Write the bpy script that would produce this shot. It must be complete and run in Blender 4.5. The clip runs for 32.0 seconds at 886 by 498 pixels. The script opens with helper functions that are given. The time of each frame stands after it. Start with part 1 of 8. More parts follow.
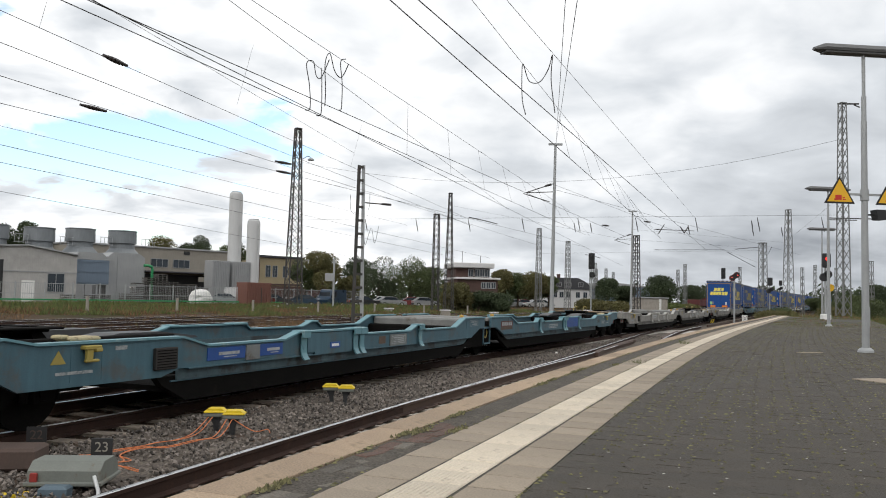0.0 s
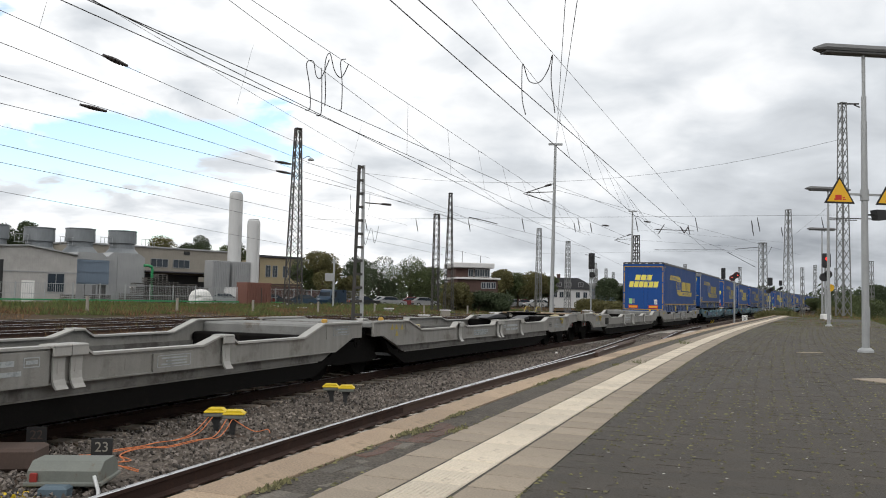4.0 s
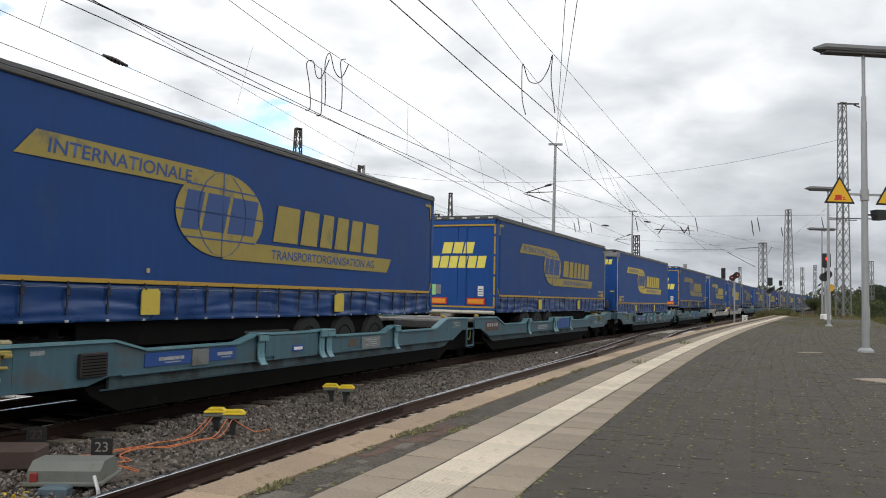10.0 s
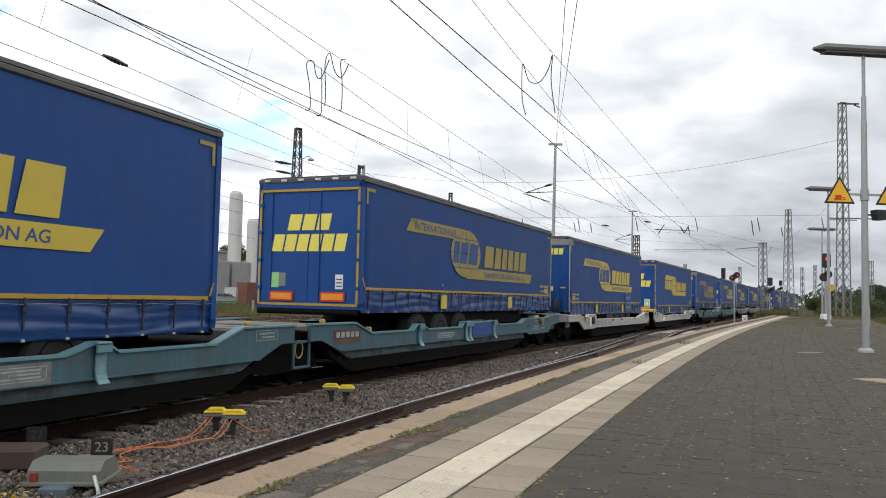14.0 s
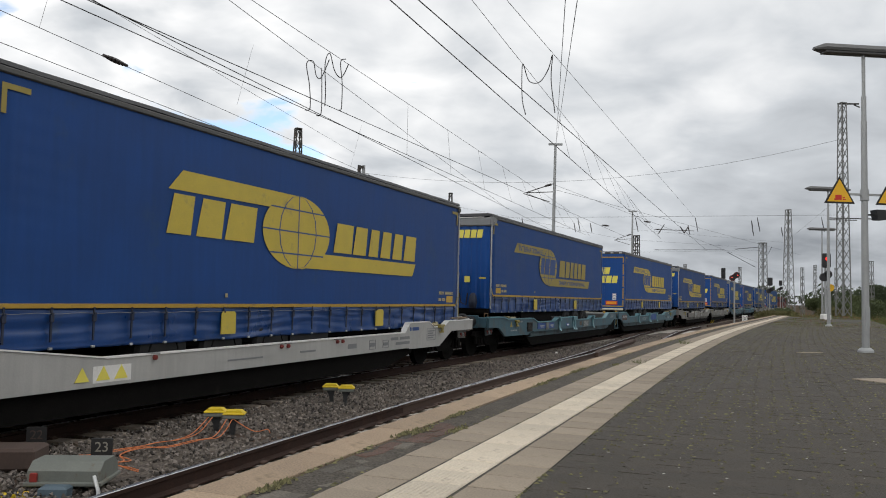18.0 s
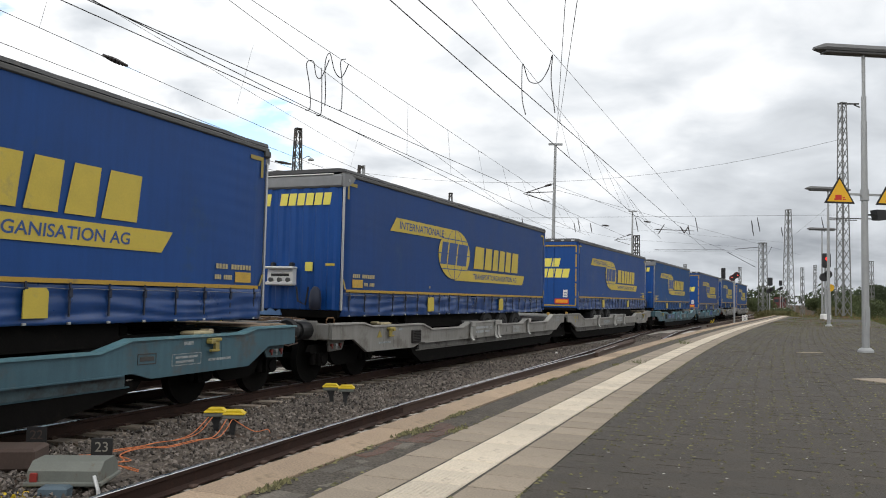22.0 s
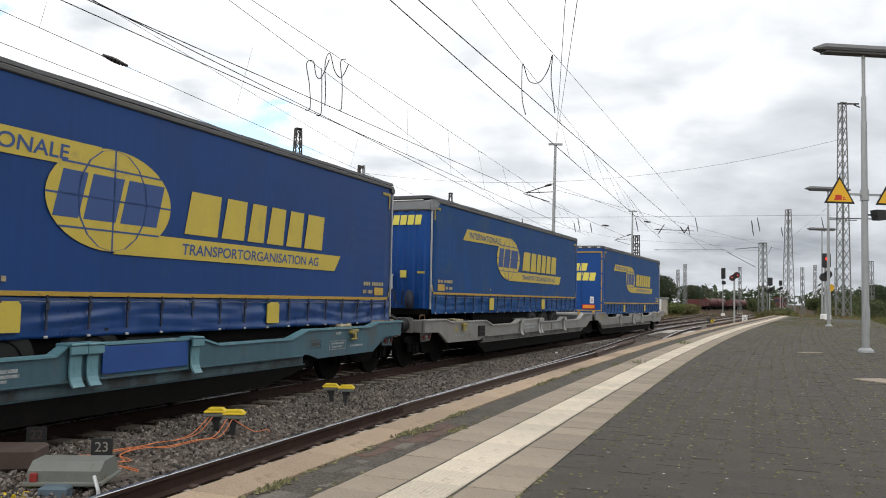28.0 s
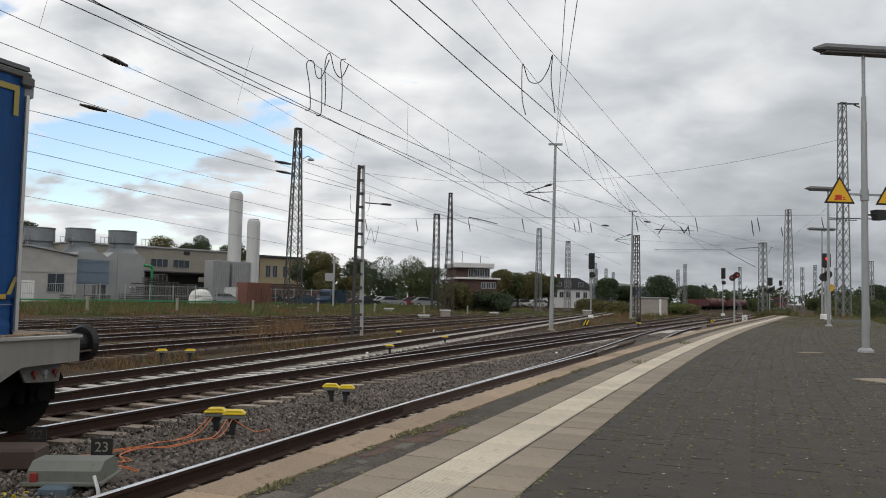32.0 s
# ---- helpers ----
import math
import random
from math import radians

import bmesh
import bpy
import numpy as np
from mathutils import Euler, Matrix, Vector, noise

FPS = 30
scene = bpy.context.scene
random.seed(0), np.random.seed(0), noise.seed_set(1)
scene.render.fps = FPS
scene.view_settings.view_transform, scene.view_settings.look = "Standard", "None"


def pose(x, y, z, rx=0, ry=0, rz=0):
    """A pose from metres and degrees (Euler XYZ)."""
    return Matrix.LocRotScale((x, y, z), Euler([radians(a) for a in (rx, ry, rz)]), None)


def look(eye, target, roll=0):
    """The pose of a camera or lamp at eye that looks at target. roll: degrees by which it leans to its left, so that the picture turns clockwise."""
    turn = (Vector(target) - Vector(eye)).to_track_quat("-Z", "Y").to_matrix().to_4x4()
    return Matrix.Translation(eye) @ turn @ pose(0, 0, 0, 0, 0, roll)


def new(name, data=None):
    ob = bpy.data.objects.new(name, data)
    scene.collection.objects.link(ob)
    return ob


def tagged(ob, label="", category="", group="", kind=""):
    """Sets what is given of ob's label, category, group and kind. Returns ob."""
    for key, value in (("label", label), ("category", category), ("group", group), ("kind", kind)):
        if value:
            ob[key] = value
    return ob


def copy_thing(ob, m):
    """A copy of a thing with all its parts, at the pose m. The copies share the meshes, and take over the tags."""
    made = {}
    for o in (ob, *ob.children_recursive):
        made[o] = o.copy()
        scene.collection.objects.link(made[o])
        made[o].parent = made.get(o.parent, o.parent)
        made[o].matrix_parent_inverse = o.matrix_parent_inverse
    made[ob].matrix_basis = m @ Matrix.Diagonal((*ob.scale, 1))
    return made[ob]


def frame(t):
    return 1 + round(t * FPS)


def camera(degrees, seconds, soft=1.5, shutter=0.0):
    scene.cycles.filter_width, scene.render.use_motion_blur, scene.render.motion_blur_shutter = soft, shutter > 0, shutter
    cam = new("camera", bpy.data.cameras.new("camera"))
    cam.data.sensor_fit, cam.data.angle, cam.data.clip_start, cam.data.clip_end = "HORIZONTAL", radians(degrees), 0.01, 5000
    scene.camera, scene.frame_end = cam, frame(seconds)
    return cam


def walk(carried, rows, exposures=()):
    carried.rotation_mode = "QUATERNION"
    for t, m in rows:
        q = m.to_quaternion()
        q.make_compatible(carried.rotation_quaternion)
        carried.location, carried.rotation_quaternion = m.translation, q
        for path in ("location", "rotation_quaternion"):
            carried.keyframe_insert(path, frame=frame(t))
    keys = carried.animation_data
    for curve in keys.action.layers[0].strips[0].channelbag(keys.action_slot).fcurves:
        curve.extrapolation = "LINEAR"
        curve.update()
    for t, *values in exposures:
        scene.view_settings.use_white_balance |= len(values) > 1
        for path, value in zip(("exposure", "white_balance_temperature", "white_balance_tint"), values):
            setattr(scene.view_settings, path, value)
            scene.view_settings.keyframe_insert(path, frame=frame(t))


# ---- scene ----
# ---- camera: a tripod on the platform, z = 0 is the top of the rails ----
from collections import defaultdict

cam = camera(56.88, 32.0, soft=1.0)
EYE = (0.0, 0.0, 1.661)
AIM = look(EYE, (0.0, 100.0, 1.661 + 100.0 * math.tan(radians(3.381))), 1.244)
walk(cam, [(0.0, AIM), (32.0, AIM)],
     exposures=[(0.0, 0.05), (7.0, 0.05), (8.0, 0.16), (10.0, 0.05), (12.0, 0.22), (14.0, 0.15), (17.0, -0.06), (18.0, -0.18), (19.0, -0.11), (20.0, 0.03),
                (22.0, 0.12), (24.0, 0.3), (25.0, 0.38), (28.0, 0.2), (29.0, 0.25), (30.0, 0.2), (31.0, 0.05), (32.0, -0.33)])

# ---- sky: broken cloud deck with a blue gap, soft daylight ----
SUN_EL, SUN_AZ = 38.0, 215.0
world = bpy.data.worlds.new("sky")
scene.world = world
world.use_nodes = True


def build_sky():
    nt = world.node_tree
    nt.nodes.clear()
    n, l = nt.nodes.new, nt.links.new
    out = n("ShaderNodeOutputWorld")
    sky = n("ShaderNodeTexSky")
    sky.sky_type, sky.sun_disc = "NISHITA", False
    sky.sun_elevation, sky.sun_rotation = radians(SUN_EL), radians(SUN_AZ)
    blue = n("ShaderNodeBackground")
    blue.inputs["Strength"].default_value = 0.25
    l(sky.outputs[0], blue.inputs["Color"])
    co = n("ShaderNodeTexCoord")
    sep = n("ShaderNodeSeparateXYZ")
    l(co.outputs["Generated"], sep.inputs[0])

    def m(op, a, b=None, c=None):
        x = n("ShaderNodeMath")
        x.operation = op
        for i, v in enumerate((a, b, c)):
            if v is None:
                continue
            if isinstance(v, (int, float)):
                x.inputs[i].default_value = v
            else:
                l(v, x.inputs[i])
        return x.outputs[0]
    zz = m("MAXIMUM", sep.outputs["Z"], 0.0)
    den = m("ADD", zz, 0.55)
    px, py = m("DIVIDE", sep.outputs["X"], den), m("DIVIDE", sep.outputs["Y"], den)
    comb = n("ShaderNodeCombineXYZ")
    l(px, comb.inputs[0])
    l(py, comb.inputs[1])
    # a flatter deck: its clouds draw out into layers towards the horizon
    den = m("ADD", zz, 0.24)
    layers = n("ShaderNodeCombineXYZ")
    l(m("DIVIDE", sep.outputs["X"], den), layers.inputs[0])
    l(m("DIVIDE", sep.outputs["Y"], den), layers.inputs[1])

    def cloud(scale, detail, rough, loc, dist=0.4, deck=comb):
        mp = n("ShaderNodeMapping")
        mp.inputs["Location"].default_value = loc
        l(deck.outputs[0], mp.inputs[0])
        t = n("ShaderNodeTexNoise")
        t.inputs["Scale"].default_value, t.inputs["Detail"].default_value = scale, detail
        t.inputs["Roughness"].default_value, t.inputs["Distortion"].default_value = rough, dist
        l(mp.outputs[0], t.inputs["Vector"])
        return t.outputs["Fac"]
    big = cloud(2.6, 5.0, 0.5, (3.1, 0.4, 0.0), 0.1)
    fine = cloud(3.6, 5.0, 0.5, (0.7, 5.2, 2.0), 0.3, layers)
    # the gap lies to the west, low over the yard
    gx = m("SUBTRACT", px, -0.52)
    gy = m("SUBTRACT", py, 1.315)
    gap = m("ADD", m("MULTIPLY", m("MULTIPLY", gx, gx), 8.0), m("MULTIPLY", m("MULTIPLY", gy, gy), 95.0))
    gap = m("POWER", 2.718, m("MULTIPLY", gap, -1.0))
    cover = m("ADD", m("ADD", m("MULTIPLY", big, 0.55), m("MULTIPLY_ADD", fine, 1.5, -0.3)), m("MULTIPLY", gap, -0.55))
    # thin cloud below the gap lets some blue through
    veil = n("ShaderNodeMapRange")
    veil.interpolation_type = "SMOOTHSTEP"
    for i, v in ((1, 1.33), (2, 1.55), (3, 0.0), (4, 0.17)):
        veil.inputs[i].default_value = v
    l(py, veil.inputs[0])
    west = m("POWER", 2.718, m("MULTIPLY", m("MULTIPLY", gx, gx), -7.0))
    cover = m("ADD", m("SUBTRACT", cover, m("MULTIPLY", veil.outputs[0], west)), m("MULTIPLY_ADD", west, -0.24, 0.24))
    ramp = n("ShaderNodeMapRange")
    ramp.interpolation_type = "SMOOTHSTEP"
    for i, v in ((1, 0.40), (2, 0.56), (3, 0.0), (4, 1.0)):
        ramp.inputs[i].default_value = v
    l(cover, ramp.inputs[0])
    # thick bases are grey, thin edges bright; the deck is darker low in the east
    east = m("MAXIMUM", m("MULTIPLY_ADD", m("DIVIDE", sep.outputs["X"], 0.75), 1.0, 0.2), 0.0)
    low = m("SUBTRACT", 1.0, m("MULTIPLY", zz, 3.0))
    shade = m("ADD", m("MULTIPLY", m("SUBTRACT", fine, 0.5), m("MULTIPLY_ADD", west, 0.7, 0.85)), m("MULTIPLY", m("SUBTRACT", big, 0.5), 1.0))
    shade = m("ADD", shade, m("MULTIPLY", m("MULTIPLY", east, low), 0.86))
    haze = m("POWER", m("SUBTRACT", 1.0, m("MINIMUM", m("MULTIPLY", zz, 14.0), 1.0)), 1.6)
    shade = m("SUBTRACT", shade, m("MULTIPLY", haze, m("MULTIPLY_ADD", west, -0.36, 0.34)))
    cr = n("ShaderNodeValToRGB")
    el = cr.color_ramp.elements
    el[0].position, el[0].color = 0.0, (1.22, 1.22, 1.22, 1)
    el[1].position, el[1].color = 1.0, (0.32, 0.345, 0.38, 1)
    mid = el.new(0.45)
    mid.color = (0.715, 0.75, 0.79, 1)
    # above the view the deck is greyed to dim light on the ground
    l(m("ADD", m("ADD", shade, 0.225), m("MULTIPLY", m("MAXIMUM", m("SUBTRACT", zz, 0.42), 0.0), 0.35)), cr.inputs[0])
    white = n("ShaderNodeBackground")
    white.inputs["Strength"].default_value = 1.0
    l(cr.outputs[0], white.inputs["Color"])
    mix = n("ShaderNodeMixShader")
    l(ramp.outputs[0], mix.inputs[0])
    l(blue.outputs[0], mix.inputs[1])
    l(white.outputs[0], mix.inputs[2])
    l(mix.outputs[0], out.inputs[0])


build_sky()
sun = new("sun", bpy.data.lights.new("sun", "SUN"))
sun.data.energy, sun.data.angle, sun.data.color = 0.7, radians(16), (1.0, 0.96, 0.9)
sun.matrix_world = look((0, 0, 60), (60 * math.cos(radians(SUN_EL)) / math.sin(radians(SUN_EL)) * -math.sin(radians(SUN_AZ)),
                                     60 * math.cos(radians(SUN_EL)) / math.sin(radians(SUN_EL)) * -math.cos(radians(SUN_AZ)), 0))


# ---- materials ----
def mat(name, rgb, rough=0.6, metal=0.0, var=0.22, scale=3.0, bump=0.15, fine=60.0, dirt=None, rnd=0.0, streak=0.0, spec=0.5, island=0.0, stretch=(1, 1, 1), grit=1.6):
    """A painted or raw surface: broad mottling, fine grain, optional dirt (rgb, share, scale), change from piece to piece."""
    mt = bpy.data.materials.new(name)
    mt.use_nodes = True
    nt = mt.node_tree
    n, l = nt.nodes.new, nt.links.new
    bsdf = nt.nodes["Principled BSDF"]
    bsdf.inputs["Metallic"].default_value = metal
    bsdf.inputs["Specular IOR Level"].default_value = spec
    co = n("ShaderNodeTexCoord")
    mp = n("ShaderNodeMapping")
    mp.inputs["Scale"].default_value = stretch
    l(co.outputs["Object"], mp.inputs[0])

    def noise_tex(sc, det=4.0, ro=0.6):
        t = n("ShaderNodeTexNoise")
        t.inputs["Scale"].default_value, t.inputs["Detail"].default_value, t.inputs["Roughness"].default_value = sc, det, ro
        l(mp.outputs[0], t.inputs["Vector"])
        return t.outputs["Fac"]

    def mathn(op, a, b):
        x = n("ShaderNodeMath")
        x.operation = op
        for i, v in enumerate((a, b)):
            if isinstance(v, (int, float)):
                x.inputs[i].default_value = v
            else:
                l(v, x.inputs[i])
        return x.outputs[0]
    broad, grain = noise_tex(scale), noise_tex(fine, 3.0)
    k = mathn("ADD", mathn("MULTIPLY", mathn("SUBTRACT", broad, 0.5), 2.2 * var), mathn("MULTIPLY", mathn("SUBTRACT", grain, 0.5), grit * var))
    k = mathn("MAXIMUM", mathn("ADD", k, 1.0), 0.15)
    if rnd:
        oi = n("ShaderNodeObjectInfo")
        k = mathn("MULTIPLY", k, mathn("ADD", mathn("MULTIPLY", oi.outputs["Random"], 2 * rnd), 1.0 - rnd))
    if island:
        gi = n("ShaderNodeNewGeometry")
        k = mathn("MULTIPLY", k, mathn("ADD", mathn("MULTIPLY", gi.outputs["Random Per Island"], 2 * island), 1.0 - island))
    sc = n("ShaderNodeVectorMath")
    sc.operation = "SCALE"
    sc.inputs[0].default_value = rgb
    l(k, sc.inputs["Scale"])
    col = sc.outputs[0]
    if dirt:
        drgb, share, dsc = dirt
        dn = noise_tex(dsc, 6.0, 0.7)
        mr = n("ShaderNodeMapRange")
        mr.interpolation_type = "SMOOTHSTEP"
        for i, v in ((1, 0.72 - 0.4 * share), (2, 0.86 - 0.4 * share), (3, 0.0), (4, 0.85)):
            mr.inputs[i].default_value = v
        l(dn, mr.inputs[0])
        mx = n("ShaderNodeMix")
        mx.data_type = "RGBA"
        l(mr.outputs[0], mx.inputs[0])
        l(col, mx.inputs[6])
        mx.inputs[7].default_value = (*drgb, 1)
        col = mx.outputs[2]
    if streak:
        sm = n("ShaderNodeMapping")
        sm.inputs["Scale"].default_value = (7.0, 7.0, 0.5)
        l(co.outputs["Object"], sm.inputs[0])
        st = n("ShaderNodeTexNoise")
        st.inputs["Scale"].default_value, st.inputs["Detail"].default_value = 1.6, 5.0
        l(sm.outputs[0], st.inputs["Vector"])
        s2 = n("ShaderNodeVectorMath")
        s2.operation = "SCALE"
        l(col, s2.inputs[0])
        l(mathn("SUBTRACT", 1.0 + streak * 0.5, mathn("MULTIPLY", st.outputs["Fac"], streak)), s2.inputs["Scale"])
        col = s2.outputs[0]
    l(col, bsdf.inputs["Base Color"])
    l(mathn("ADD", mathn("MULTIPLY", broad, 0.25), rough - 0.12), bsdf.inputs["Roughness"])
    if bump:
        bp = n("ShaderNodeBump")
        bp.inputs["Strength"].default_value, bp.inputs["Distance"].default_value = bump, 0.01
        l(mathn("ADD", grain, broad), bp.inputs["Height"])
        l(bp.outputs[0], bsdf.inputs["Normal"])
    return mt


def glow(name, rgb, power):
    mt = mat(name, rgb, 0.3, bump=0)
    b = mt.node_tree.nodes["Principled BSDF"]
    b.inputs["Emission Color"].default_value, b.inputs["Emission Strength"].default_value = (*rgb, 1), power
    return mt


def glass_dark(name, rgb=(0.03, 0.04, 0.05)):
    return mat(name, rgb, 0.12, var=0.1, bump=0, spec=0.8)


M = {}
M["ground"] = mat("yard_soil", (0.068, 0.048, 0.032), 0.95, var=0.6, scale=0.35, bump=0.8, fine=9, dirt=((0.046, 0.050, 0.020), 0.55, 0.25), grit=4, spec=0.05)
M["ballast"] = mat("ballast_grey", (0.115, 0.098, 0.083), 0.9, var=0.6, scale=1.2, bump=1.0, fine=24, dirt=((0.07, 0.045, 0.032), 0.45, 1.1), grit=5, spec=0.1)
M["stone"] = mat("ballast_stone", (0.142, 0.122, 0.106), 0.85, var=0.3, scale=9, bump=0.4, fine=70, island=0.8)
M["rail"] = mat("rail_rust", (0.034, 0.017, 0.012), 0.8, var=0.45, scale=5, bump=0.3, dirt=((0.06, 0.03, 0.02), 0.4, 3), spec=0.3)
M["ballast_dark"] = mat("ballast_brown", (0.046, 0.032, 0.023), 0.95, var=0.6, scale=1.2, bump=1.0, fine=22, dirt=((0.09, 0.070, 0.052), 0.35, 2.5), grit=5, spec=0.05)
M["railtop"] = mat("rail_polished", (0.60, 0.60, 0.61), 0.28, 1.0, var=0.2, scale=4, bump=0.03)
M["railrust"] = mat("rail_running_dull", (0.55, 0.53, 0.51), 0.26, 1.0, var=0.2, scale=4)
M["sleeper"] = mat("sleeper_concrete", (0.34, 0.305, 0.265), 0.9, var=0.4, scale=4, bump=0.4, dirt=((0.11, 0.07, 0.05), 0.5, 3), rnd=0.3)
M["wood_sleeper"] = mat("sleeper_weathered", (0.135, 0.108, 0.086), 0.9, var=0.5, scale=6, bump=0.6, dirt=((0.05, 0.033, 0.024), 0.5, 3), rnd=0.35)
M["sleeper_pale"] = mat("sleeper_pale_concrete", (0.46, 0.43, 0.385), 0.9, var=0.35, scale=4, bump=0.4, dirt=((0.2, 0.16, 0.12), 0.35, 3), rnd=0.25)
M["sleeper_rusty"] = mat("sleeper_rust_stained", (0.27, 0.225, 0.18), 0.9, var=0.5, scale=5, bump=0.5, dirt=((0.085, 0.048, 0.03), 0.62, 2.2), rnd=0.4)
M["clip"] = mat("rail_clip_rust", (0.07, 0.042, 0.03), 0.8, var=0.4, scale=9)
M["edge"] = mat("edge_slab", (0.32, 0.236, 0.16), 0.9, var=0.32, scale=2.2, bump=0.7, fine=85, rnd=0.2, dirt=((0.15, 0.115, 0.07), 0.42, 2.6), grit=4.5)
M["asphalt"] = mat("platform_asphalt", (0.078, 0.068, 0.056), 0.95, var=0.5, scale=2.5, bump=0.9, fine=75, dirt=((0.135, 0.115, 0.085), 0.4, 9), spec=0.3, grit=6)
M["slab"] = mat("platform_slab", (0.262, 0.216, 0.163), 0.9, var=0.24, scale=2.4, bump=0.45, fine=90, rnd=0.14, dirt=((0.14, 0.112, 0.08), 0.36, 3), grit=4)
M["tactile"] = mat("tactile_slab", (0.57, 0.50, 0.40), 0.88, var=0.2, scale=3, bump=0.4, fine=90, rnd=0.12, dirt=((0.28, 0.24, 0.19), 0.4, 5), grit=4)
M["paver"] = mat("dark_paver", (0.042, 0.034, 0.0245), 0.80, var=0.5, scale=0.9, bump=0.8, fine=90, island=0.13, dirt=((0.10, 0.086, 0.062), 0.24, 26.0), spec=0.5, grit=5.5)
M["paver_one"] = mat("dark_paver_single", (0.042, 0.034, 0.0245), 0.80, var=0.5, scale=0.9, bump=0.8, fine=90, rnd=0.13, dirt=((0.10, 0.086, 0.062), 0.24, 26.0), spec=0.5, grit=5.5)
M["joint"] = mat("paver_joint", (0.045, 0.040, 0.030), 0.9, var=0.6, scale=1.2, bump=0.6, fine=24, dirt=((0.085, 0.083, 0.036), 0.4, 6), spec=0.5, grit=4)
M["curtain_dirty"] = mat("curtain_dusty_blue", (0.013, 0.066, 0.205), 0.65, var=0.3, scale=0.8, bump=0.12, fine=60, dirt=((0.035, 0.08, 0.17), 0.5, 0.9), streak=0.45, spec=0.2)
M["rust"] = mat("rust_brown", (0.16, 0.085, 0.04), 0.8, var=0.4, scale=9)
M["cream"] = mat("worn_cream_paint", (0.55, 0.51, 0.42), 0.6, var=0.2, scale=5, dirt=((0.25, 0.16, 0.11), 0.45, 4))
M["hem"] = mat("hem_ochre", (0.42, 0.265, 0.035), 0.6, var=0.2, scale=3, dirt=((0.2, 0.15, 0.06), 0.35, 3))
M["film"] = mat("clear_film_patch", (0.035, 0.10, 0.22), 0.22, var=0.5, scale=5, bump=0.3, fine=18, dirt=((0.24, 0.32, 0.40), 0.34, 5), grit=3)
M["pin_red"] = mat("dull_red", (0.20, 0.035, 0.028), 0.6, var=0.3, scale=8)
M["deck_wood"] = mat("deck_boards", (0.27, 0.20, 0.135), 0.9, var=0.35, scale=5, bump=0.5, dirt=((0.1, 0.075, 0.05), 0.4, 3))
M["pale_concrete"] = mat("pale_concrete", (0.44, 0.41, 0.37), 0.9, var=0.3, scale=1.2, bump=0.4, dirt=((0.2, 0.17, 0.14), 0.4, 0.9))
M["apron"] = mat("apron_blue", (0.010, 0.048, 0.175), 0.30, var=0.25, scale=2.0, bump=0.06, dirt=((0.03, 0.06, 0.13), 0.4, 1.6), spec=0.5)
M["strap"] = mat("strap_dark", (0.018, 0.024, 0.045), 0.6, var=0.3, scale=9)
M["patch_red"] = mat("worn_red_brick", (0.098, 0.056, 0.042), 0.9, var=0.5, scale=9, bump=0.7, fine=70, rnd=0.3, dirt=((0.075, 0.062, 0.045), 0.5, 9), grit=4)
M["patch_grey"] = mat("worn_grey_brick", (0.12, 0.105, 0.085), 0.9, var=0.45, scale=9, bump=0.7, fine=70, rnd=0.3, dirt=((0.07, 0.062, 0.045), 0.45, 9), grit=4)
M["litter"] = mat("pale_scrap", (0.36, 0.34, 0.30), 0.8, var=0.3, scale=9, island=0.4)
M["moss"] = mat("moss_tuft", (0.135, 0.125, 0.060), 0.95, var=0.4, scale=20, bump=0, island=0.5)
M["concrete"] = mat("concrete", (0.34, 0.31, 0.27), 0.9, var=0.28, scale=2, bump=0.4, dirt=((0.16, 0.13, 0.1), 0.4, 1.5), grit=3)
M["steel"] = mat("galvanised_steel", (0.36, 0.37, 0.37), 0.55, 0.4, var=0.18, scale=4, bump=0.1)
M["mast"] = mat("mast_steel_dark", (0.060, 0.057, 0.053), 0.7, 0.2, var=0.3, scale=3, dirt=((0.12, 0.07, 0.045), 0.4, 2))
M["mast_grey"] = mat("mast_steel_grey", (0.19, 0.193, 0.188), 0.65, 0.3, var=0.25, scale=3)
M["wire"] = mat("wire_dark", (0.05, 0.05, 0.05), 0.6, 0.3, var=0.1, bump=0)
M["black"] = mat("black_paint", (0.018, 0.018, 0.019), 0.6, var=0.3, scale=5)
# Near-black grime, lowered further for the deep shade below the train.
M["under"] = mat("grimy_shaded_underframe", (0.0075, 0.007, 0.0065), 0.95, var=0.5, scale=4, bump=0.4, dirt=((0.016, 0.013, 0.011), 0.35, 3), spec=0.08)
M["rubber"] = mat("tyre_rubber", (0.012, 0.012, 0.012), 0.85, var=0.3, scale=8, bump=0.2)
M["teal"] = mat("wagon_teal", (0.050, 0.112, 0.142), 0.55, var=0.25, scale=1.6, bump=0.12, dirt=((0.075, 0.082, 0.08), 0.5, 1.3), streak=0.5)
# Paler teal for top flanges and stanchions.
M["teal_top"] = mat("wagon_teal_pale", (0.115, 0.245, 0.285), 0.5, var=0.2, scale=2, bump=0.12, dirt=((0.25, 0.33, 0.33), 0.4, 3))
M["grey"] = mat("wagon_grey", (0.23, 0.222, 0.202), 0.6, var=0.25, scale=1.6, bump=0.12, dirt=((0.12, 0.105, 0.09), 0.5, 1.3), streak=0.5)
# Paler grey for the same parts.
M["grey_top"] = mat("wagon_grey_pale", (0.34, 0.33, 0.305), 0.55, var=0.2, scale=2, bump=0.12)
M["silver"] = mat("wagon_silver", (0.22, 0.212, 0.193), 0.5, var=0.18, scale=1.6, bump=0.1, dirt=((0.13, 0.12, 0.105), 0.45, 1.3), streak=0.35)
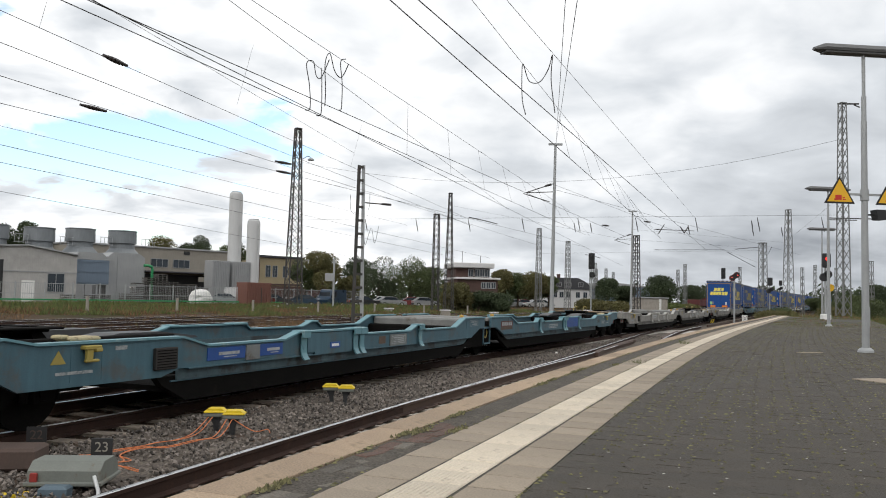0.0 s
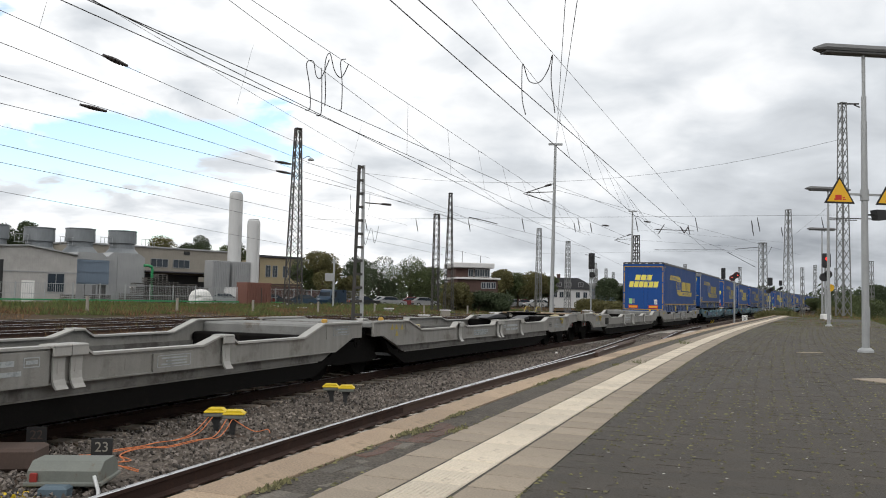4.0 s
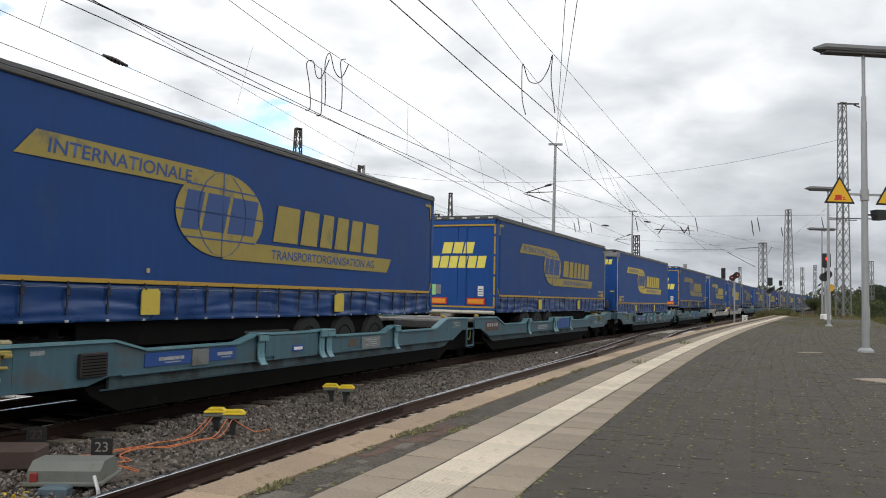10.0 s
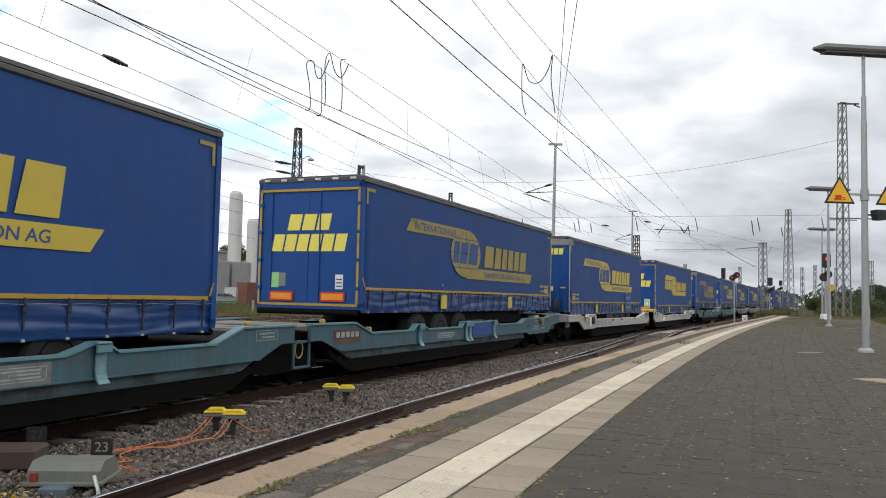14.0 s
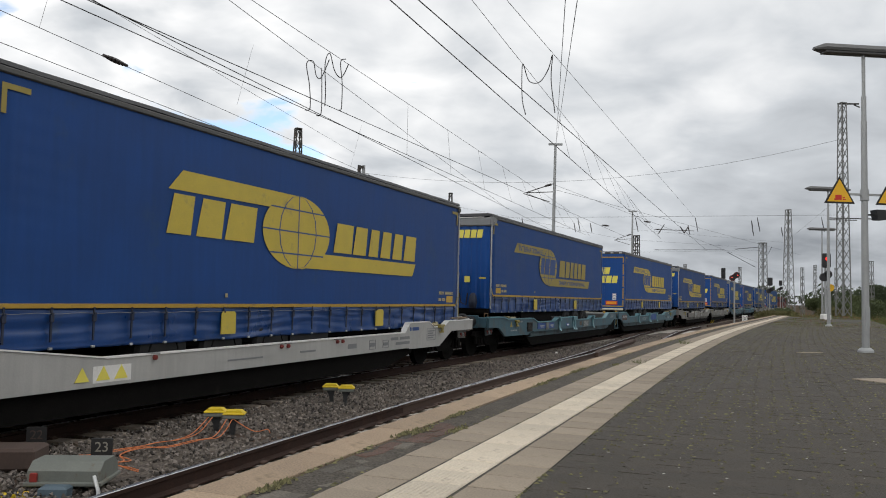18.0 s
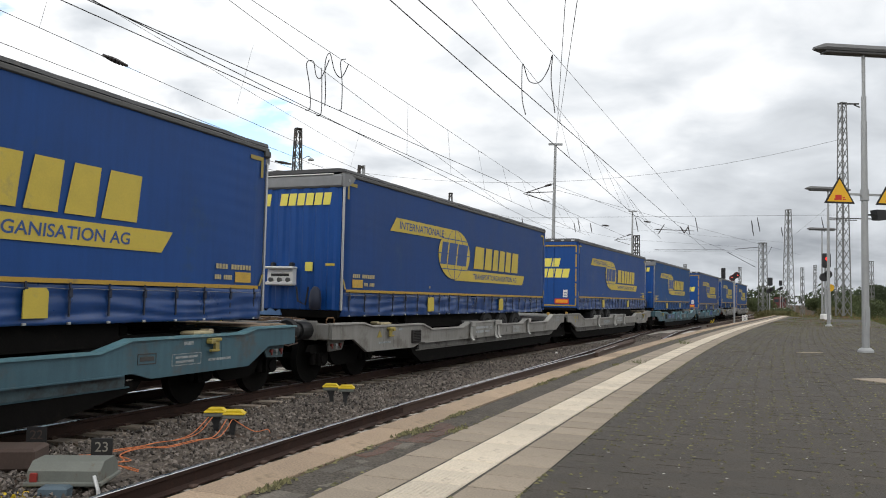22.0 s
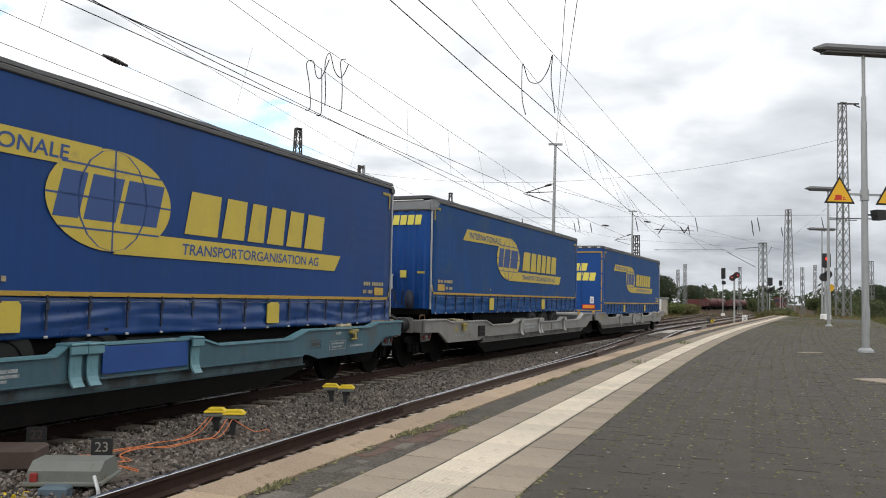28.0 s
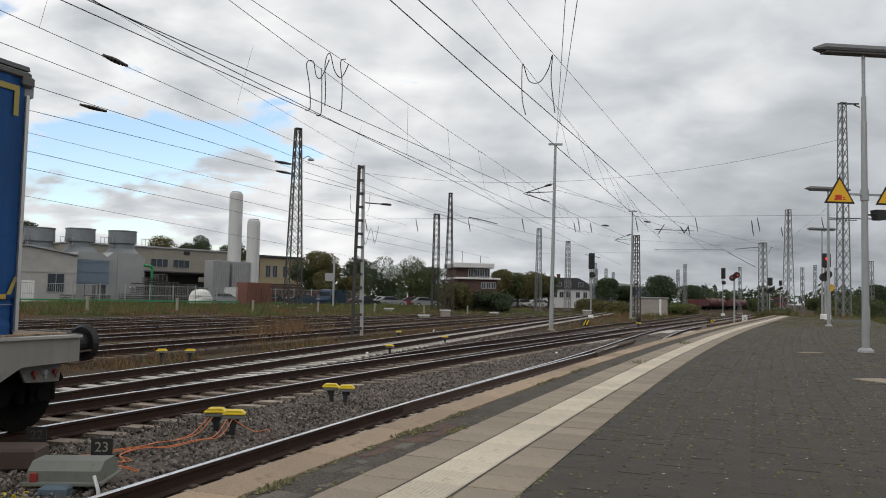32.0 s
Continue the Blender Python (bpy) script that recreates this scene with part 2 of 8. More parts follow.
M["pale"] = mat("wagon_white", (0.40, 0.395, 0.375), 0.5, var=0.15, scale=1.6, bump=0.08, dirt=((0.35, 0.33, 0.3), 0.35, 1.5), streak=0.3)
# Darker paint copies: recess shade and brake dust put into one colour.
M["web_teal"] = mat("teal_web_shade_and_dust", (0.06, 0.10, 0.115), 0.7, var=0.35, scale=2, bump=0.2, dirt=((0.03, 0.028, 0.026), 0.6, 1.1), streak=0.5)
M["web_grey"] = mat("grey_web_shade_and_dust", (0.15, 0.145, 0.132), 0.7, var=0.35, scale=2, bump=0.2, dirt=((0.05, 0.044, 0.038), 0.55, 1.1), streak=0.5)
M["roof_sheet"] = mat("roof_sheet_grime", (0.055, 0.056, 0.058), 0.6, var=0.4, scale=3, bump=0.2, dirt=((0.16, 0.15, 0.13), 0.3, 2))
M["number_paint"] = mat("number_pale_yellow", (0.42, 0.36, 0.20), 0.6, var=0.3, scale=9, dirt=((0.16, 0.17, 0.18), 0.35, 7))
M["patch_orange"] = mat("patch_orange_yellow", (0.52, 0.33, 0.05), 0.6, var=0.25, scale=9, dirt=((0.3, 0.2, 0.06), 0.45, 14))
M["bracket_blue"] = mat("bracket_light_blue", (0.10, 0.21, 0.42), 0.5, var=0.25, scale=8)
M["plate_grey"] = mat("plate_dirty_grey", (0.17, 0.18, 0.175), 0.7, var=0.3, scale=5, dirt=((0.10, 0.085, 0.07), 0.5, 4))
M["rust_stain"] = mat("bare_rusty_metal", (0.11, 0.075, 0.055), 0.85, var=0.4, scale=6, dirt=((0.2, 0.17, 0.13), 0.4, 6))
M["plate_red"] = mat("plate_brick_red", (0.115, 0.038, 0.03), 0.7, var=0.3, scale=6, dirt=((0.09, 0.06, 0.05), 0.4, 5))
M["grille"] = mat("grille_dark_brown", (0.024, 0.021, 0.019), 0.8, var=0.4, scale=8, dirt=((0.06, 0.04, 0.03), 0.4, 6))
M["stencil"] = mat("worn_stencil_white", (0.30, 0.32, 0.32), 0.7, var=0.5, scale=12, dirt=((0.10, 0.14, 0.15), 0.6, 14))
M["old_cream"] = mat("old_cream_paint", (0.40, 0.34, 0.20), 0.7, var=0.3, scale=8, dirt=((0.14, 0.10, 0.06), 0.5, 6))
M["cap_ochre"] = mat("cap_ochre", (0.46, 0.27, 0.05), 0.7, var=0.3, scale=9)
M["deck_grey"] = mat("deck_worn_grey", (0.20, 0.20, 0.19), 0.85, var=0.35, scale=3, bump=0.3, dirt=((0.11, 0.09, 0.07), 0.5, 2))
M["ramp"] = mat("ramp_dark_grey", (0.055, 0.056, 0.058), 0.6, var=0.3, scale=4)
M["buffer"] = mat("greasy_buffer", (0.011, 0.011, 0.0115), 0.55, var=0.4, scale=5, dirt=((0.03, 0.025, 0.02), 0.3, 4))
M["panel_blue"] = mat("wagon_panel_blue", (0.016, 0.066, 0.25), 0.45, var=0.2, scale=3)
M["curtain"] = mat("curtain_blue", (0.0085, 0.053, 0.205), 0.55, var=0.24, scale=0.9, bump=0.1, fine=160, dirt=((0.022, 0.064, 0.17), 0.4, 0.7), streak=0.3, spec=0.3, rnd=0.1)
M["door_blue"] = mat("door_blue", (0.007, 0.062, 0.25), 0.45, var=0.12, scale=1.5, bump=0.04, dirt=((0.018, 0.075, 0.25), 0.4, 1.2), streak=0.2, spec=0.3)
# Darker than the posts: shade on the heads' undersides is in the colour.
M["lamp_dark"] = mat("lamp_head_shaded", (0.13, 0.13, 0.13), 0.6, 0.2, var=0.2, scale=4)
M["header"] = mat("header_grey", (0.22, 0.225, 0.23), 0.5, 0.3, var=0.2, scale=4)
M["yellow"] = mat("curtain_yellow", (0.56, 0.43, 0.06), 0.55, var=0.15, scale=3, bump=0.06, dirt=((0.36, 0.29, 0.09), 0.4, 1.5))
M["yellow_dull"] = mat("faded_yellow", (0.33, 0.26, 0.06), 0.6, var=0.2, scale=3, bump=0.06, dirt=((0.16, 0.15, 0.09), 0.45, 1.5))
M["letter"] = mat("lettering_yellow", (0.80, 0.70, 0.12), 0.5, var=0.1, scale=3, bump=0.04)
M["ink"] = mat("lettering_blue", (0.03, 0.075, 0.23), 0.55, var=0.1, scale=3, bump=0)
M["roof_rail"] = mat("roof_rail_grey", (0.10, 0.10, 0.095), 0.55, 0.3, var=0.2, scale=4)
M["alu"] = mat("aluminium_trim", (0.55, 0.55, 0.54), 0.4, 0.7, var=0.15, scale=4)
M["faint"] = mat("faded_white_print", (0.34, 0.36, 0.36), 0.6, var=0.3, scale=9, dirt=((0.15, 0.17, 0.17), 0.5, 6))
M["white"] = mat("white_paint", (0.75, 0.74, 0.71), 0.55, var=0.1, scale=3, dirt=((0.5, 0.48, 0.44), 0.3, 2))
M["orange"] = mat("reflective_orange", (0.80, 0.30, 0.02), 0.4, var=0.1, scale=6)
M["red"] = mat("red_paint", (0.55, 0.035, 0.02), 0.5, var=0.15, scale=5)
M["box_yellow"] = mat("box_yellow", (0.72, 0.52, 0.02), 0.5, var=0.15, scale=9, dirt=((0.4, 0.3, 0.06), 0.3, 8))
M["cable"] = mat("orange_cable", (0.60, 0.18, 0.06), 0.6, var=0.25, scale=8)
M["lime"] = mat("placard_green", (0.30, 0.62, 0.25), 0.5, var=0.1, scale=6)


# ---- mesh helpers ----
class Geo:
    """Collects corners and faces of one mesh."""

    def __init__(self):
        self.v, self.f = [], []

    def add(self, vs, fs):
        o = len(self.v)
        self.v.extend([tuple(a) for a in vs])
        self.f.extend([tuple(i + o for i in f) for f in fs])
        return self

    def box(self, c, s, rz=0.0, b=0.0, m=None):
        hx, hy, hz = (k / 2 for k in s)
        if b <= 0:
            vs = [Vector((x * hx, y * hy, z * hz)) for z in (-1, 1) for y in (-1, 1) for x in (-1, 1)]
            fs = [(0, 2, 3, 1), (4, 5, 7, 6), (0, 1, 5, 4), (2, 6, 7, 3), (0, 4, 6, 2), (1, 3, 7, 5)]
        else:
            # chamfered: lower ring, upper ring, inset lids
            def ring(kx, ky, z):
                return [Vector((-kx, -ky, z)), Vector((kx, -ky, z)), Vector((kx, ky, z)), Vector((-kx, ky, z))]
            vs = ring(hx - b, hy - b, -hz) + ring(hx, hy, -hz + b) + ring(hx, hy, hz - b) + ring(hx - b, hy - b, hz)
            fs = [(3, 2, 1, 0), (12, 13, 14, 15)]
            for r in range(3):
                for i in range(4):
                    j = (i + 1) % 4
                    fs.append((r * 4 + i, r * 4 + j, r * 4 + 4 + j, r * 4 + 4 + i))
        if rz:
            vs = [Matrix.Rotation(rz, 3, "Z") @ a for a in vs]
        if m is not None:
            vs = [m @ a for a in vs]
        return self.add([a + Vector(c) for a in vs], fs)

    def prism(self, poly, axis, lo, hi):
        """A polygon drawn in the two other axes, drawn out along axis."""
        k = len(poly)

        def at(a, b, t):
            return {"x": (t, a, b), "y": (a, t, b), "z": (a, b, t)}[axis]
        vs = [at(a, b, lo) for a, b in poly] + [at(a, b, hi) for a, b in poly]
        fs = [tuple(range(k))[::-1], tuple(range(k, 2 * k))] + [(i, (i + 1) % k, k + (i + 1) % k, k + i) for i in range(k)]
        return self.add(vs, fs)

    def cyl(self, p0, p1, r, n=12, r2=None):
        p0, p1 = Vector(p0), Vector(p1)
        q = (p1 - p0).to_track_quat("Z", "Y")
        r2 = r if r2 is None else r2
        ring = [Vector((math.cos(2 * math.pi * i / n), math.sin(2 * math.pi * i / n), 0)) for i in range(n)]
        vs = [p0 + q @ (a * r) for a in ring] + [p1 + q @ (a * r2) for a in ring]
        fs = [(i, (i + 1) % n, n + (i + 1) % n, n + i) for i in range(n)] + [tuple(range(n))[::-1], tuple(range(n, 2 * n))]
        return self.add(vs, fs)

    def tube(self, pts, r, n=5):
        pts = [Vector(a) for a in pts]
        vs, fs = [], []
        for i, a in enumerate(pts):
            d = (pts[min(i + 1, len(pts) - 1)] - pts[max(i - 1, 0)]).normalized()
            q = d.to_track_quat("Z", "Y")
            vs += [a + q @ Vector((r * math.cos(2 * math.pi * k / n), r * math.sin(2 * math.pi * k / n), 0)) for k in range(n)]
        for i in range(len(pts) - 1):
            fs += [(i * n + k, i * n + (k + 1) % n, (i + 1) * n + (k + 1) % n, (i + 1) * n + k) for k in range(n)]
        fs += [tuple(range(n))[::-1], tuple(range((len(pts) - 1) * n, len(pts) * n))]
        return self.add(vs, fs)

    def bar(self, p0, p1, w, h=None):
        """A square bar from p0 to p1."""
        p0, p1 = Vector(p0), Vector(p1)
        q = (p1 - p0).to_track_quat("Z", "Y")
        h = h or w
        ring = [Vector((-w / 2, -h / 2, 0)), Vector((w / 2, -h / 2, 0)), Vector((w / 2, h / 2, 0)), Vector((-w / 2, h / 2, 0))]
        vs = [p0 + q @ a for a in ring] + [p1 + q @ a for a in ring]
        return self.add(vs, [(0, 1, 5, 4), (1, 2, 6, 5), (2, 3, 7, 6), (3, 0, 4, 7), (3, 2, 1, 0), (4, 5, 6, 7)])

    def lathe(self, prof, n=16, c=(0, 0, 0)):
        """(radius, z) pairs turned about z."""
        vs = [(c[0] + r * math.cos(2 * math.pi * i / n), c[1] + r * math.sin(2 * math.pi * i / n), c[2] + z) for r, z in prof for i in range(n)]
        fs = [(j * n + i, j * n + (i + 1) % n, (j + 1) * n + (i + 1) % n, (j + 1) * n + i) for j in range(len(prof) - 1) for i in range(n)]
        fs += [tuple(range(n))[::-1], tuple(range((len(prof) - 1) * n, len(prof) * n))]
        return self.add(vs, fs)

    def mesh(self, name, material, smooth=False):
        me = bpy.data.meshes.new(name)
        me.from_pydata([tuple(a) for a in self.v], [], self.f)
        bm = bmesh.new()
        bm.from_mesh(me)
        bmesh.ops.recalc_face_normals(bm, faces=bm.faces)
        bm.to_mesh(me)
        bm.free()
        if material is not None:
            me.materials.append(material)
        if smooth:
            me.polygons.foreach_set("use_smooth", [True] * len(me.polygons))
        me.update()
        return me


def part(name, geo, material, parent=None, label="", m=None, smooth=False):
    ob = new(name, geo if isinstance(geo, bpy.types.Mesh) else geo.mesh(name, material, smooth))
    if parent is not None:
        ob.parent = parent
    if m is not None:
        ob.matrix_basis = m
    if label:
        tagged(ob, label)
    return ob


def thing(name, label, category, group="", m=None):
    ob = new(name)
    ob.empty_display_size = 0.2
    if m is not None:
        ob.matrix_basis = m
    return tagged(ob, label, category, group)


def structure(name, geo, material, label=""):
    return tagged(part(name, geo, material), label, kind="structure")


# ---- the line of the train's track: heading by distance ----
G0, GS, GN = -400.0, 0.25, 3401


def lay_line():
    th = []
    for i in range(GN):
        s = min(max(G0 + i * GS, -30.0), 130.0)
        th.append(0.375407 + 3.42955e-3 * s - 5.94738e-5 * s * s + 3.07101e-7 * s ** 3)
    xs, ys = [0.0], [0.0]
    for a, b in zip(th, th[1:]):
        xs.append(xs[-1] + (math.sin(a) + math.sin(b)) / 2 * GS)
        ys.append(ys[-1] + (math.cos(a) + math.cos(b)) / 2 * GS)
    i0 = int(-G0 / GS)
    return [x - xs[i0] - 4.8409 for x in xs], [y - ys[i0] + 12.0 for y in ys], th


LX, LY, LT = lay_line()


def line(s, off=0.0, z=0.0):
    """A point at distance s along the line, off metres to the right of it."""
    f = min(max((s - G0) / GS, 0.0), GN - 1.001)
    i = int(f)
    f -= i
    x, y, t = (a[i] * (1 - f) + a[i + 1] * f for a in (LX, LY, LT))
    return Vector((x + math.cos(t) * off, y - math.sin(t) * off, z))


def heading(s):
    f = min(max((s - G0) / GS, 0.0), GN - 1.001)
    i = int(f)
    return LT[i] * (1 - f + i) + LT[i + 1] * (f - i) if i else LT[0]


def on_line(s0, s1):
    """The pose of a vehicle whose ends lie at s0 and s1: x runs along it, y away from the platform."""
    a, b = line(s0), line(s1)
    return pose(a.x, a.y, 0, 0, 0, math.degrees(math.atan2(b.y - a.y, b.x - a.x)))


def gone(t):
    """How far the train has rolled at t seconds."""
    late = 0.011 * max(12.0 - t, 0.0) ** 2
    t -= 16.0
    return 10.893 * t + 0.00438 * t * t + late


ROLLING = []
# ---- ground, tracks, platform ----
def smooth(a, b, x):
    k = min(max((x - a) / (b - a), 0.0), 1.0)
    return k * k * (3 - 2 * k)


def ground_height(x, y):
    """Track bed low, the land beyond the yard a little higher."""
    far = -x * 0.9 + y * 0.42
    return -0.30 + 0.45 * smooth(30, 48, far)


def build_ground():
    g = Geo()
    xs = [-4000, -1500, -600, -300, -160] + list(range(-120, 140, 6)) + [180, 300, 600, 1500, 4000]
    ys = [-4000, -1500, -500, -150, -60] + list(range(-30, 170, 6)) + [220, 300, 450, 700, 1200, 2200, 4500]
    for y in ys:
        for x in xs:
            g.v.append((x, y, ground_height(x, y) + (0.05 * noise.noise(Vector((x * 0.1, y * 0.1, 0))) if abs(x) < 200 else 0)))
    w = len(xs)
    for j in range(len(ys) - 1):
        for i in range(w - 1):
            g.f.append((j * w + i, j * w + i + 1, (j + 1) * w + i + 1, (j + 1) * w + i))
    structure("ground", g, M["ground"], "bare brown soil of a rail yard with weeds")


build_ground()


def sweep(pts_of, s0, s1, ds, prof):
    """A profile of (off, z) pairs drawn along a line; pts_of(s, off, z)."""
    g = Geo()
    n = max(2, int((s1 - s0) / ds) + 1)
    k = len(prof)
    for i in range(n):
        s = s0 + (s1 - s0) * i / (n - 1)
        g.v.extend([tuple(pts_of(s, o, z)) for o, z in prof])
    for i in range(n - 1):
        for j in range(k):
            a, b = i * k + j, i * k + (j + 1) % k
            g.f.append((a, b, b + k, a + k))
    g.f += [tuple(range(k)), tuple(range((n - 1) * k, n * k))[::-1]]
    return g


RAIL = [(-0.075, -0.17), (0.075, -0.17), (0.075, -0.155), (0.012, -0.135), (0.012, -0.05), (0.037, -0.035), (0.037, -0.004),
        (-0.037, -0.004), (-0.037, -0.035), (-0.012, -0.05), (-0.012, -0.135), (-0.075, -0.155)]
HEAD = [(-0.031, -0.0045), (0.031, -0.0045), (0.023, 0.0), (-0.023, 0.0)]


def shifted(prof, d):
    return [(o + d, z) for o, z in prof]


def straight(p0, p1, bend=0.0):
    """A line from p0 to p1 in the plane, bowed by bend metres; off runs to its right."""
    a, b = Vector((*p0, 0)), Vector((*p1, 0))
    d = b - a
    ln = d.length
    d /= ln
    r = Vector((d.y, -d.x, 0))

    def at(s, off=0.0, z=0.0):
        k = s / ln
        q = a + d * s + r * (off + bend * 4 * k * (1 - k))
        return Vector((q.x, q.y, z))
    return at, ln


def bed(name, at, s0, s1, label, half=1.75, ds=2.0, material=None):
    prof = [(-half - 0.5, -0.45), (-half, -0.2), (half, -0.2), (half + 0.5, -0.45)]
    return structure(name, sweep(at, s0, s1, ds, prof), material or M["ballast"], label)


def track(at, s0, s1, ds, shiny, label, sleeper_mat, spacing=0.62, single=True, rails=(-0.7525, 0.7525)):
    top = thing("railway_track", label, "railway track")
    tagged(top, kind="structure")
    for d in rails:
        r = part("rail", sweep(at, s0, s1, ds, shifted(RAIL, d)), M["rail"], top)
        part("rail_head", sweep(at, s0, s1, ds, shifted(HEAD, d)), M["railtop"] if shiny else M["railrust"], r)
    sl = Geo().prism([(-1.36, -0.22), (1.36, -0.22), (1.36, -0.165), (1.3, -0.15), (0.5, -0.175), (-0.5, -0.175), (-1.3, -0.15), (-1.36, -0.165)], "y", -0.12, 0.12).mesh("sleeper", sleeper_mat)
    cl = Geo()
    for d in rails:
        cl.box((d - 0.1, 0, -0.15), (0.06, 0.09, 0.03), b=0.01).box((d + 0.1, 0, -0.15), (0.06, 0.09, 0.03), b=0.01)
    cl = cl.mesh("rail_clip", M["clip"])
    n = int((s1 - s0) / spacing)
    rest = Geo()
    for i in range(n):
        s = s0 + (i + 0.5) * spacing
        a, b = at(s - 0.1), at(s + 0.1)
        m = pose(at(s).x, at(s).y, 0, 0, 0, math.degrees(math.atan2(b.y - a.y, b.x - a.x)) - 90)
        if single and i < 130:
            p = part("sleeper", sl, None, top, m=m)
            part("rail_clip", cl, None, p)
        else:
            for vs, dst in ((sl, rest),):
                o = len(dst.v)
                dst.v.extend([tuple(m @ v.co) for v in vs.vertices])
                dst.f.extend([tuple(k + o for k in f.vertices) for f in vs.polygons])
    if rest.v:
        tagged(part("sleepers", rest, sleeper_mat, top), kind="stuff")
    return top


bed("ballast_main", line, -40, 180, "dark brown ballast bed under the main track", 2.0, 2.0, M["ballast_dark"])
track(line, -25, 150, 1.0, True, "main railway track with dark rusty rails and stained concrete sleepers", M["sleeper_rusty"])


def siding(s, off=0.0, z=0.0):
    """The platform track, which runs into the main track further on."""
    knots = ((-60, 5.41), (-5, 3.87), (11, 3.42), (16, 3.2), (21, 2.8), (27.5, 2.24), (33, 1.72), (39.7, 1.16), (46, 0.88), (52, 0.76), (60, 0.7525), (90, 0.7525))
    c = sum(np.interp(s + d, [k[0] for k in knots], [k[1] for k in knots]) for d in (-3, -1.5, 0, 1.5, 3)) / 5
    return line(s, float(c) + 0.7525 + off, z)


bed("ballast_platform", siding, -30, 60, "grey ballast bed beside the platform", 1.7)
track(siding, -30, 52, 1.0, True, "platform track with one polished rail", M["sleeper"])
T2, L2 = straight((-8.9, 6.5), (26.0, 128.0), 0.0)
bed("ballast_branch", T2, 0, L2, "brown ballast bed of the branch track", 1.75, 2.0, M["ballast_dark"])
track(T2, 0, L2, 2.0, False, "branch track with rusty rails and pale sleepers", M["sleeper_pale"])
for i in range(5):
    px, py = -9.9 - 4.0 * i, 23.4 + 1.3 * i
    at, ln = straight((px - 0.308 * 32, py - 0.951 * 32), (px + 0.308 * 125, py + 0.951 * 125))
    bed("ballast_yard_%d" % (i + 1), at, 0, ln, "dark brown ballast of a yard siding", 1.6, 4.0, M["ballast_dark"])
    track(at, 0, ln, 4.0, False, "rusty yard siding grown over with weeds", M["wood_sleeper"], 0.7, single=False)


def turnout():
    """Wing and check rails where the platform track joins the main track, on a pale bed."""
    top = tagged(thing("turnout", "turnout with rusty wing rails on a pale concrete bed", "turnout"), kind="structure")
    for pts, w, h in (([(17.2, 3.42), (19, 3.2), (23, 2.9), (27.5, 2.6)], 0.2, 0.2), ([(29.8, 3.55), (31.5, 3.2), (36, 2.8), (41, 2.45)], 0.18, 0.2),
                      ([(30, 1.5), (36, 1.05), (44, 0.98)], 0.09, 0.17), ([(40, 0.45), (48, 0.5), (62, 0.62)], 0.08, 0.16),
                      ([(56, 2.2), (70, 2.5), (84, 2.9)], 0.09, 0.17), ([(30, -1.25), (40, -1.5), (54, -1.7)], 0.09, 0.17), ([(24, -1.15), (34, -1.0), (50, -0.95)], 0.08, 0.16)):
        g = Geo()
        q = [line(s, o, -h / 2 - 0.002) for s, o in pts]
        for a, b in zip(q, q[1:]):
            d = (b - a).normalized()
            n = Vector((d.y, -d.x, 0)) * w / 2
            u = Vector((0, 0, h / 2))
            g.add([a - n - u, a + n - u, a + n + u, a - n + u, b - n - u, b + n - u, b + n + u, b - n + u], [(0, 1, 5, 4), (1, 2, 6, 5), (2, 3, 7, 6), (3, 0, 4, 7), (3, 2, 1, 0), (4, 5, 6, 7)])
        part("wing_rail", g, M["clip"], top)
    part("concrete_bed", sweep(line, 25, 46, 1.0, [(1.0, -0.3), (5.2, -0.3), (5.1, -0.135), (1.1, -0.135)]), M["pale_concrete"], top, "pale concrete apron")
    part("concrete_bed", sweep(line, 27, 40, 1.0, [(-1.7, -0.3), (-0.85, -0.3), (-0.85, -0.13), (-1.65, -0.13)]), M["pale_concrete"], top, "pale concrete apron")
    part("stone_bed", sweep(line, 46, 66, 2.0, [(1.0, -0.3), (5.9, -0.3), (5.8, -0.15), (1.1, -0.15)]), M["ballast"], top)


turnout()


def wing(s, off=0.0, z=0.0):
    """The outer rail that runs beside the platform track and ends in a flared wing."""
    return line(s, float(np.interp(s, (2, 8, 12, 17.5, 23, 28), (3.67, 3.56, 3.49, 3.38, 3.05, 2.8))) + off, z - 0.004)


def diverging():
    """Two rails that leave the main track to the west, for the yard."""
    top = tagged(thing("diverging_track", "rusty rails that branch off the main track", "railway track"), kind="structure")
    far = ((7.0, -0.86), (17.0, -1.72), (31.0, -2.36), (46.8, -3.65), (73.0, -4.3), (120.0, -6.2))
    near = ((11.0, 0.52), (24.0, 0.14), (34.0, -0.35), (41.0, -1.25), (53.0, -2.2), (73.0, -2.8), (120.0, -4.7))
    for knots in (far, near):
        def at(s, off=0.0, z=0.0):
            c = sum(np.interp(s + d, [k[0] for k in knots], [k[1] for k in knots]) for d in (-3, -1.5, 0, 1.5, 3)) / 5
            return line(s, float(c) + off, z - 0.006)
        r = part("rail", sweep(at, knots[0][0], knots[-1][0], 1.0, RAIL), M["rail"], top)
        part("rail_head", sweep(at, knots[0][0] + 2, knots[-1][0], 1.0, [(o * 0.5, z) for o, z in HEAD]), M["railrust"], r)
    timber = Geo().box((0, 0, -0.19), (2.9, 0.24, 0.05), b=0.008).mesh("timber", M["wood_sleeper"])
    for i in range(60):
        s = 38 + 1.25 * i
        c = (np.interp(s, [k[0] for k in far], [k[1] for k in far]) + np.interp(s, [k[0] for k in near], [k[1] for k in near])) / 2
        q = line(s, float(c))
        part("timber", timber, None, top, m=pose(q.x, q.y, 0, 0, 0, -math.degrees(heading(s))))


diverging()
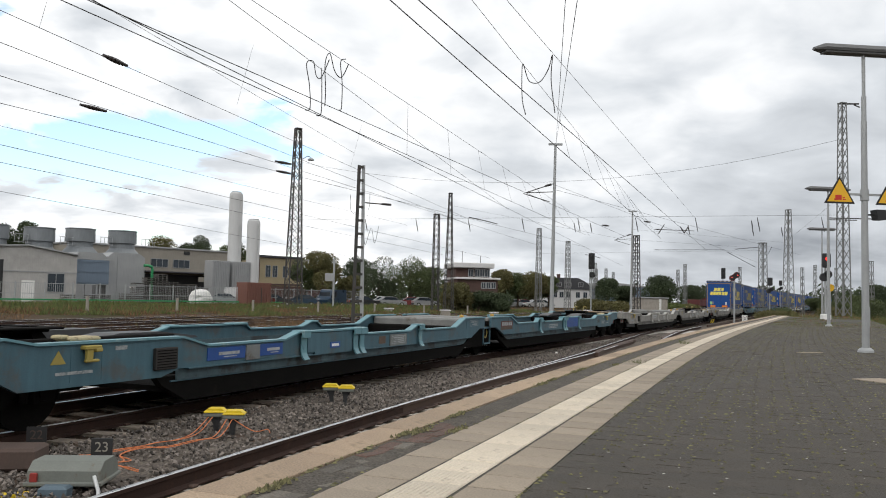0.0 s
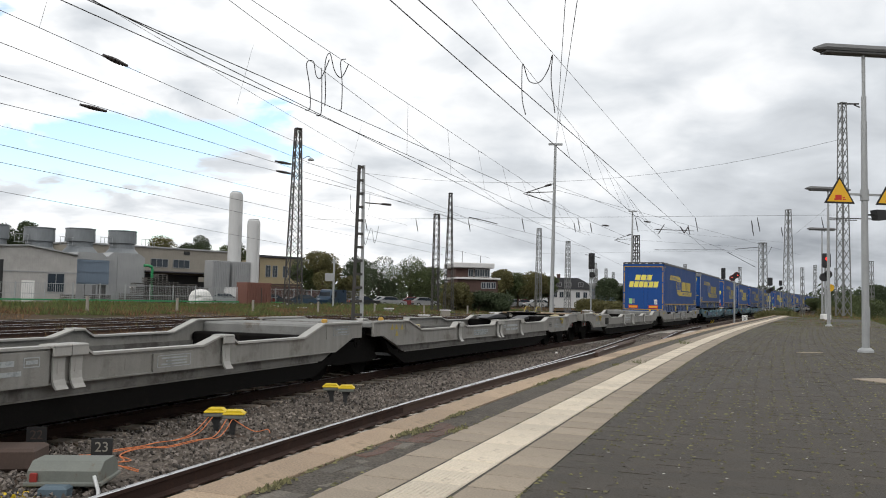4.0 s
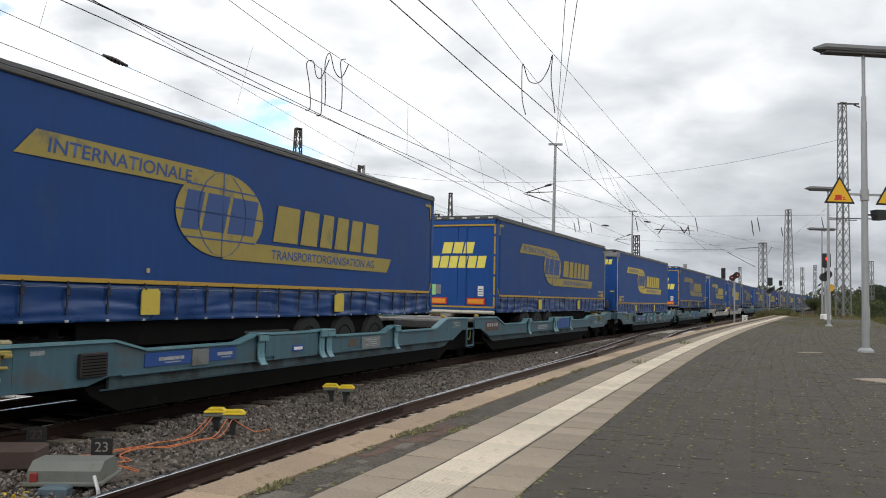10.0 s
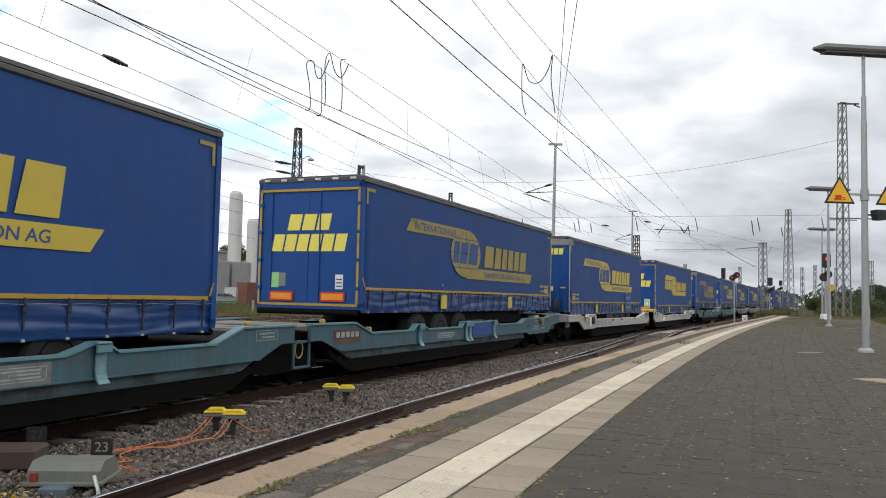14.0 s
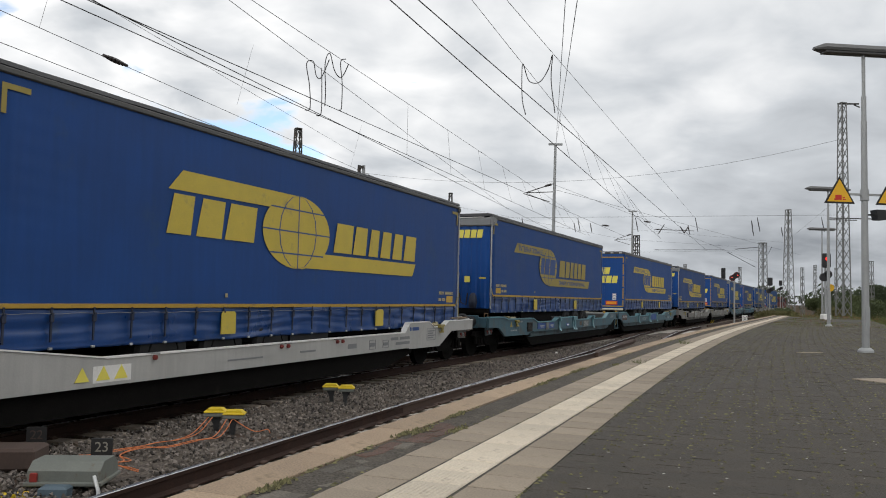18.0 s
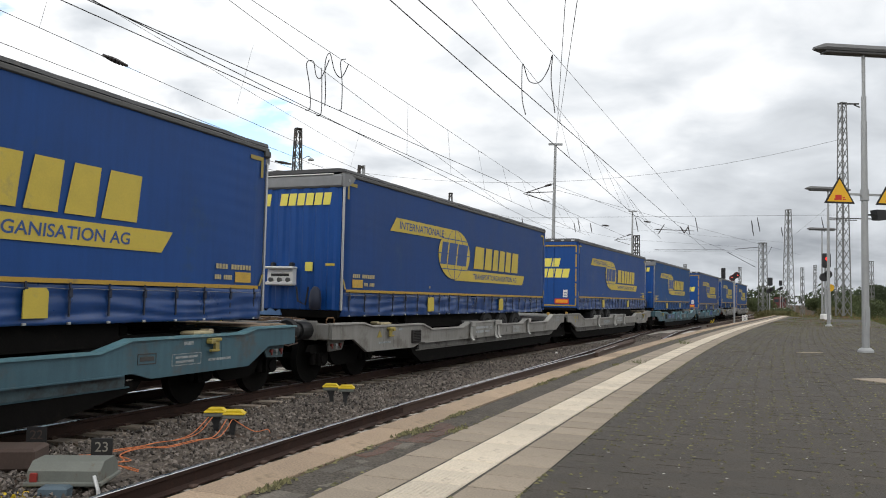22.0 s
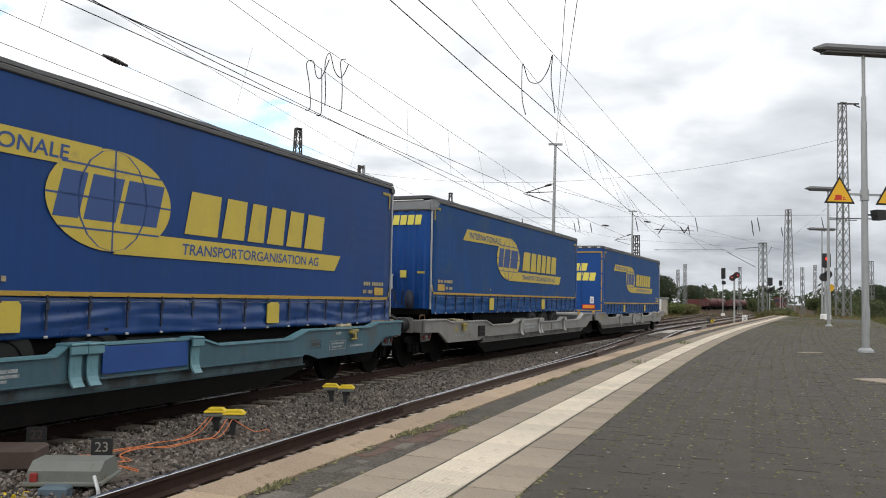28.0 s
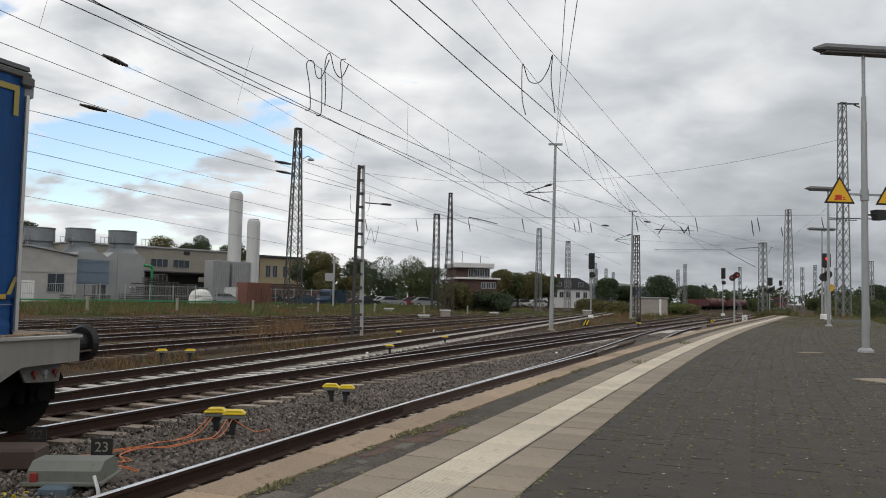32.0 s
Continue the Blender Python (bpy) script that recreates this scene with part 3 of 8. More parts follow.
wr = tagged(thing("wing_track", "worn outer rail with a flared end", "railway track"), kind="structure")
wrail = part("rail", sweep(wing, 2, 26, 0.5, RAIL), M["clip"], wr)
part("rail_head", sweep(wing, 2, 22, 0.5, HEAD), M["railtop"], wrail)
PZ = 0.76
PS0, PS1 = -16.0, 64.0


def strip(name, o0, o1, material, label, z=PZ, depth=0.1, s0=PS0, s1=PS1):
    return structure(name, sweep(line, s0, s1, 1.0, [(o0, z - depth), (o1, z - depth), (o1, z), (o0, z)]), material, label)


strip("platform", 6.42, 13.1, M["concrete"], "concrete body of the platform", PZ - 0.09, 0.95)
strip("asphalt_band", 6.68, 6.93, M["asphalt"], "patched asphalt band behind the platform edge", PZ - 0.004, 0.08)
strip("slab_bed", 6.934, 7.788, M["joint"], "dark sandy joints between the slabs", PZ - 0.0025, 0.07)
strip("paver_bed", 7.792, 13.0, M["joint"], "mossy joints between dark pavers", PZ - 0.0036, 0.07)
# ---- the train ----
def bogie(parent, x):
    """Two axles in arched side frames with springs and axle boxes."""
    g = Geo()
    for sy in (-1, 1):
        lo, hi = sorted((sy * 0.95, sy * 1.05))
        g.prism([(x - 1.28, 0.60), (x - 1.2, 0.72), (x - 0.62, 0.74), (x - 0.42, 0.66), (x + 0.42, 0.66), (x + 0.62, 0.74), (x + 1.2, 0.72), (x + 1.28, 0.60),
                 (x + 1.22, 0.56), (x + 0.62, 0.56), (x + 0.46, 0.36), (x + 0.3, 0.30), (x - 0.3, 0.30), (x - 0.46, 0.36), (x - 0.62, 0.56), (x - 1.22, 0.56)], "y", lo, hi)
        for dx in (-0.9, 0.9):
            g.box((x + dx, sy * 1.02, 0.46), (0.3, 0.16, 0.26), b=0.03).cyl((x + dx, sy * 1.08, 0.46), (x + dx, sy * 1.13, 0.46), 0.09, 12)
            for k in (-0.22, 0.22):
                g.cyl((x + dx + k, sy * 1.01, 0.36), (x + dx + k, sy * 1.01, 0.58), 0.055, 8)
    g.box((x, 0, 0.52), (0.5, 2.0, 0.2), b=0.03)
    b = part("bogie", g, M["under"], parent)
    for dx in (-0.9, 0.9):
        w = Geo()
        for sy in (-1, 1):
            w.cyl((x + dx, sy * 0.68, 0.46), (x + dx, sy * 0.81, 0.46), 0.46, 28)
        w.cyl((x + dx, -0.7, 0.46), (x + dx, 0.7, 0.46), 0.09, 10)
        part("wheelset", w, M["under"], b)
    return b


HALF = 17.25
PITCH, LEAD = 35.05, -36.47


def frame_bars(X, x0, z0, w, h, o, rows=2):
    """An outlined data field with bars for its writing."""
    g = Geo()
    for k in (-1, 1):
        g.box((X(x0), o, z0 + k * h / 2), (w, 0.004, 0.011)).box((X(x0 + k * w / 2), o, z0), (0.011, 0.004, h))
    for k in range(rows):
        g.box((X(x0 + 0.04 * (k % 2)), o, z0 + h * (0.5 - (k + 0.5) / rows) * 0.8), (w * (0.78 - 0.16 * (k % 2)), 0.004, h * 0.42 / rows))
    return g


def bars_on(ob, X, o, material, *bars):
    """Bars in place of writing: x, z, width, height."""
    for a, z, w, h in bars:
        part("lettering_bar", Geo().box((X(a), o, z), (w, 0.004, h)), material, ob)


def stanchion(X, a, sy):
    """A bracket over the side beam: cap, strap and a foot that bends outwards."""
    g = Geo().box((X(a), sy * 1.40, 1.025), (0.24, 0.24, 0.05), b=0.014).box((X(a), sy * 1.505, 0.975), (0.24, 0.03, 0.12), b=0.01)
    pts = [(1.50, 0.97), (1.47, 0.90), (1.465, 0.74), (1.475, 0.66), (1.50, 0.60), (1.54, 0.555)]
    poly = [(sy * o, z) for o, z in pts] + [(sy * (o - 0.022), z - 0.012) for o, z in pts[::-1]]
    g.prism(poly, "x", X(a) - 0.085, X(a) + 0.085)
    return g.box((X(a), sy * 1.44, 0.80), (0.05, 0.06, 0.3))


def wagon_half(paint, top, flip, label, group, low_sides=False, panel=None):
    """One half of an articulated pocket wagon: buffers at x = 0, joint at x = HALF; flip turns it end for end."""
    def X(a):
        return HALF - a if flip else a
    ob = thing("pocket_wagon", label, "freight wagon", group)
    E = 0.88
    # Web paint darkened for its grime and for the shade under the beam.
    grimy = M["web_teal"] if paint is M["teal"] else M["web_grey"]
    up = [(E, 1.10), (2.05, 1.10), (2.45, 1.025), (4.85, 1.025), (5.4, 0.89), (7.35, 0.89), (7.8, 1.0), (10.12, 1.0), (10.3, 0.895), (12.35, 0.89), (12.75, 1.0), (13.0, 1.0), (13.2, 0.89),
          (15.15, 0.89), (15.85, 1.11), (17.42, 1.11)]
    low = [(17.42, 0.83), (17.02, 0.83), (16.35, 0.60), (4.98, 0.62), (4.8, 0.62), (4.45, 0.53), (2.25, 0.54), (1.7, 0.81), (E, 0.83)]
    if low_sides:
        up = [(E, 1.07), (2.6, 1.07), (2.95, 0.94), (3.55, 0.94), (3.85, 1.07), (4.95, 1.07), (5.2, 0.86), (13.8, 0.83), (15.85, 1.06), (16.88, 1.06)]
        low = [(16.88, 0.72), (16.42, 0.50), (5.0, 0.53), (4.9, 0.50), (3.2, 0.49), (2.4, 0.83), (E, 0.83)]
    JE = up[-1][0]
    poly = [(X(a), z) for a, z in up + low]
    for sy in (-1, 1):
        part("side_beam", Geo().prism(poly, "y", sy * 1.36, sy * 1.42), paint, ob)
        if low_sides:
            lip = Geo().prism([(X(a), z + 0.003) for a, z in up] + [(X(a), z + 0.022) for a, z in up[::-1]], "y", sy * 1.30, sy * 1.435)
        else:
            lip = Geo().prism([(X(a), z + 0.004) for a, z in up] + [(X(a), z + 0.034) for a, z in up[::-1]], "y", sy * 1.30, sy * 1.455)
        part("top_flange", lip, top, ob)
        sill_top = 0.52 if low_sides else 0.45
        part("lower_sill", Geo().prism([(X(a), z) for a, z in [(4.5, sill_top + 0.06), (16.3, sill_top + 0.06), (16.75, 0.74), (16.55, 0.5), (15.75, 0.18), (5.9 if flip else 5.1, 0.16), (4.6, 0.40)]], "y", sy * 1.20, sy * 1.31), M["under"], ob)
        part("sill_edge", Geo().box((X(10.3), sy * 1.318, sill_top - 0.004), (11.1, 0.03, 0.018)), M["under"] if low_sides else paint, ob)
        if not low_sides:
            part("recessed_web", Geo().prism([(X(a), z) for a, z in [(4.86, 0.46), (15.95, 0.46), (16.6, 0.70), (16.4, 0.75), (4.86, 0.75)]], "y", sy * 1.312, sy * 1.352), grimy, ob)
            part("beam_edge", Geo().box((X(10.65), sy * 1.40, 0.612), (11.35, 0.09, 0.018)), paint, ob)
            for a in (2.95, 3.42, 15.98):
                part("weld_seam", Geo().box((X(a), sy * 1.4225, 0.80 if a < 10 else 0.97), (0.018, 0.005, 0.42 if a < 10 else 0.24)), paint, ob)
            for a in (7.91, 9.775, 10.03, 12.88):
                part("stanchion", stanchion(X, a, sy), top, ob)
        if sy > 0:
            continue
        if panel is not None and not flip:
            for a0, a1 in ((5.38, 6.28), (6.66, 7.3)):
                q = part("blue_panel", Geo().box((X((a0 + a1) / 2), sy * 1.427, 0.775), (a1 - a0, 0.012, 0.185), b=0.003), panel, ob, "blue sign panel")
                part("panel_text_bar", Geo().box((X((a0 + a1) / 2 + 0.05), sy * 1.4345, 0.775), ((a1 - a0) * 0.55, 0.004, 0.045)).box((X((a0 + a1) / 2 + 0.08), sy * 1.4345, 0.725), ((a1 - a0) * 0.35, 0.004, 0.014)), M["faint"], q)
            part("cover_plate", Geo().box((X(6.47), sy * 1.432, 0.755), (0.35, 0.024, 0.23), b=0.005), M["plate_grey"], ob, "dirty grey cover plate")
            q = part("name_panel", Geo().box((X(9.0), sy * 1.452, 0.755), (0.36, 0.006, 0.11), b=0.002), panel, ob, "small blue label")
            part("panel_text_bar", Geo().box((X(9.0), sy * 1.457, 0.755), (0.26, 0.003, 0.05)), M["white"], q)
        if panel is not None and flip:
            part("blue_panel", Geo().box((X(8.83), sy * 1.446, 0.825), (1.55, 0.014, 0.33), b=0.003), panel, ob, "blue sign panel")
        plain = low_sides or (panel is not None and flip)
        if not plain:
            part("data_plate", Geo().prism([(X(a), z) for a, z in ((8.05, 0.985), (9.66, 0.985), (9.66, 0.62), (8.3, 0.60), (8.3, 0.66), (8.05, 0.66))], "y", sy * 1.424, sy * 1.447), paint, ob)
            if panel is None:
                bars_on(ob, X, sy * 1.4495, M["faint"], (8.72, 0.87, 0.95, 0.06), (8.55, 0.76, 0.62, 0.06), (9.12, 0.76, 0.34, 0.05))
                part("data_frame", frame_bars(X, 9.42, 0.87, 0.2, 0.1, sy * 1.4495, 1), M["faint"], ob)
        if not low_sides and not flip:
            part("data_plate", Geo().box((X(11.75), sy * 1.434, 0.735), (0.82, 0.024, 0.24), b=0.005), M["plate_grey"] if panel is not None else paint, ob, "dirty data plate" if panel is not None else "")
            part("data_frame", frame_bars(X, 11.75, 0.745, 0.66, 0.15, sy * 1.4475, 3), M["faint"], ob)
            part("stain_plate", Geo().box((X(11.0), sy * 1.4235, 0.76), (0.3, 0.005, 0.15)), M["rust_stain"] if panel is not None else paint, ob)
        if not low_sides and flip:
            bars_on(ob, X, sy * 1.4235, M["stencil"], (11.3, 0.79, 1.05, 0.04), (11.3, 0.735, 1.1, 0.035), (11.35, 0.685, 0.9, 0.03))
        # lever box or plate, triangle, lever, data fields
        if not flip:
            bz = 0.83 if low_sides else 0.775
            lb = part("lever_box", Geo().box((X(4.5), sy * 1.445, bz), (0.42, 0.05, 0.29), b=0.012), M["grille"], ob, "dark rusty grille box")
            bars = Geo()
            for k in range(7):
                bars.box((X(4.5), sy * 1.472, bz - 0.11 + 0.036 * k), (0.36, 0.006, 0.012))
            part("grille", bars, M["under"], lb)
        elif not low_sides:
            part("data_frame", frame_bars(X, 4.55, 0.79, 0.34, 0.13, sy * 1.4235, 1), M["mast"], ob)
        part("locking_lever", Geo().box((X(3.2), sy * 1.46, 0.985), (0.24, 0.10, 0.05), b=0.01).box((X(3.28), sy * 1.47, 0.955), (0.1, 0.09, 0.05), b=0.01).box((X(3.16), sy * 1.475, 0.90), (0.09, 0.04, 0.15), b=0.012)
             .box((X(3.2), sy * 1.478, 0.83), (0.2, 0.04, 0.035), b=0.01), M["yellow_dull"], ob, "worn yellow locking lever")
        part("locking_block", Geo().box((X(3.25), sy * 1.2, 1.075 if not low_sides else 1.0), (0.46, 0.24, 0.06), b=0.02).box((X(3.0), sy * 1.18, 1.10 if not low_sides else 1.04), (0.12, 0.16, 0.05), b=0.015), M["old_cream"], ob, "worn cream locking block")
        if low_sides:
            bars_on(ob, X, sy * 1.4235, M["header"], (5.2, 0.76, 0.5, 0.06), (5.72, 0.76, 0.36, 0.06), (5.3, 0.655, 0.7, 0.06), (11.0, 0.66, 0.9, 0.025), (7.6, 0.69, 0.34, 0.09), (9.2, 0.68, 0.5, 0.03))
            part("data_frame", frame_bars(X, 6.15, 0.67, 0.26, 0.15, sy * 1.4235, 1), M["header"], ob)
            part("data_frame", frame_bars(X, 6.75, 0.68, 0.26, 0.18, sy * 1.4235, 1), M["header"], ob)
            part("data_frame", frame_bars(X, 3.72, 0.79, 0.5, 0.26, sy * 1.4235, 4), M["header"], ob)
            part("text_block", frame_bars(X, 16.15, 0.89, 0.7, 0.26, sy * 1.4235, 4), M["header"], ob)
            part("emblem_bar", Geo().box((X(4.62), sy * 1.4235, 0.94), (0.36, 0.004, 0.075)).cyl((X(4.9), sy * 1.42, 0.94), (X(4.9), sy * 1.4255, 0.94), 0.045, 12), M["ink"], ob) if flip else None
            for a in (8.0, 8.2, 9.85, 10.05, 13.0):
                part("locking_pin", Geo().cyl((X(a), sy * 1.36, 0.80), (X(a), sy * 1.455, 0.80), 0.034, 10).cyl((X(a), sy * 1.455, 0.80), (X(a), sy * 1.47, 0.80), 0.018, 8), M["pin_red"], ob)
                part("pin_plate", Geo().box((X(a), sy * 1.38, 0.848), (0.2, 0.11, 0.02), b=0.004), M["mast_grey"], ob)
            field = not flip or part("warning_field", Geo().box((X(13.72), sy * 1.4225, 0.65), (0.62, 0.004, 0.2)), M["white"], ob, "white warning field")
            for a in (14.2, 13.87, 13.58) if flip else ():
                part("warning_triangle", Geo().prism([(X(a - 0.11), 0.58), (X(a + 0.11), 0.58), (X(a), 0.75)], "y", sy * 1.426, sy * 1.431), M["letter"], field)
            if not flip:
                part("white_plate", Geo().box((X(4.2), sy * 1.4255, 0.80), (0.3, 0.012, 0.36), b=0.003), M["white"], ob)
            part("joint_beam", Geo().box((X(15.9), 0, 1.12), (0.45, 2.6, 0.22), b=0.02), paint, ob)
            for a in (16.0, 16.62):
                c = part("clamp", Geo().box((X(a), sy * 1.22, 1.14), (0.36, 0.24, 0.13), b=0.025).box((X(a) + 0.05, sy * 1.2, 1.22), (0.14, 0.14, 0.06), b=0.02), M["box_yellow"], ob, "yellow and black locking clamp")
                for k in (-0.12, -0.03, 0.06, 0.14):
                    part("stripe", Geo().box((X(a) + k, sy * 1.342, 1.14), (0.034, 0.006, 0.12), m=Matrix.Rotation(0.45, 3, "Y")), M["black"], c)
                part("red_knob", Geo().cyl((X(a), sy * 1.34, 1.02), (X(a), sy * 1.44, 1.02), 0.075, 14).box((X(a), sy * 1.43, 1.0), (0.04, 0.03, 0.2), b=0.01), M["pin_red"], ob, "dull red locking knob")
        else:
            part("spigot_cap", Geo().lathe([(0.05, 0.0), (0.05, 0.045), (0.062, 0.05), (0.055, 0.085), (0.03, 0.10), (0.01, 0.105)], 12, (X(16.5), sy * 1.08, 1.10)), M["cap_ochre"], ob)
            part("spigot", Geo().box((X(14.85), sy * 1.18, 0.94), (0.1, 0.1, 0.16), b=0.02), M["old_cream"], ob) if flip else None
            part("data_frame", frame_bars(X, 16.55 if not flip else 3.75, 0.99 if not flip else 0.74, 0.62, 0.15, sy * 1.4235, 2), M["stencil"], ob)
            bars_on(ob, X, sy * 1.4235, M["stencil"], (3.0, 0.70, 0.55, 0.035), (3.72, 0.955, 0.2, 0.05))
            if panel is None and flip:
                for k, zt in ((16.62, 0.95), (16.42, 0.95), (16.15, 0.94), (16.40, 0.81)):
                    part("warning_triangle", Geo().prism([(X(k - 0.075), zt), (X(k + 0.075), zt), (X(k), zt + 0.12)], "y", sy * 1.4225, sy * 1.4265), M["yellow_dull"], ob)
            if not flip:
                part("warning_triangle", Geo().prism([(X(2.65), 0.81), (X(2.87), 0.81), (X(2.76), 0.965)], "y", sy * 1.4225, sy * 1.4275), M["yellow_dull"], ob)
        if panel is not None and flip:
            q = part("name_plate", Geo().box((X(16.13), sy * 1.4245, 0.915), (1.01, 0.006, 0.17), b=0.001), M["plate_red"], ob, "rusty brown name plate")
            for k in range(5):
                part("letter_bar", Geo().box((X(15.77 + 0.18 * k), sy * 1.4295, 0.915), (0.125, 0.003, 0.105)), M["faint"], q)
            part("stain_plate", Geo().box((X(16.13), sy * 1.4235, 0.785), (1.0, 0.004, 0.08)), M["rust_stain"], ob, "bare rusty strip")
    # end platform, floor, cross beams, kingpin table
    ep = part("end_platform", Geo().box((X(1.7), 0, 1.0), (1.5, 2.66, 0.1), b=0.02).box((X(E + 0.06), 0, 0.97), (0.14, 2.68, 0.3), b=0.02), paint, ob)
    for k in range(5):
        part("deck_board", Geo().box((X(E + 0.13 + 0.215 * k), 0, 1.135 if flip else 1.075), (0.2, 2.5, 0.04), b=0.006), M["deck_wood"], ep)
    part("joint_platform", Geo().box((X(16.72), 0, 1.05), (1.3, 2.66, 0.1), b=0.02).box((X(16.1), 0, 0.93), (0.1, 2.66, 0.3), b=0.02), M["deck_grey"] if not low_sides else M["under"], ob, "worn grey deck over the joint")
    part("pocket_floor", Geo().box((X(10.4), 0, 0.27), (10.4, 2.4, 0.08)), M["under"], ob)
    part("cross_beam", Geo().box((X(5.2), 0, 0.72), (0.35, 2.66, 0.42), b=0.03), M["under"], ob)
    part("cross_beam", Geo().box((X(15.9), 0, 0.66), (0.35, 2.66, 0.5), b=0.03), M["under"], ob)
    table = part("kingpin_table", Geo().box((X(3.15), 0, 1.165), (1.15, 0.95, 0.03), b=0.012).box((X(3.15), 0, 1.135), (0.9, 0.7, 0.04), b=0.01), M["under"], ob, "black table that holds the kingpin")
    for dx in (-0.4, 0.4):
        part("table_leg", Geo().prism([(X(3.15 + dx) - 0.12, 0.98), (X(3.15 + dx) + 0.12, 0.98), (X(3.15 + dx * 0.6) + 0.06, 1.19), (X(3.15 + dx * 0.6) - 0.06, 1.19)], "y", -0.3, 0.3), M["under"], table)
    for sy in (-0.62, 0.62):
        part("guide_ramp", Geo().prism([(X(3.9), 0.98), (X(5.9), 0.98), (X(5.85), 1.01), (X(5.1), 1.09), (X(4.3), 1.09), (X(3.9), 1.03)], "y", sy - 0.22, sy + 0.22), M["ramp"], ob, "dark grey guide ramp")
        part("longitudinal_beam", Geo().box((X(3.2), sy * 1.5, 1.0), (3.9, 0.2, 0.14), b=0.02), M["under"], ob)
    # Black boxes added over the bogie to keep light from passing through.
    part("brake_gear", Geo().box((X(2.5), 0, 0.83), (2.6, 1.9, 0.16), b=0.03).box((X(1.95), 0, 0.6), (0.7, 1.7, 0.3), b=0.03).box((X(3.5), 0, 0.6), (0.5, 1.6, 0.4), b=0.03), M["under"], ob)
    bogie(ob, X(2.0))
    for sy in (-0.875, 0.875):
        bf = part("buffer", Geo().cyl((X(E - 0.0), sy, 0.99), (X(E - 0.36), sy, 0.99), 0.165, 18).cyl((X(E - 0.36), sy, 0.99), (X(E - 0.6), sy, 0.99), 0.13, 16).cyl((X(E - 0.6), sy, 0.99), (X(E - 0.66), sy, 0.99), 0.2, 22, 0.24)
             .cyl((X(E - 0.66), sy, 0.99), (X(E - 0.70), sy, 0.99), 0.24, 22, 0.2), M["buffer"], ob, "greasy black buffer")
        part("buffer_plate", Geo().box((X(E - 0.015), sy, 0.99), (0.035, 0.44, 0.36), b=0.01), paint, bf)
        s = -1 if sy < 0 else 1
        if flip:
            part("shunter_step", Geo().tube([(X(E + 0.06), s * 1.2, 0.90), (X(E - 0.42), s * 1.2, 0.92), (X(E - 0.46), s * 1.2, 0.80), (X(E - 0.12), s * 1.22, 0.77), (X(E + 0.06), s * 1.2, 0.80)], 0.013, 6), M["clip"], ob)
        if not flip:
            part("corner_grip", Geo().tube([(X(E + 0.08), s * 1.24, 1.08), (X(E + 0.08), s * 1.24, 1.19), (X(E + 0.12), s * 1.24, 1.23), (X(E + 0.32), s * 1.24, 1.23), (X(E + 0.36), s * 1.24, 1.19), (X(E + 0.36), s * 1.24, 1.08)], 0.014, 6), M["rust"], ob)
    # The plate takes the web's shade-darkened paint.
    hp = part("valve_plate", Geo().prism([(X(0.98), 0.83), (X(1.62), 0.83), (X(1.5), 0.62), (X(1.02), 0.60)], "y", -1.27, -1.24), grimy, ob, "dark plate with brake valves")
    for a, mt in ((1.1, "pin_red"), (1.25, "faint"), (1.4, "pin_red")):
        part("valve", Geo().cyl((X(a), -1.27, 0.72), (X(a), -1.31, 0.72), 0.03, 10).box((X(a), -1.30, 0.69), (0.018, 0.02, 0.08)), M[mt], hp)
    part("screw_coupling", Geo().box((X(E - 0.35), 0, 0.92), (0.5, 0.1, 0.16), b=0.03).tube([(X(E - 0.35), 0, 0.9), (X(E - 0.5), 0.02, 0.7), (X(E - 0.6), 0, 0.6)], 0.03), M["under"], ob)
    for yh in (-0.42, 0.38):
        part("brake_hose", Geo().tube([(X(E - 0.05), yh, 0.85), (X(E - 0.25), yh, 0.66), (X(E - 0.45), yh, 0.56), (X(E - 0.66), yh, 0.66)], 0.026), M["black"], ob)
    if low_sides and flip:
        part("hand_rail", Geo().tube([(X(1.05), -1.05, 1.05), (X(1.05), -1.05, 2.30), (X(1.12), -1.05, 2.43), (X(1.3), -1.05, 2.46), (X(1.5), -1.05, 2.42), (X(1.58), -1.05, 2.3), (X(1.58), -1.05, 1.75), (X(1.50), -1.05, 1.66), (X(1.05), -1.05, 1.62)], 0.026, 6), M["yellow_dull"], ob)
    elif flip:
        for yr in (0.05, 0.5):
            part("hand_rail", Geo().tube([(X(1.62), yr, 1.08), (X(1.6), yr, 1.14), (X(1.42), yr, 1.33), (X(1.36), yr, 1.36), (X(0.98), yr, 1.36), (X(0.93), yr, 1.33), (X(0.92), yr, 1.14), (X(0.98), yr, 1.10), (X(1.56), yr, 1.12)], 0.019, 6), M["yellow_dull"], ob)
    ring = [(17.72 + 0.13 * math.cos(a * math.pi / 10), -1.34, 0.70 + 0.15 * math.sin(a * math.pi / 10)) for a in range(21)]
    if not flip:
        bogie(ob, HALF + 0.41)
        part("joint_frame", Geo().box((HALF + 0.41, 0, 0.9), (0.9, 2.3, 0.2), b=0.03).cyl((HALF + 0.41, 0, 0.8), (HALF + 0.41, 0, 1.08), 0.36, 18), M["under"], ob)
        part("joint_cover", Geo().prism([(17.2, 0.84), (17.05, 0.80), (16.5, 0.36), (16.9, 0.30), (18.5, 0.30), (18.75, 0.36), (18.25, 0.80), (18.1, 0.84)], "y", -1.14, -1.09), M["under"], ob, "black plate beside the joint")
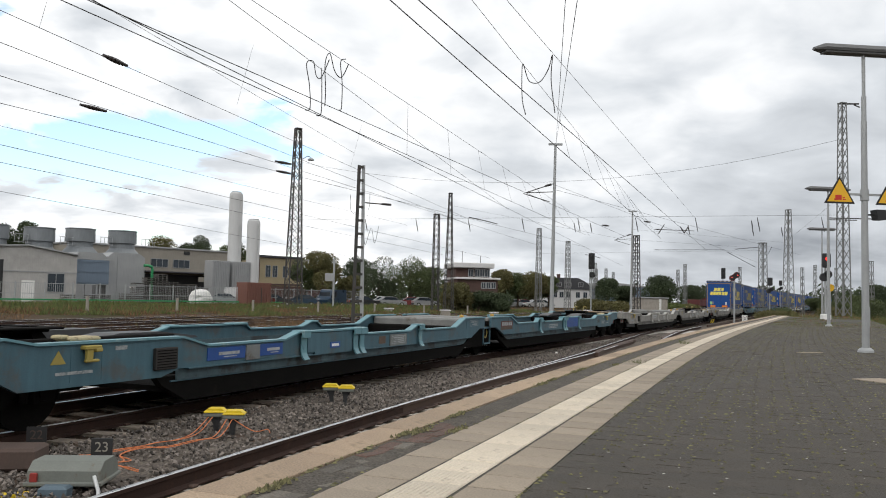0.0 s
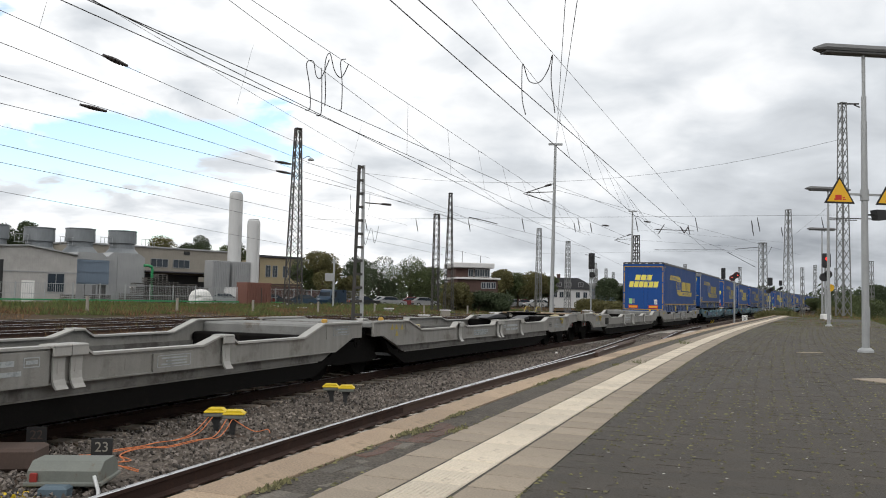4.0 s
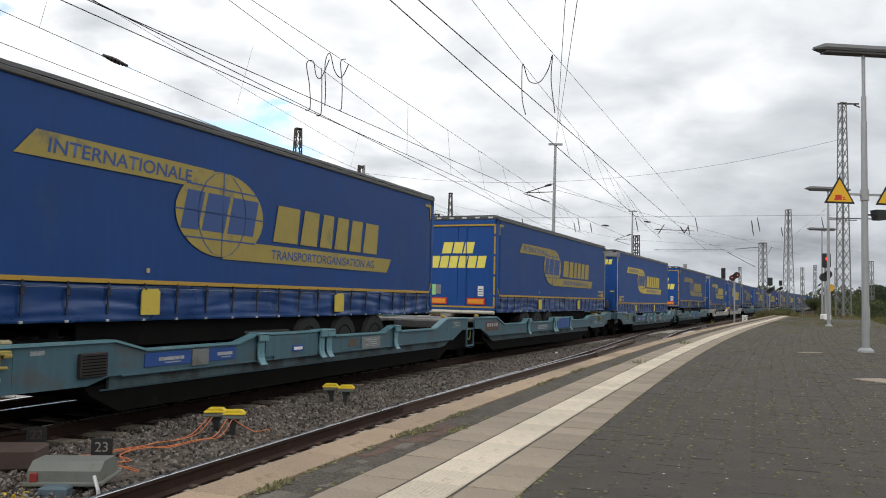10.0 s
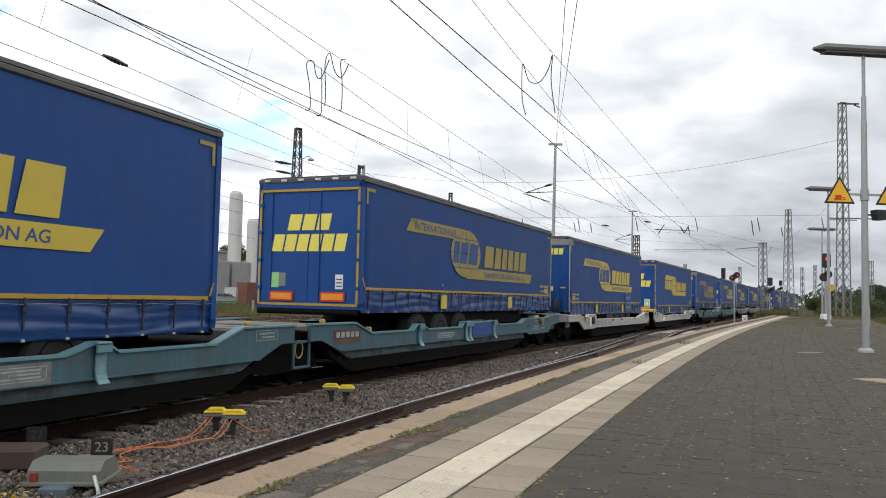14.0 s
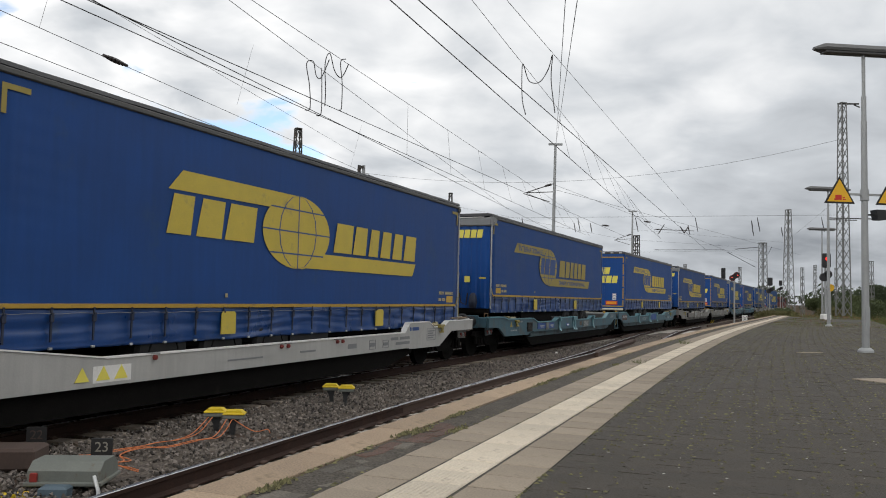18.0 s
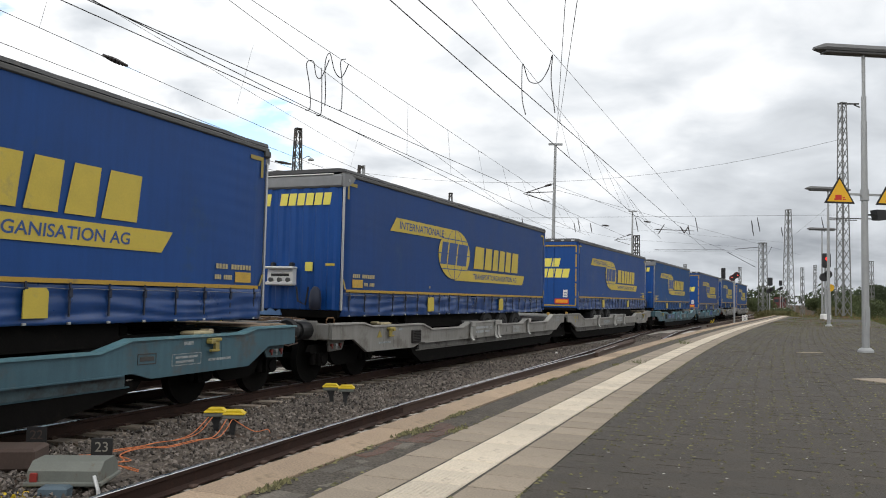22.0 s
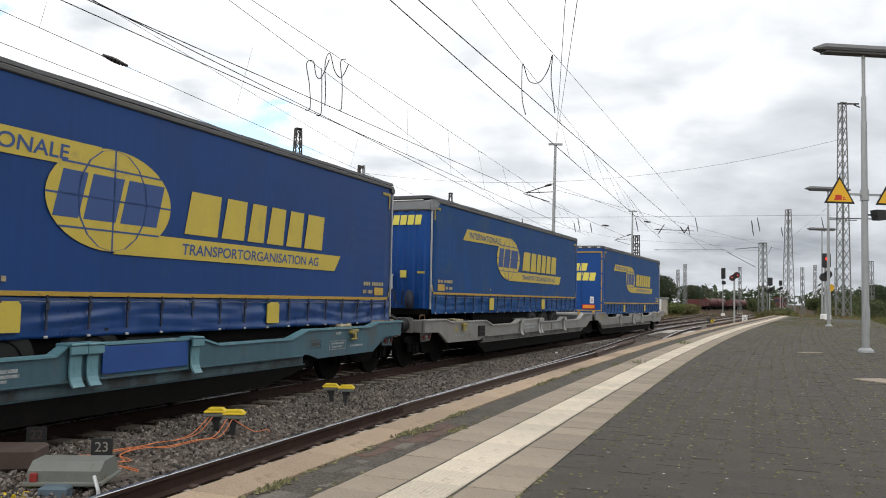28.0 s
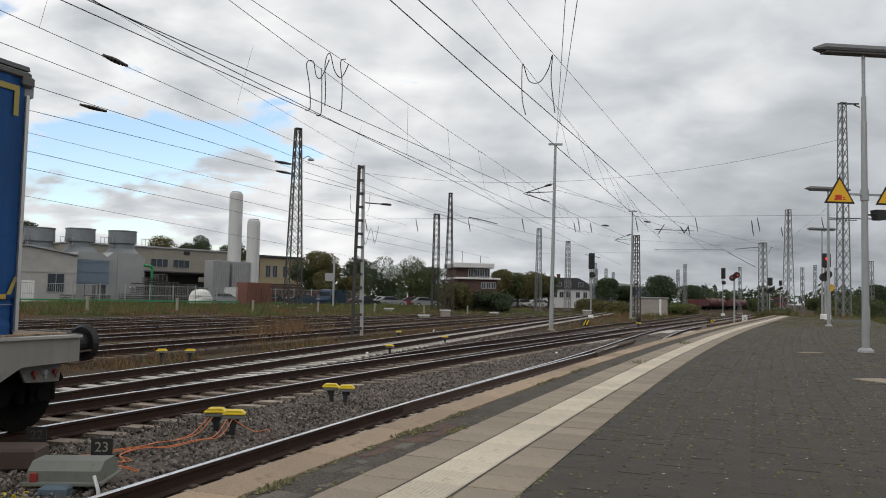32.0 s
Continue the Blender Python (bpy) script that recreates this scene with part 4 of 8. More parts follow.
        if panel is not None:
            fr = Geo().box((17.5, -1.36, 0.61), (0.05, 0.03, 0.46), b=0.006).box((18.04, -1.36, 0.61), (0.05, 0.03, 0.46), b=0.006).box((17.77, -1.36, 0.83), (0.59, 0.03, 0.05), b=0.006).box((17.77, -1.36, 0.39), (0.59, 0.05, 0.04), b=0.006)
            part("step_frame", fr, paint, ob, "hanging step frame")
            part("hose_ring", Geo().tube(ring, 0.013, 6), M["yellow_dull"], ob, "yellow ring")
        else:
            c = (17.34, -1.36, 0.76) if not low_sides else (16.95, -1.40, 0.68)
            wheel = [(c[0] + 0.12 * math.cos(a * math.pi / 10), c[1], c[2] + 0.13 * math.sin(a * math.pi / 10)) for a in range(21)]
            part("hand_wheel", Geo().tube(wheel, 0.016, 6).bar((c[0] - 0.13, c[1], c[2]), (c[0] + 0.13, c[1], c[2]), 0.014).bar((c[0], c[1], c[2] - 0.14), (c[0], c[1], c[2] + 0.14), 0.014).cyl((c[0], c[1], c[2]), (c[0], c[1] + 0.2, c[2]), 0.02, 8),
                 M["box_yellow"] if low_sides else M["under"], ob, "brake hand wheel")
            if low_sides:
                lad = Geo().box((17.5, -1.2, 0.72), (0.04, 0.03, 0.7)).box((17.86, -1.2, 0.72), (0.04, 0.03, 0.7))
                for k in range(3):
                    lad.box((17.68, -1.2, 0.42 + 0.28 * k), (0.34, 0.04, 0.03))
                part("ladder", lad, M["mast_grey"], ob)
    return ob


def sheet(x0, x1, z0, z1, y, nx, nz, amp, seed, hem=0.0):
    """A hanging curtain: a thick, slightly billowing sheet."""
    g = Geo()
    for side in (0, 1):
        for j in range(nz + 1):
            for i in range(nx + 1):
                x, z = x0 + (x1 - x0) * i / nx, z0 + (z1 - z0) * j / nz
                e = min(1.0, 4 * min(i, nx - i) / nx) * min(1.0, 4 * min(j, nz - j) / nz) if not hem else 1.0
                d = amp * e * noise.noise(Vector((x * 0.55 + seed, z * 0.9, seed * 1.7)))
                if not hem:
                    g1 = math.exp(-min(x - x0, x1 - x) / 0.55)
                    d += (0.0007 + 0.011 * g1) * e ** 0.3 * math.sin(z * 26 + 5 * noise.noise(Vector((x * 0.5, z * 0.4, seed))) + x * 2.0) * (0.4 + abs(noise.noise(Vector((x * 1.3, z * 0.7, seed + 4)))))
                if hem:
                    d += hem * math.sin(x * 10.5 + seed) * (1 - j / nz) + 0.03 * noise.noise(Vector((x * 0.7 + seed, z * 13.0 + 0.6 * math.sin(x * 1.7), seed)))
                sgn = -1 if y < 0 else 1
                g.v.append((x, y + d + sgn * 0.02 * (1 - side) , z))
    w, k = nx + 1, (nx + 1) * (nz + 1)
    for j in range(nz):
        for i in range(nx):
            a = j * w + i
            g.f += [(a, a + 1, a + w + 1, a + w), (k + a, k + a + w, k + a + w + 1, k + a + 1)]
    for i in range(nx):
        g.f += [(i, k + i, k + i + 1, i + 1), (nz * w + i, nz * w + i + 1, k + nz * w + i + 1, k + nz * w + i)]
    for j in range(nz):
        a, b = j * w, j * w + nx
        g.f += [(a, a + w, k + a + w, k + a), (b, k + b, k + b + w, b + w)]
    return g


TOP = 4.14
WORDS = {}


def lettering(text, width, height, material):
    """Flat writing in the built-in font, its left foot at the origin, leaning like the emblem; read along x, standing in z, facing -y."""
    if text not in WORDS:
        cu = bpy.data.curves.new("writing", "FONT")
        cu.body, cu.size, cu.shear, cu.offset = text, 1.0, 0.08, 0.014
        tmp = bpy.data.objects.new("writing", cu)
        me = bpy.data.meshes.new_from_object(tmp)
        bpy.data.objects.remove(tmp)
        vs = [v.co.copy() for v in me.vertices]
        lo, hi = min(v.x for v in vs), max(v.x for v in vs)
        top = max(v.y for v in vs)
        for v in me.vertices:
            v.co = ((v.co.x - lo) / (hi - lo) * width, 0.0, v.co.y / top * height)
        me.materials.clear()
        me.materials.append(material)
        WORDS[text] = me
    return WORDS[text]


def digits(x0, z0, w, h, n, y, gap=(3,)):
    """A row of small upright blocks in place of characters."""
    g, k = Geo(), w / n
    for i in range(n):
        if i not in gap:
            g.box((x0 + (i + 0.5) * k, y, z0 + h / 2), (k * 0.74, 0.003, h))
    return g


def trailer(kind, length, label, seed, faded=False, marks=M["yellow"], design=0, S=1.5, lift=0.0):
    """A curtain-sided semi-trailer; kind R shows its doors at x = 0, kind F its front wall. S: height of the hem stripe; lift: of the emblem."""
    ob = thing("semi_trailer", label, "semi-trailer", "trailers on the train")
    L, W = length, 1.275
    B = S - 1.5
    rear, front = (0.0, L) if kind == "R" else (L, 0.0)
    sg = 1 if kind == "R" else -1
    marks_mat = M["yellow_dull"] if faded == 1 else marks
    cloth = M["curtain_dirty"] if faded == 2 else M["curtain"]
    part("body", Geo().box((L / 2, 0, 2.72 + B / 2), (L - 0.12, 2 * W - 0.10, 2.6 - B)), cloth, ob)
    # the roof sheet, sagging a little between its bows
    rf, nb = Geo(), 44
    for i in range(nb + 1):
        x = 0.01 + (L - 0.02) * i / nb
        dip = 0.006 * (1 - abs(math.cos(math.pi * i / 4))) + 0.006 * noise.noise(Vector((x * 0.8, seed, 0)))
        for yk, zk in ((-W - 0.005, -0.075), (-W + 0.015, -0.02), (-W + 0.15, 0.0), (W - 0.15, 0.0), (W - 0.015, -0.02), (W + 0.005, -0.075)):
            rf.v.append((x, yk, TOP + zk - dip))
    for i in range(nb):
        rf.f += [(i * 6 + j, i * 6 + j + 1, i * 6 + j + 7, i * 6 + j + 6) for j in range(5)] + [(i * 6, i * 6 + 6, i * 6 + 11, i * 6 + 5)]
    rf.f += [tuple(range(6)), tuple(range(nb * 6, nb * 6 + 6))]
    part("roof", rf, M["roof_sheet"], ob, "grimy dark grey roof sheet")
    for sy in (-1, 1):
        y = sy * W
        part("side_curtain", sheet(0.06, L - 0.06, S - 0.02, TOP - 0.14, y - sy * 0.035, 48, 56, 0.010, seed + sy), cloth, ob, smooth=True)
        ap = part("apron", sheet(0.08, L - 0.08, S - 0.50, S - 0.02, y - sy * 0.045, 110, 14, 0.03, seed + 3 * sy, 0.022), M["apron"] if faded != 2 else cloth, ob, smooth=True)
        part("hem_stripe", Geo().box((L / 2, y - sy * 0.006, S + 0.005), (L - 0.36, 0.012, 0.055), b=0.002), M["hem"], ob)
        part("roof_rail", Geo().box((L / 2, y - sy * 0.03, TOP - 0.125), (L, 0.09, 0.075), b=0.015), M["roof_rail"], ob)
        part("lace_cord", Geo().tube([(0.1 + (L - 0.2) * i / 44, y + sy * 0.012, S - 0.075 - 0.012 * (i % 2)) for i in range(45)], 0.0035, 4), M["header"], ap)
        n = 22
        row = Geo()
        for i in range(n):
            x = 0.3 + (L - 0.6) * i / (n - 1)
            st = row if sy > 0 else Geo()
            st.box((x, y + sy * 0.002, S - 0.21), (0.026, 0.014, 0.40)).box((x, y + sy * 0.010, S - 0.14), (0.05, 0.024, 0.09), b=0.008).box((x, y + sy * 0.016, S - 0.085), (0.035, 0.026, 0.03), b=0.004)
            if sy < 0:
                st = part("buckle_strap", st, M["strap"], ap)
                part("strap_hook", Geo().box((x, y + sy * 0.004, S - 0.485), (0.05, 0.02, 0.03), b=0.004), M["alu"], st)
        if sy > 0:
            # the far side stays plain
            part("buckle_straps", row, M["strap"], ap)
            continue
        for x in (4.2, 9.3):
            part("marker_flap", Geo().prism([(x - 0.17, S - 0.42), (x + 0.17, S - 0.42), (x + 0.17, S - 0.12), (x + 0.13, S - 0.08), (x - 0.13, S - 0.08), (x - 0.17, S - 0.12)], "y", y - 0.026, y - 0.006), M["yellow"], ap)
        # the emblem: slanting bands, an oval globe and blocks for its letters
        yy, th = y + 0.004, -0.004

        def P(poly, out=0.0, dz=lift):
            return Geo().prism([(a, z + dz) for a, z in poly], "y", yy - out, yy - out + th)
        cx, cz, rx, rz = 5.68, 2.77, 1.05, 0.635
        ends = [(7.04, 7.78), (7.88, 8.44), (8.54, 8.98), (9.08, 9.56), (9.66, 10.14), (10.24, 10.86)]
        if design == 0:
            part("emblem_band", P([(2.0, 3.09), (5.2, 3.11), (5.45, 3.40), (2.29, 3.40)]), marks_mat, ob)
            part("emblem_band", P([(5.7, 2.11), (11.36, 2.11), (11.58, 2.40), (6.2, 2.40)]), marks_mat, ob)
            lz = (2.47, 3.08)
        else:
            part("emblem_band", P([(2.79, 3.07), (5.9, 3.09), (6.2, 3.36), (3.07, 3.36)]), marks_mat, ob)
            part("emblem_band", P([(6.0, 2.12), (10.95, 2.12), (11.12, 2.40), (6.5, 2.40)]), marks_mat, ob)
            cx, cz, rx = 6.1, 2.73, 1.07
            ends = [(2.78, 3.28), (3.4, 3.98), (4.06, 4.8)] + [(a + 0.3, b + 0.26) for a, b in ends[:1]] + [(a + 0.22, b + 0.2) for a, b in ends[1:]]
            lz = (2.46, 3.02)
        part("emblem_globe", P([(cx + rx * math.cos(a * math.pi / 20), cz + rz * math.sin(a * math.pi / 20)) for a in range(40)], 0.0025), marks_mat, ob)
        lean = 0.13

        def ink(polys):
            g = Geo()
            for poly in polys:
                g.prism([(a, z + lift) for a, z in poly], "y", yy - 0.0068, yy - 0.0088)
            return g
        bars = []
        if design == 0:
            bars += [[(a, 2.5), (b, 2.5), (b + lean, 3.06), (a + lean, 3.06)] for a, b in ((4.74, 5.12), (5.2, 5.72), (5.8, 6.46))]
        for k in (-0.6, 0.0, 0.6):
            zc, wx = cz + k * rz, rx * math.sqrt(1 - k * k)
            bars.append([(cx - wx, zc - 0.012), (cx + wx, zc - 0.012), (cx + wx, zc + 0.012), (cx - wx, zc + 0.012)])
        for k in (-0.55, 0.0, 0.55):
            for j in range(8):
                a0, a1 = math.pi * (j / 8 - 0.5), math.pi * ((j + 1) / 8 - 0.5)
                xa, xb, za, zb = cx + k * rx * math.cos(a0), cx + k * rx * math.cos(a1), cz + rz * math.sin(a0), cz + rz * math.sin(a1)
                bars.append([(xa - 0.013, za), (xa + 0.013, za), (xb + 0.013, zb), (xb - 0.013, zb)])
        tagged(part("emblem_linework", ink(bars), M["ink"], ob), kind="stuff")
        if design == 0:
            part("writing", lettering("INTERNATIONALE", 2.5, 0.17, M["ink"]), None, ob, "dark blue writing", m=pose(2.45, yy - 0.0075, 3.165 + lift))
            part("writing", lettering("TRANSPORTORGANISATION AG", 3.75, 0.15, M["ink"]), None, ob, "dark blue writing", m=pose(7.0, yy - 0.0075, 2.18 + lift))
        for a, b in ends:
            part("emblem_letter_block", P([(a, lz[0]), (b, lz[0]), (b + lean - 0.06, lz[1]), (a + lean, lz[1])]), marks_mat, ob)
        for a, d in ((0.14, 1), (L - 0.14, -1)):
            part("corner_mark", P([(a, 3.54), (a + d * 0.065, 3.54), (a + d * 0.065, 3.81), (a + d * 0.37, 3.81), (a + d * 0.37, 3.875), (a, 3.875)], dz=0.0), M["yellow_dull"], ob)
            part("corner_strap", P([(a - d * 0.02, S + 0.03), (a + d * 0.03, S + 0.03), (a - d * 0.06, S + 0.23), (a - d * 0.11, S + 0.22)], dz=0.0), M["yellow_dull"], ob)
        # registration marks become blocks
        e, d = (0.42, 1) if kind == "F" else (L - 1.32, 0)
        part("number_blocks", digits(e, S + 0.27, 0.92, 0.075, 12, yy - 0.003, (4,)), M["number_paint"], ob)
        part("number_plate_patch", P([(e + (0.0 if d else 0.5), S + 0.075), (e + (0.42 if d else 0.92), S + 0.075), (e + (0.42 if d else 0.92), S + 0.235), (e + (0.0 if d else 0.5), S + 0.235)], dz=0.0), M["patch_orange"], ob)
        part("number_blocks", digits(e + (0.48 if d else -0.02), S + 0.11, 0.44, 0.07, 8, yy - 0.003, (3,)), M["number_paint"], ob)
        part("side_marker", Geo().box((4.15, yy - 0.004, S + 0.16), (0.06, 0.006, 0.06)), M["old_cream"], ob)
    # the doors
    r = rear

    def face(x, y0, y1, z0, z1, d, th=0.02):
        return Geo().box((x - sg * d, (y0 + y1) / 2, (z0 + z1) / 2), (th, abs(y1 - y0), abs(z1 - z0)), b=0.004)
    fr = Geo()
    for y0, y1, z0, z1 in ((-1.27, -1.19, 1.1 + B, 4.02), (1.19, 1.27, 1.1 + B, 4.02), (-1.27, 1.27, 3.86, 4.06), (-1.27, 1.27, 1.06 + B, 1.2 + B)):
        fr.box((r + sg * 0.03, (y0 + y1) / 2, (z0 + z1) / 2), (0.12, abs(y1 - y0), abs(z1 - z0)), b=0.012)
    part("door_frame", fr, M["door_blue"], ob)
    part("roof_header", Geo().box((r + sg * 0.03, 0, 4.05), (0.14, 2.56, 0.11), b=0.02), M["roof_sheet"], ob)
    for k in range(6):
        part("roof_hinge", Geo().box((r - sg * 0.045, -1.05 + 0.42 * k, 4.06), (0.03, 0.14, 0.05), b=0.008), M["alu"], ob)
    for y0, y1 in ((-1.185, -0.006), (0.006, 1.185)):
        d = part("rear_door", face(r + sg * 0.02, y0, y1, 1.2 + B, 3.86, 0.0, 0.05), M["door_blue"], ob)
        yb = -0.62 if y0 < 0 else 0.62
        part("reflector_board", face(r, yb - 0.29, yb + 0.29, 1.22 + B, 1.42 + B, 0.035, 0.015), M["red"], d)
        part("reflector_center", face(r, yb - 0.25, yb + 0.25, 1.255 + B, 1.385 + B, 0.045, 0.008), M["orange"], d)
        part("lock_rod", Geo().cyl((r - sg * 0.025, y0 + 0.5 * (y1 - y0) + 0.32, 1.24 + B), (r - sg * 0.025, y0 + 0.5 * (y1 - y0) + 0.32, 3.84), 0.014, 8), M["door_blue"], d)
        for k in range(4):
            yh = -1.19 if y0 < 0 else 1.19
            part("hinge", Geo().box((r - sg * 0.03, yh, 1.5 + B + (0.68 - B / 3) * k), (0.05, 0.1, 0.07), b=0.01), M["door_blue"], d)
    tr_ = Geo()
    for y0, y1, z0, z1 in ((-1.22, -1.17, 1.14 + B, 3.86), (1.17, 1.22, 1.14 + B, 3.86), (-1.22, 1.22, 3.82, 3.87), (-1.22, 1.22, 1.13 + B, 1.18 + B)):
        tr_.box((r - sg * 0.036, (y0 + y1) / 2, (z0 + z1) / 2), (0.012, abs(y1 - y0), abs(z1 - z0)))
    part("reflective_tape", tr_, M["hem"], ob)
    for word, z0, z1, span in ((3, 3.0, 3.34, 1.06), (6, 2.56, 2.92, 1.82)):
        w = span / word
        for i in range(word):
            # letters run from the viewer's left to right
            a = span / 2 - i * w
            b = a - w * 0.86
            part("door_letter_block", Geo().prism([(sg * a, z0), (sg * b, z0), (sg * (b - 0.07), z1), (sg * (a - 0.07), z1)], "x", r - sg * 0.010, r - sg * 0.014), M["letter"], ob)
    if design == 1:
        for yp in (-0.72, 0.72):
            q = part("placard", Geo().box((r - sg * 0.012, yp, 1.62 + B), (0.008, 0.32, 0.5)), M["white"], ob, "green and white poster")
            part("placard_field", Geo().box((r - sg * 0.0175, yp, 1.62 + B), (0.004, 0.27, 0.44)), M["lime"], q)
            part("placard_emblem", Geo().cyl((r - sg * 0.0195, yp, 1.6 + B), (r - sg * 0.0225, yp, 1.6 + B), 0.08, 16), M["white"], q)
    else:
        part("placard", Geo().box((r - sg * 0.012, sg * 0.8, 1.66 + B), (0.008, 0.18, 0.32)), M["lime"] if seed % 2 else M["white"], ob)
        part("placard", Geo().box((r - sg * 0.012, sg * 0.62, 1.67 + B), (0.008, 0.16, 0.28)), M["header"], ob)
        q = part("placard", Geo().box((r - sg * 0.012, -sg * 0.76, 1.63 + B), (0.008, 0.18, 0.3)), M["white"], ob)
        for k in range(3):
            part("text_bar", Geo().box((r - sg * 0.0175, -sg * 0.76, 1.54 + B + 0.07 * k), (0.003, 0.13, 0.025)), M["ink"], q)
    part("bumper_bar", Geo().cyl((r - sg * 0.02, -1.2, 1.0 + B), (r - sg * 0.02, 1.2, 1.0 + B), 0.055, 14), M["cream"] if faded == 2 or seed % 3 < 1 else M["under"], ob)
    # the front wall, corrugated, with its service sockets
    f = front
    lo = 1.12 + B
    part("front_wall", Geo().box((f - sg * 0.02, 0, (lo + 3.99) / 2), (0.05, 2.46, 3.99 - lo), b=0.01), M["door_blue"], ob)
    for i in range(8):
        yr = -1.03 + 2.06 * i / 7
        prof = [(f, yr - 0.115), (f + sg * 0.034, yr - 0.055), (f + sg * 0.034, yr + 0.055), (f, yr + 0.115)]
        part("wall_rib", Geo().prism(prof, "z", lo + 0.02, 3.78), M["door_blue"], ob)
    hd = part("front_header", Geo().box((f, 0, 3.885), (0.15, 2.5, 0.25), b=0.035), M["header"], ob, "grey front header")
    if kind == "F":
        for sy in (-1, 1):
            cap = [(0.05, 3.77), (0.05, 4.02), (-0.24, 4.02), (-0.40, 3.97), (-0.32, 3.89), (-0.1, 3.78)]
            part("header_cap", Geo().prism([(f + sg * a, z) for a, z in cap], "y", sy * 1.20, sy * 1.30), M["header"], hd)
            part("cap_bolt", Geo().cyl((f - sg * 0.14, sy * 1.30, 3.90), (f - sg * 0.14, sy * 1.308, 3.90), 0.035, 12), M["steel"], hd)
    else:
        for sy in (-1, 1):
            part("header_cap", Geo().box((f - sg * 0.04, sy * 1.26, 3.95), (0.16, 0.07, 0.14), b=0.03), M["roof_rail"], hd)
    part("header_line", Geo().box((f + sg * 0.06, 0.1, 4.02), (0.04, 2.3, 0.02)), M["white"], hd)
    for sy in (-1.262, 1.262):
        part("corner_post", Geo().box((f - sg * 0.02, sy, (lo + 3.8) / 2), (0.045, 0.03, 3.8 - lo), b=0.01), M["alu"], ob, "bright metal corner trim")
    for i in range(10):
        if i == 3:
            continue
        a = 0.98 - i * 0.2
        part("wall_letter_block", Geo().prism([(-sg * a, 3.42), (-sg * (a - 0.165), 3.42), (-sg * (a - 0.2), 3.66), (-sg * (a - 0.035), 3.66)], "x", f + sg * 0.036, f + sg * 0.042), M["letter"], ob)
    zb = 1.84 + 0.7 * B

    def front_box(y, z, w, h, d, x=0.0, b=0.02):
        return Geo().box((f + sg * (0.03 + x + d / 2), y, zb + z), (d, w, h), b=b)
    cb = part("connection_box", front_box(-0.05 * sg, 0.17, 0.66, 0.05, 0.2).box((f + sg * 0.08, -0.05 * sg, zb), (0.12, 0.60, 0.36), b=0.03).box((f + sg * 0.11, -0.05 * sg, zb - 0.14), (0.16, 0.62, 0.08), b=0.02), M["white"], ob, "white service socket box with black couplings")
    part("socket_slot", front_box(-0.05 * sg, 0.03, 0.42, 0.05, 0.12, b=0.006), M["black"], cb)
    for k in (-0.14, 0.06, 0.26):
        part("socket", Geo().cyl((f + sg * 0.13, (k - 0.11) * sg, zb - 0.07), (f + sg * 0.19, (k - 0.11) * sg, zb - 0.07), 0.045, 12), M["roof_rail"], cb)
    for k in (-0.26, 0.18):
        part("bracket", front_box(k * sg, 0.23, 0.06, 0.1, 0.1), M["black"], cb)
    part("hose", Geo().tube([(f + sg * 0.16, 0.35 * sg, zb - 0.2), (f + sg * 0.2, 0.42 * sg, zb - 0.48), (f + sg * 0.15, 0.56 * sg, zb - 0.55), (f + sg * 0.12, 0.6 * sg, zb - 0.2)], 0.02, 6), M["black"], ob)
    for yy2 in (-0.54, 0.7):
        part("sign_square", front_box(yy2, 0.2, 0.17, 0.18, 0.008, b=0.002), M["letter"], ob)
    part("sign_strip", front_box(-1.02, 0.24, 0.2, 0.05, 0.008, b=0.002), M["yellow"], ob)
    part("plate_holder", front_box(0.98, -0.34, 0.24, 0.2, 0.02, b=0.006), M["header"], ob)
    part("paper_plate", front_box(0.98, -0.33, 0.18, 0.12, 0.006, 0.022, 0.001), M["white"], ob)
    bag = [(0.06, -0.64), (0.11, -0.62), (0.125, -0.45), (0.10, -0.28), (0.05, -0.2), (0.015, -0.19)]
    part("document_bag", Geo().lathe([(r0, z) for r0, z in bag], 14, (f + sg * 0.15, -0.78, zb)), M["strap"], ob, "dark hanging bag", smooth=True)
    part("coupling_plate", Geo().prism([(0.05, lo - 0.12), (0.6, lo - 0.12), (0.52, lo), (0.42, lo - 0.05), (0.32, lo + 0.03), (0.2, lo - 0.05), (0.1, lo)], "x", f + sg * 0.03, f + sg * 0.06), M["bracket_blue"], ob, "pale blue bracket")
    part("front_sill", Geo().box((f - sg * 0.05, 0, lo - 0.07), (0.12, 2.4, 0.16), b=0.02), M["under"], ob)
    # chassis, axles, legs
    for yb in (-0.5, 0.5):
        part("chassis_beam", Geo().box((L / 2, yb, 0.98), (L - 1.2, 0.14, 0.2)), M["under"], ob)
    for sy in (-1.12, 1.12):
        part("side_guard", Geo().box((L / 2, sy, 0.99 + B / 2), (L * 0.55, 0.04, 0.2 + B * 0.6)), M["under"], ob)
    for k in range(3):
        xa = rear + sg * (2.9 + 1.31 * k)
        ax = part("axle", Geo().cyl((xa, -1.1, 0.79), (xa, 1.1, 0.79), 0.08, 10), M["under"], ob)
        for sy in (-1, 1):
            ty = part("wheel", Geo().lathe([(0.3, -0.19), (0.47, -0.19), (0.51, -0.13), (0.51, 0.13), (0.47, 0.19), (0.3, 0.19)], 22), M["rubber"], ax, m=pose(xa, sy * 1.02, 0.79, 90, 0, 0))
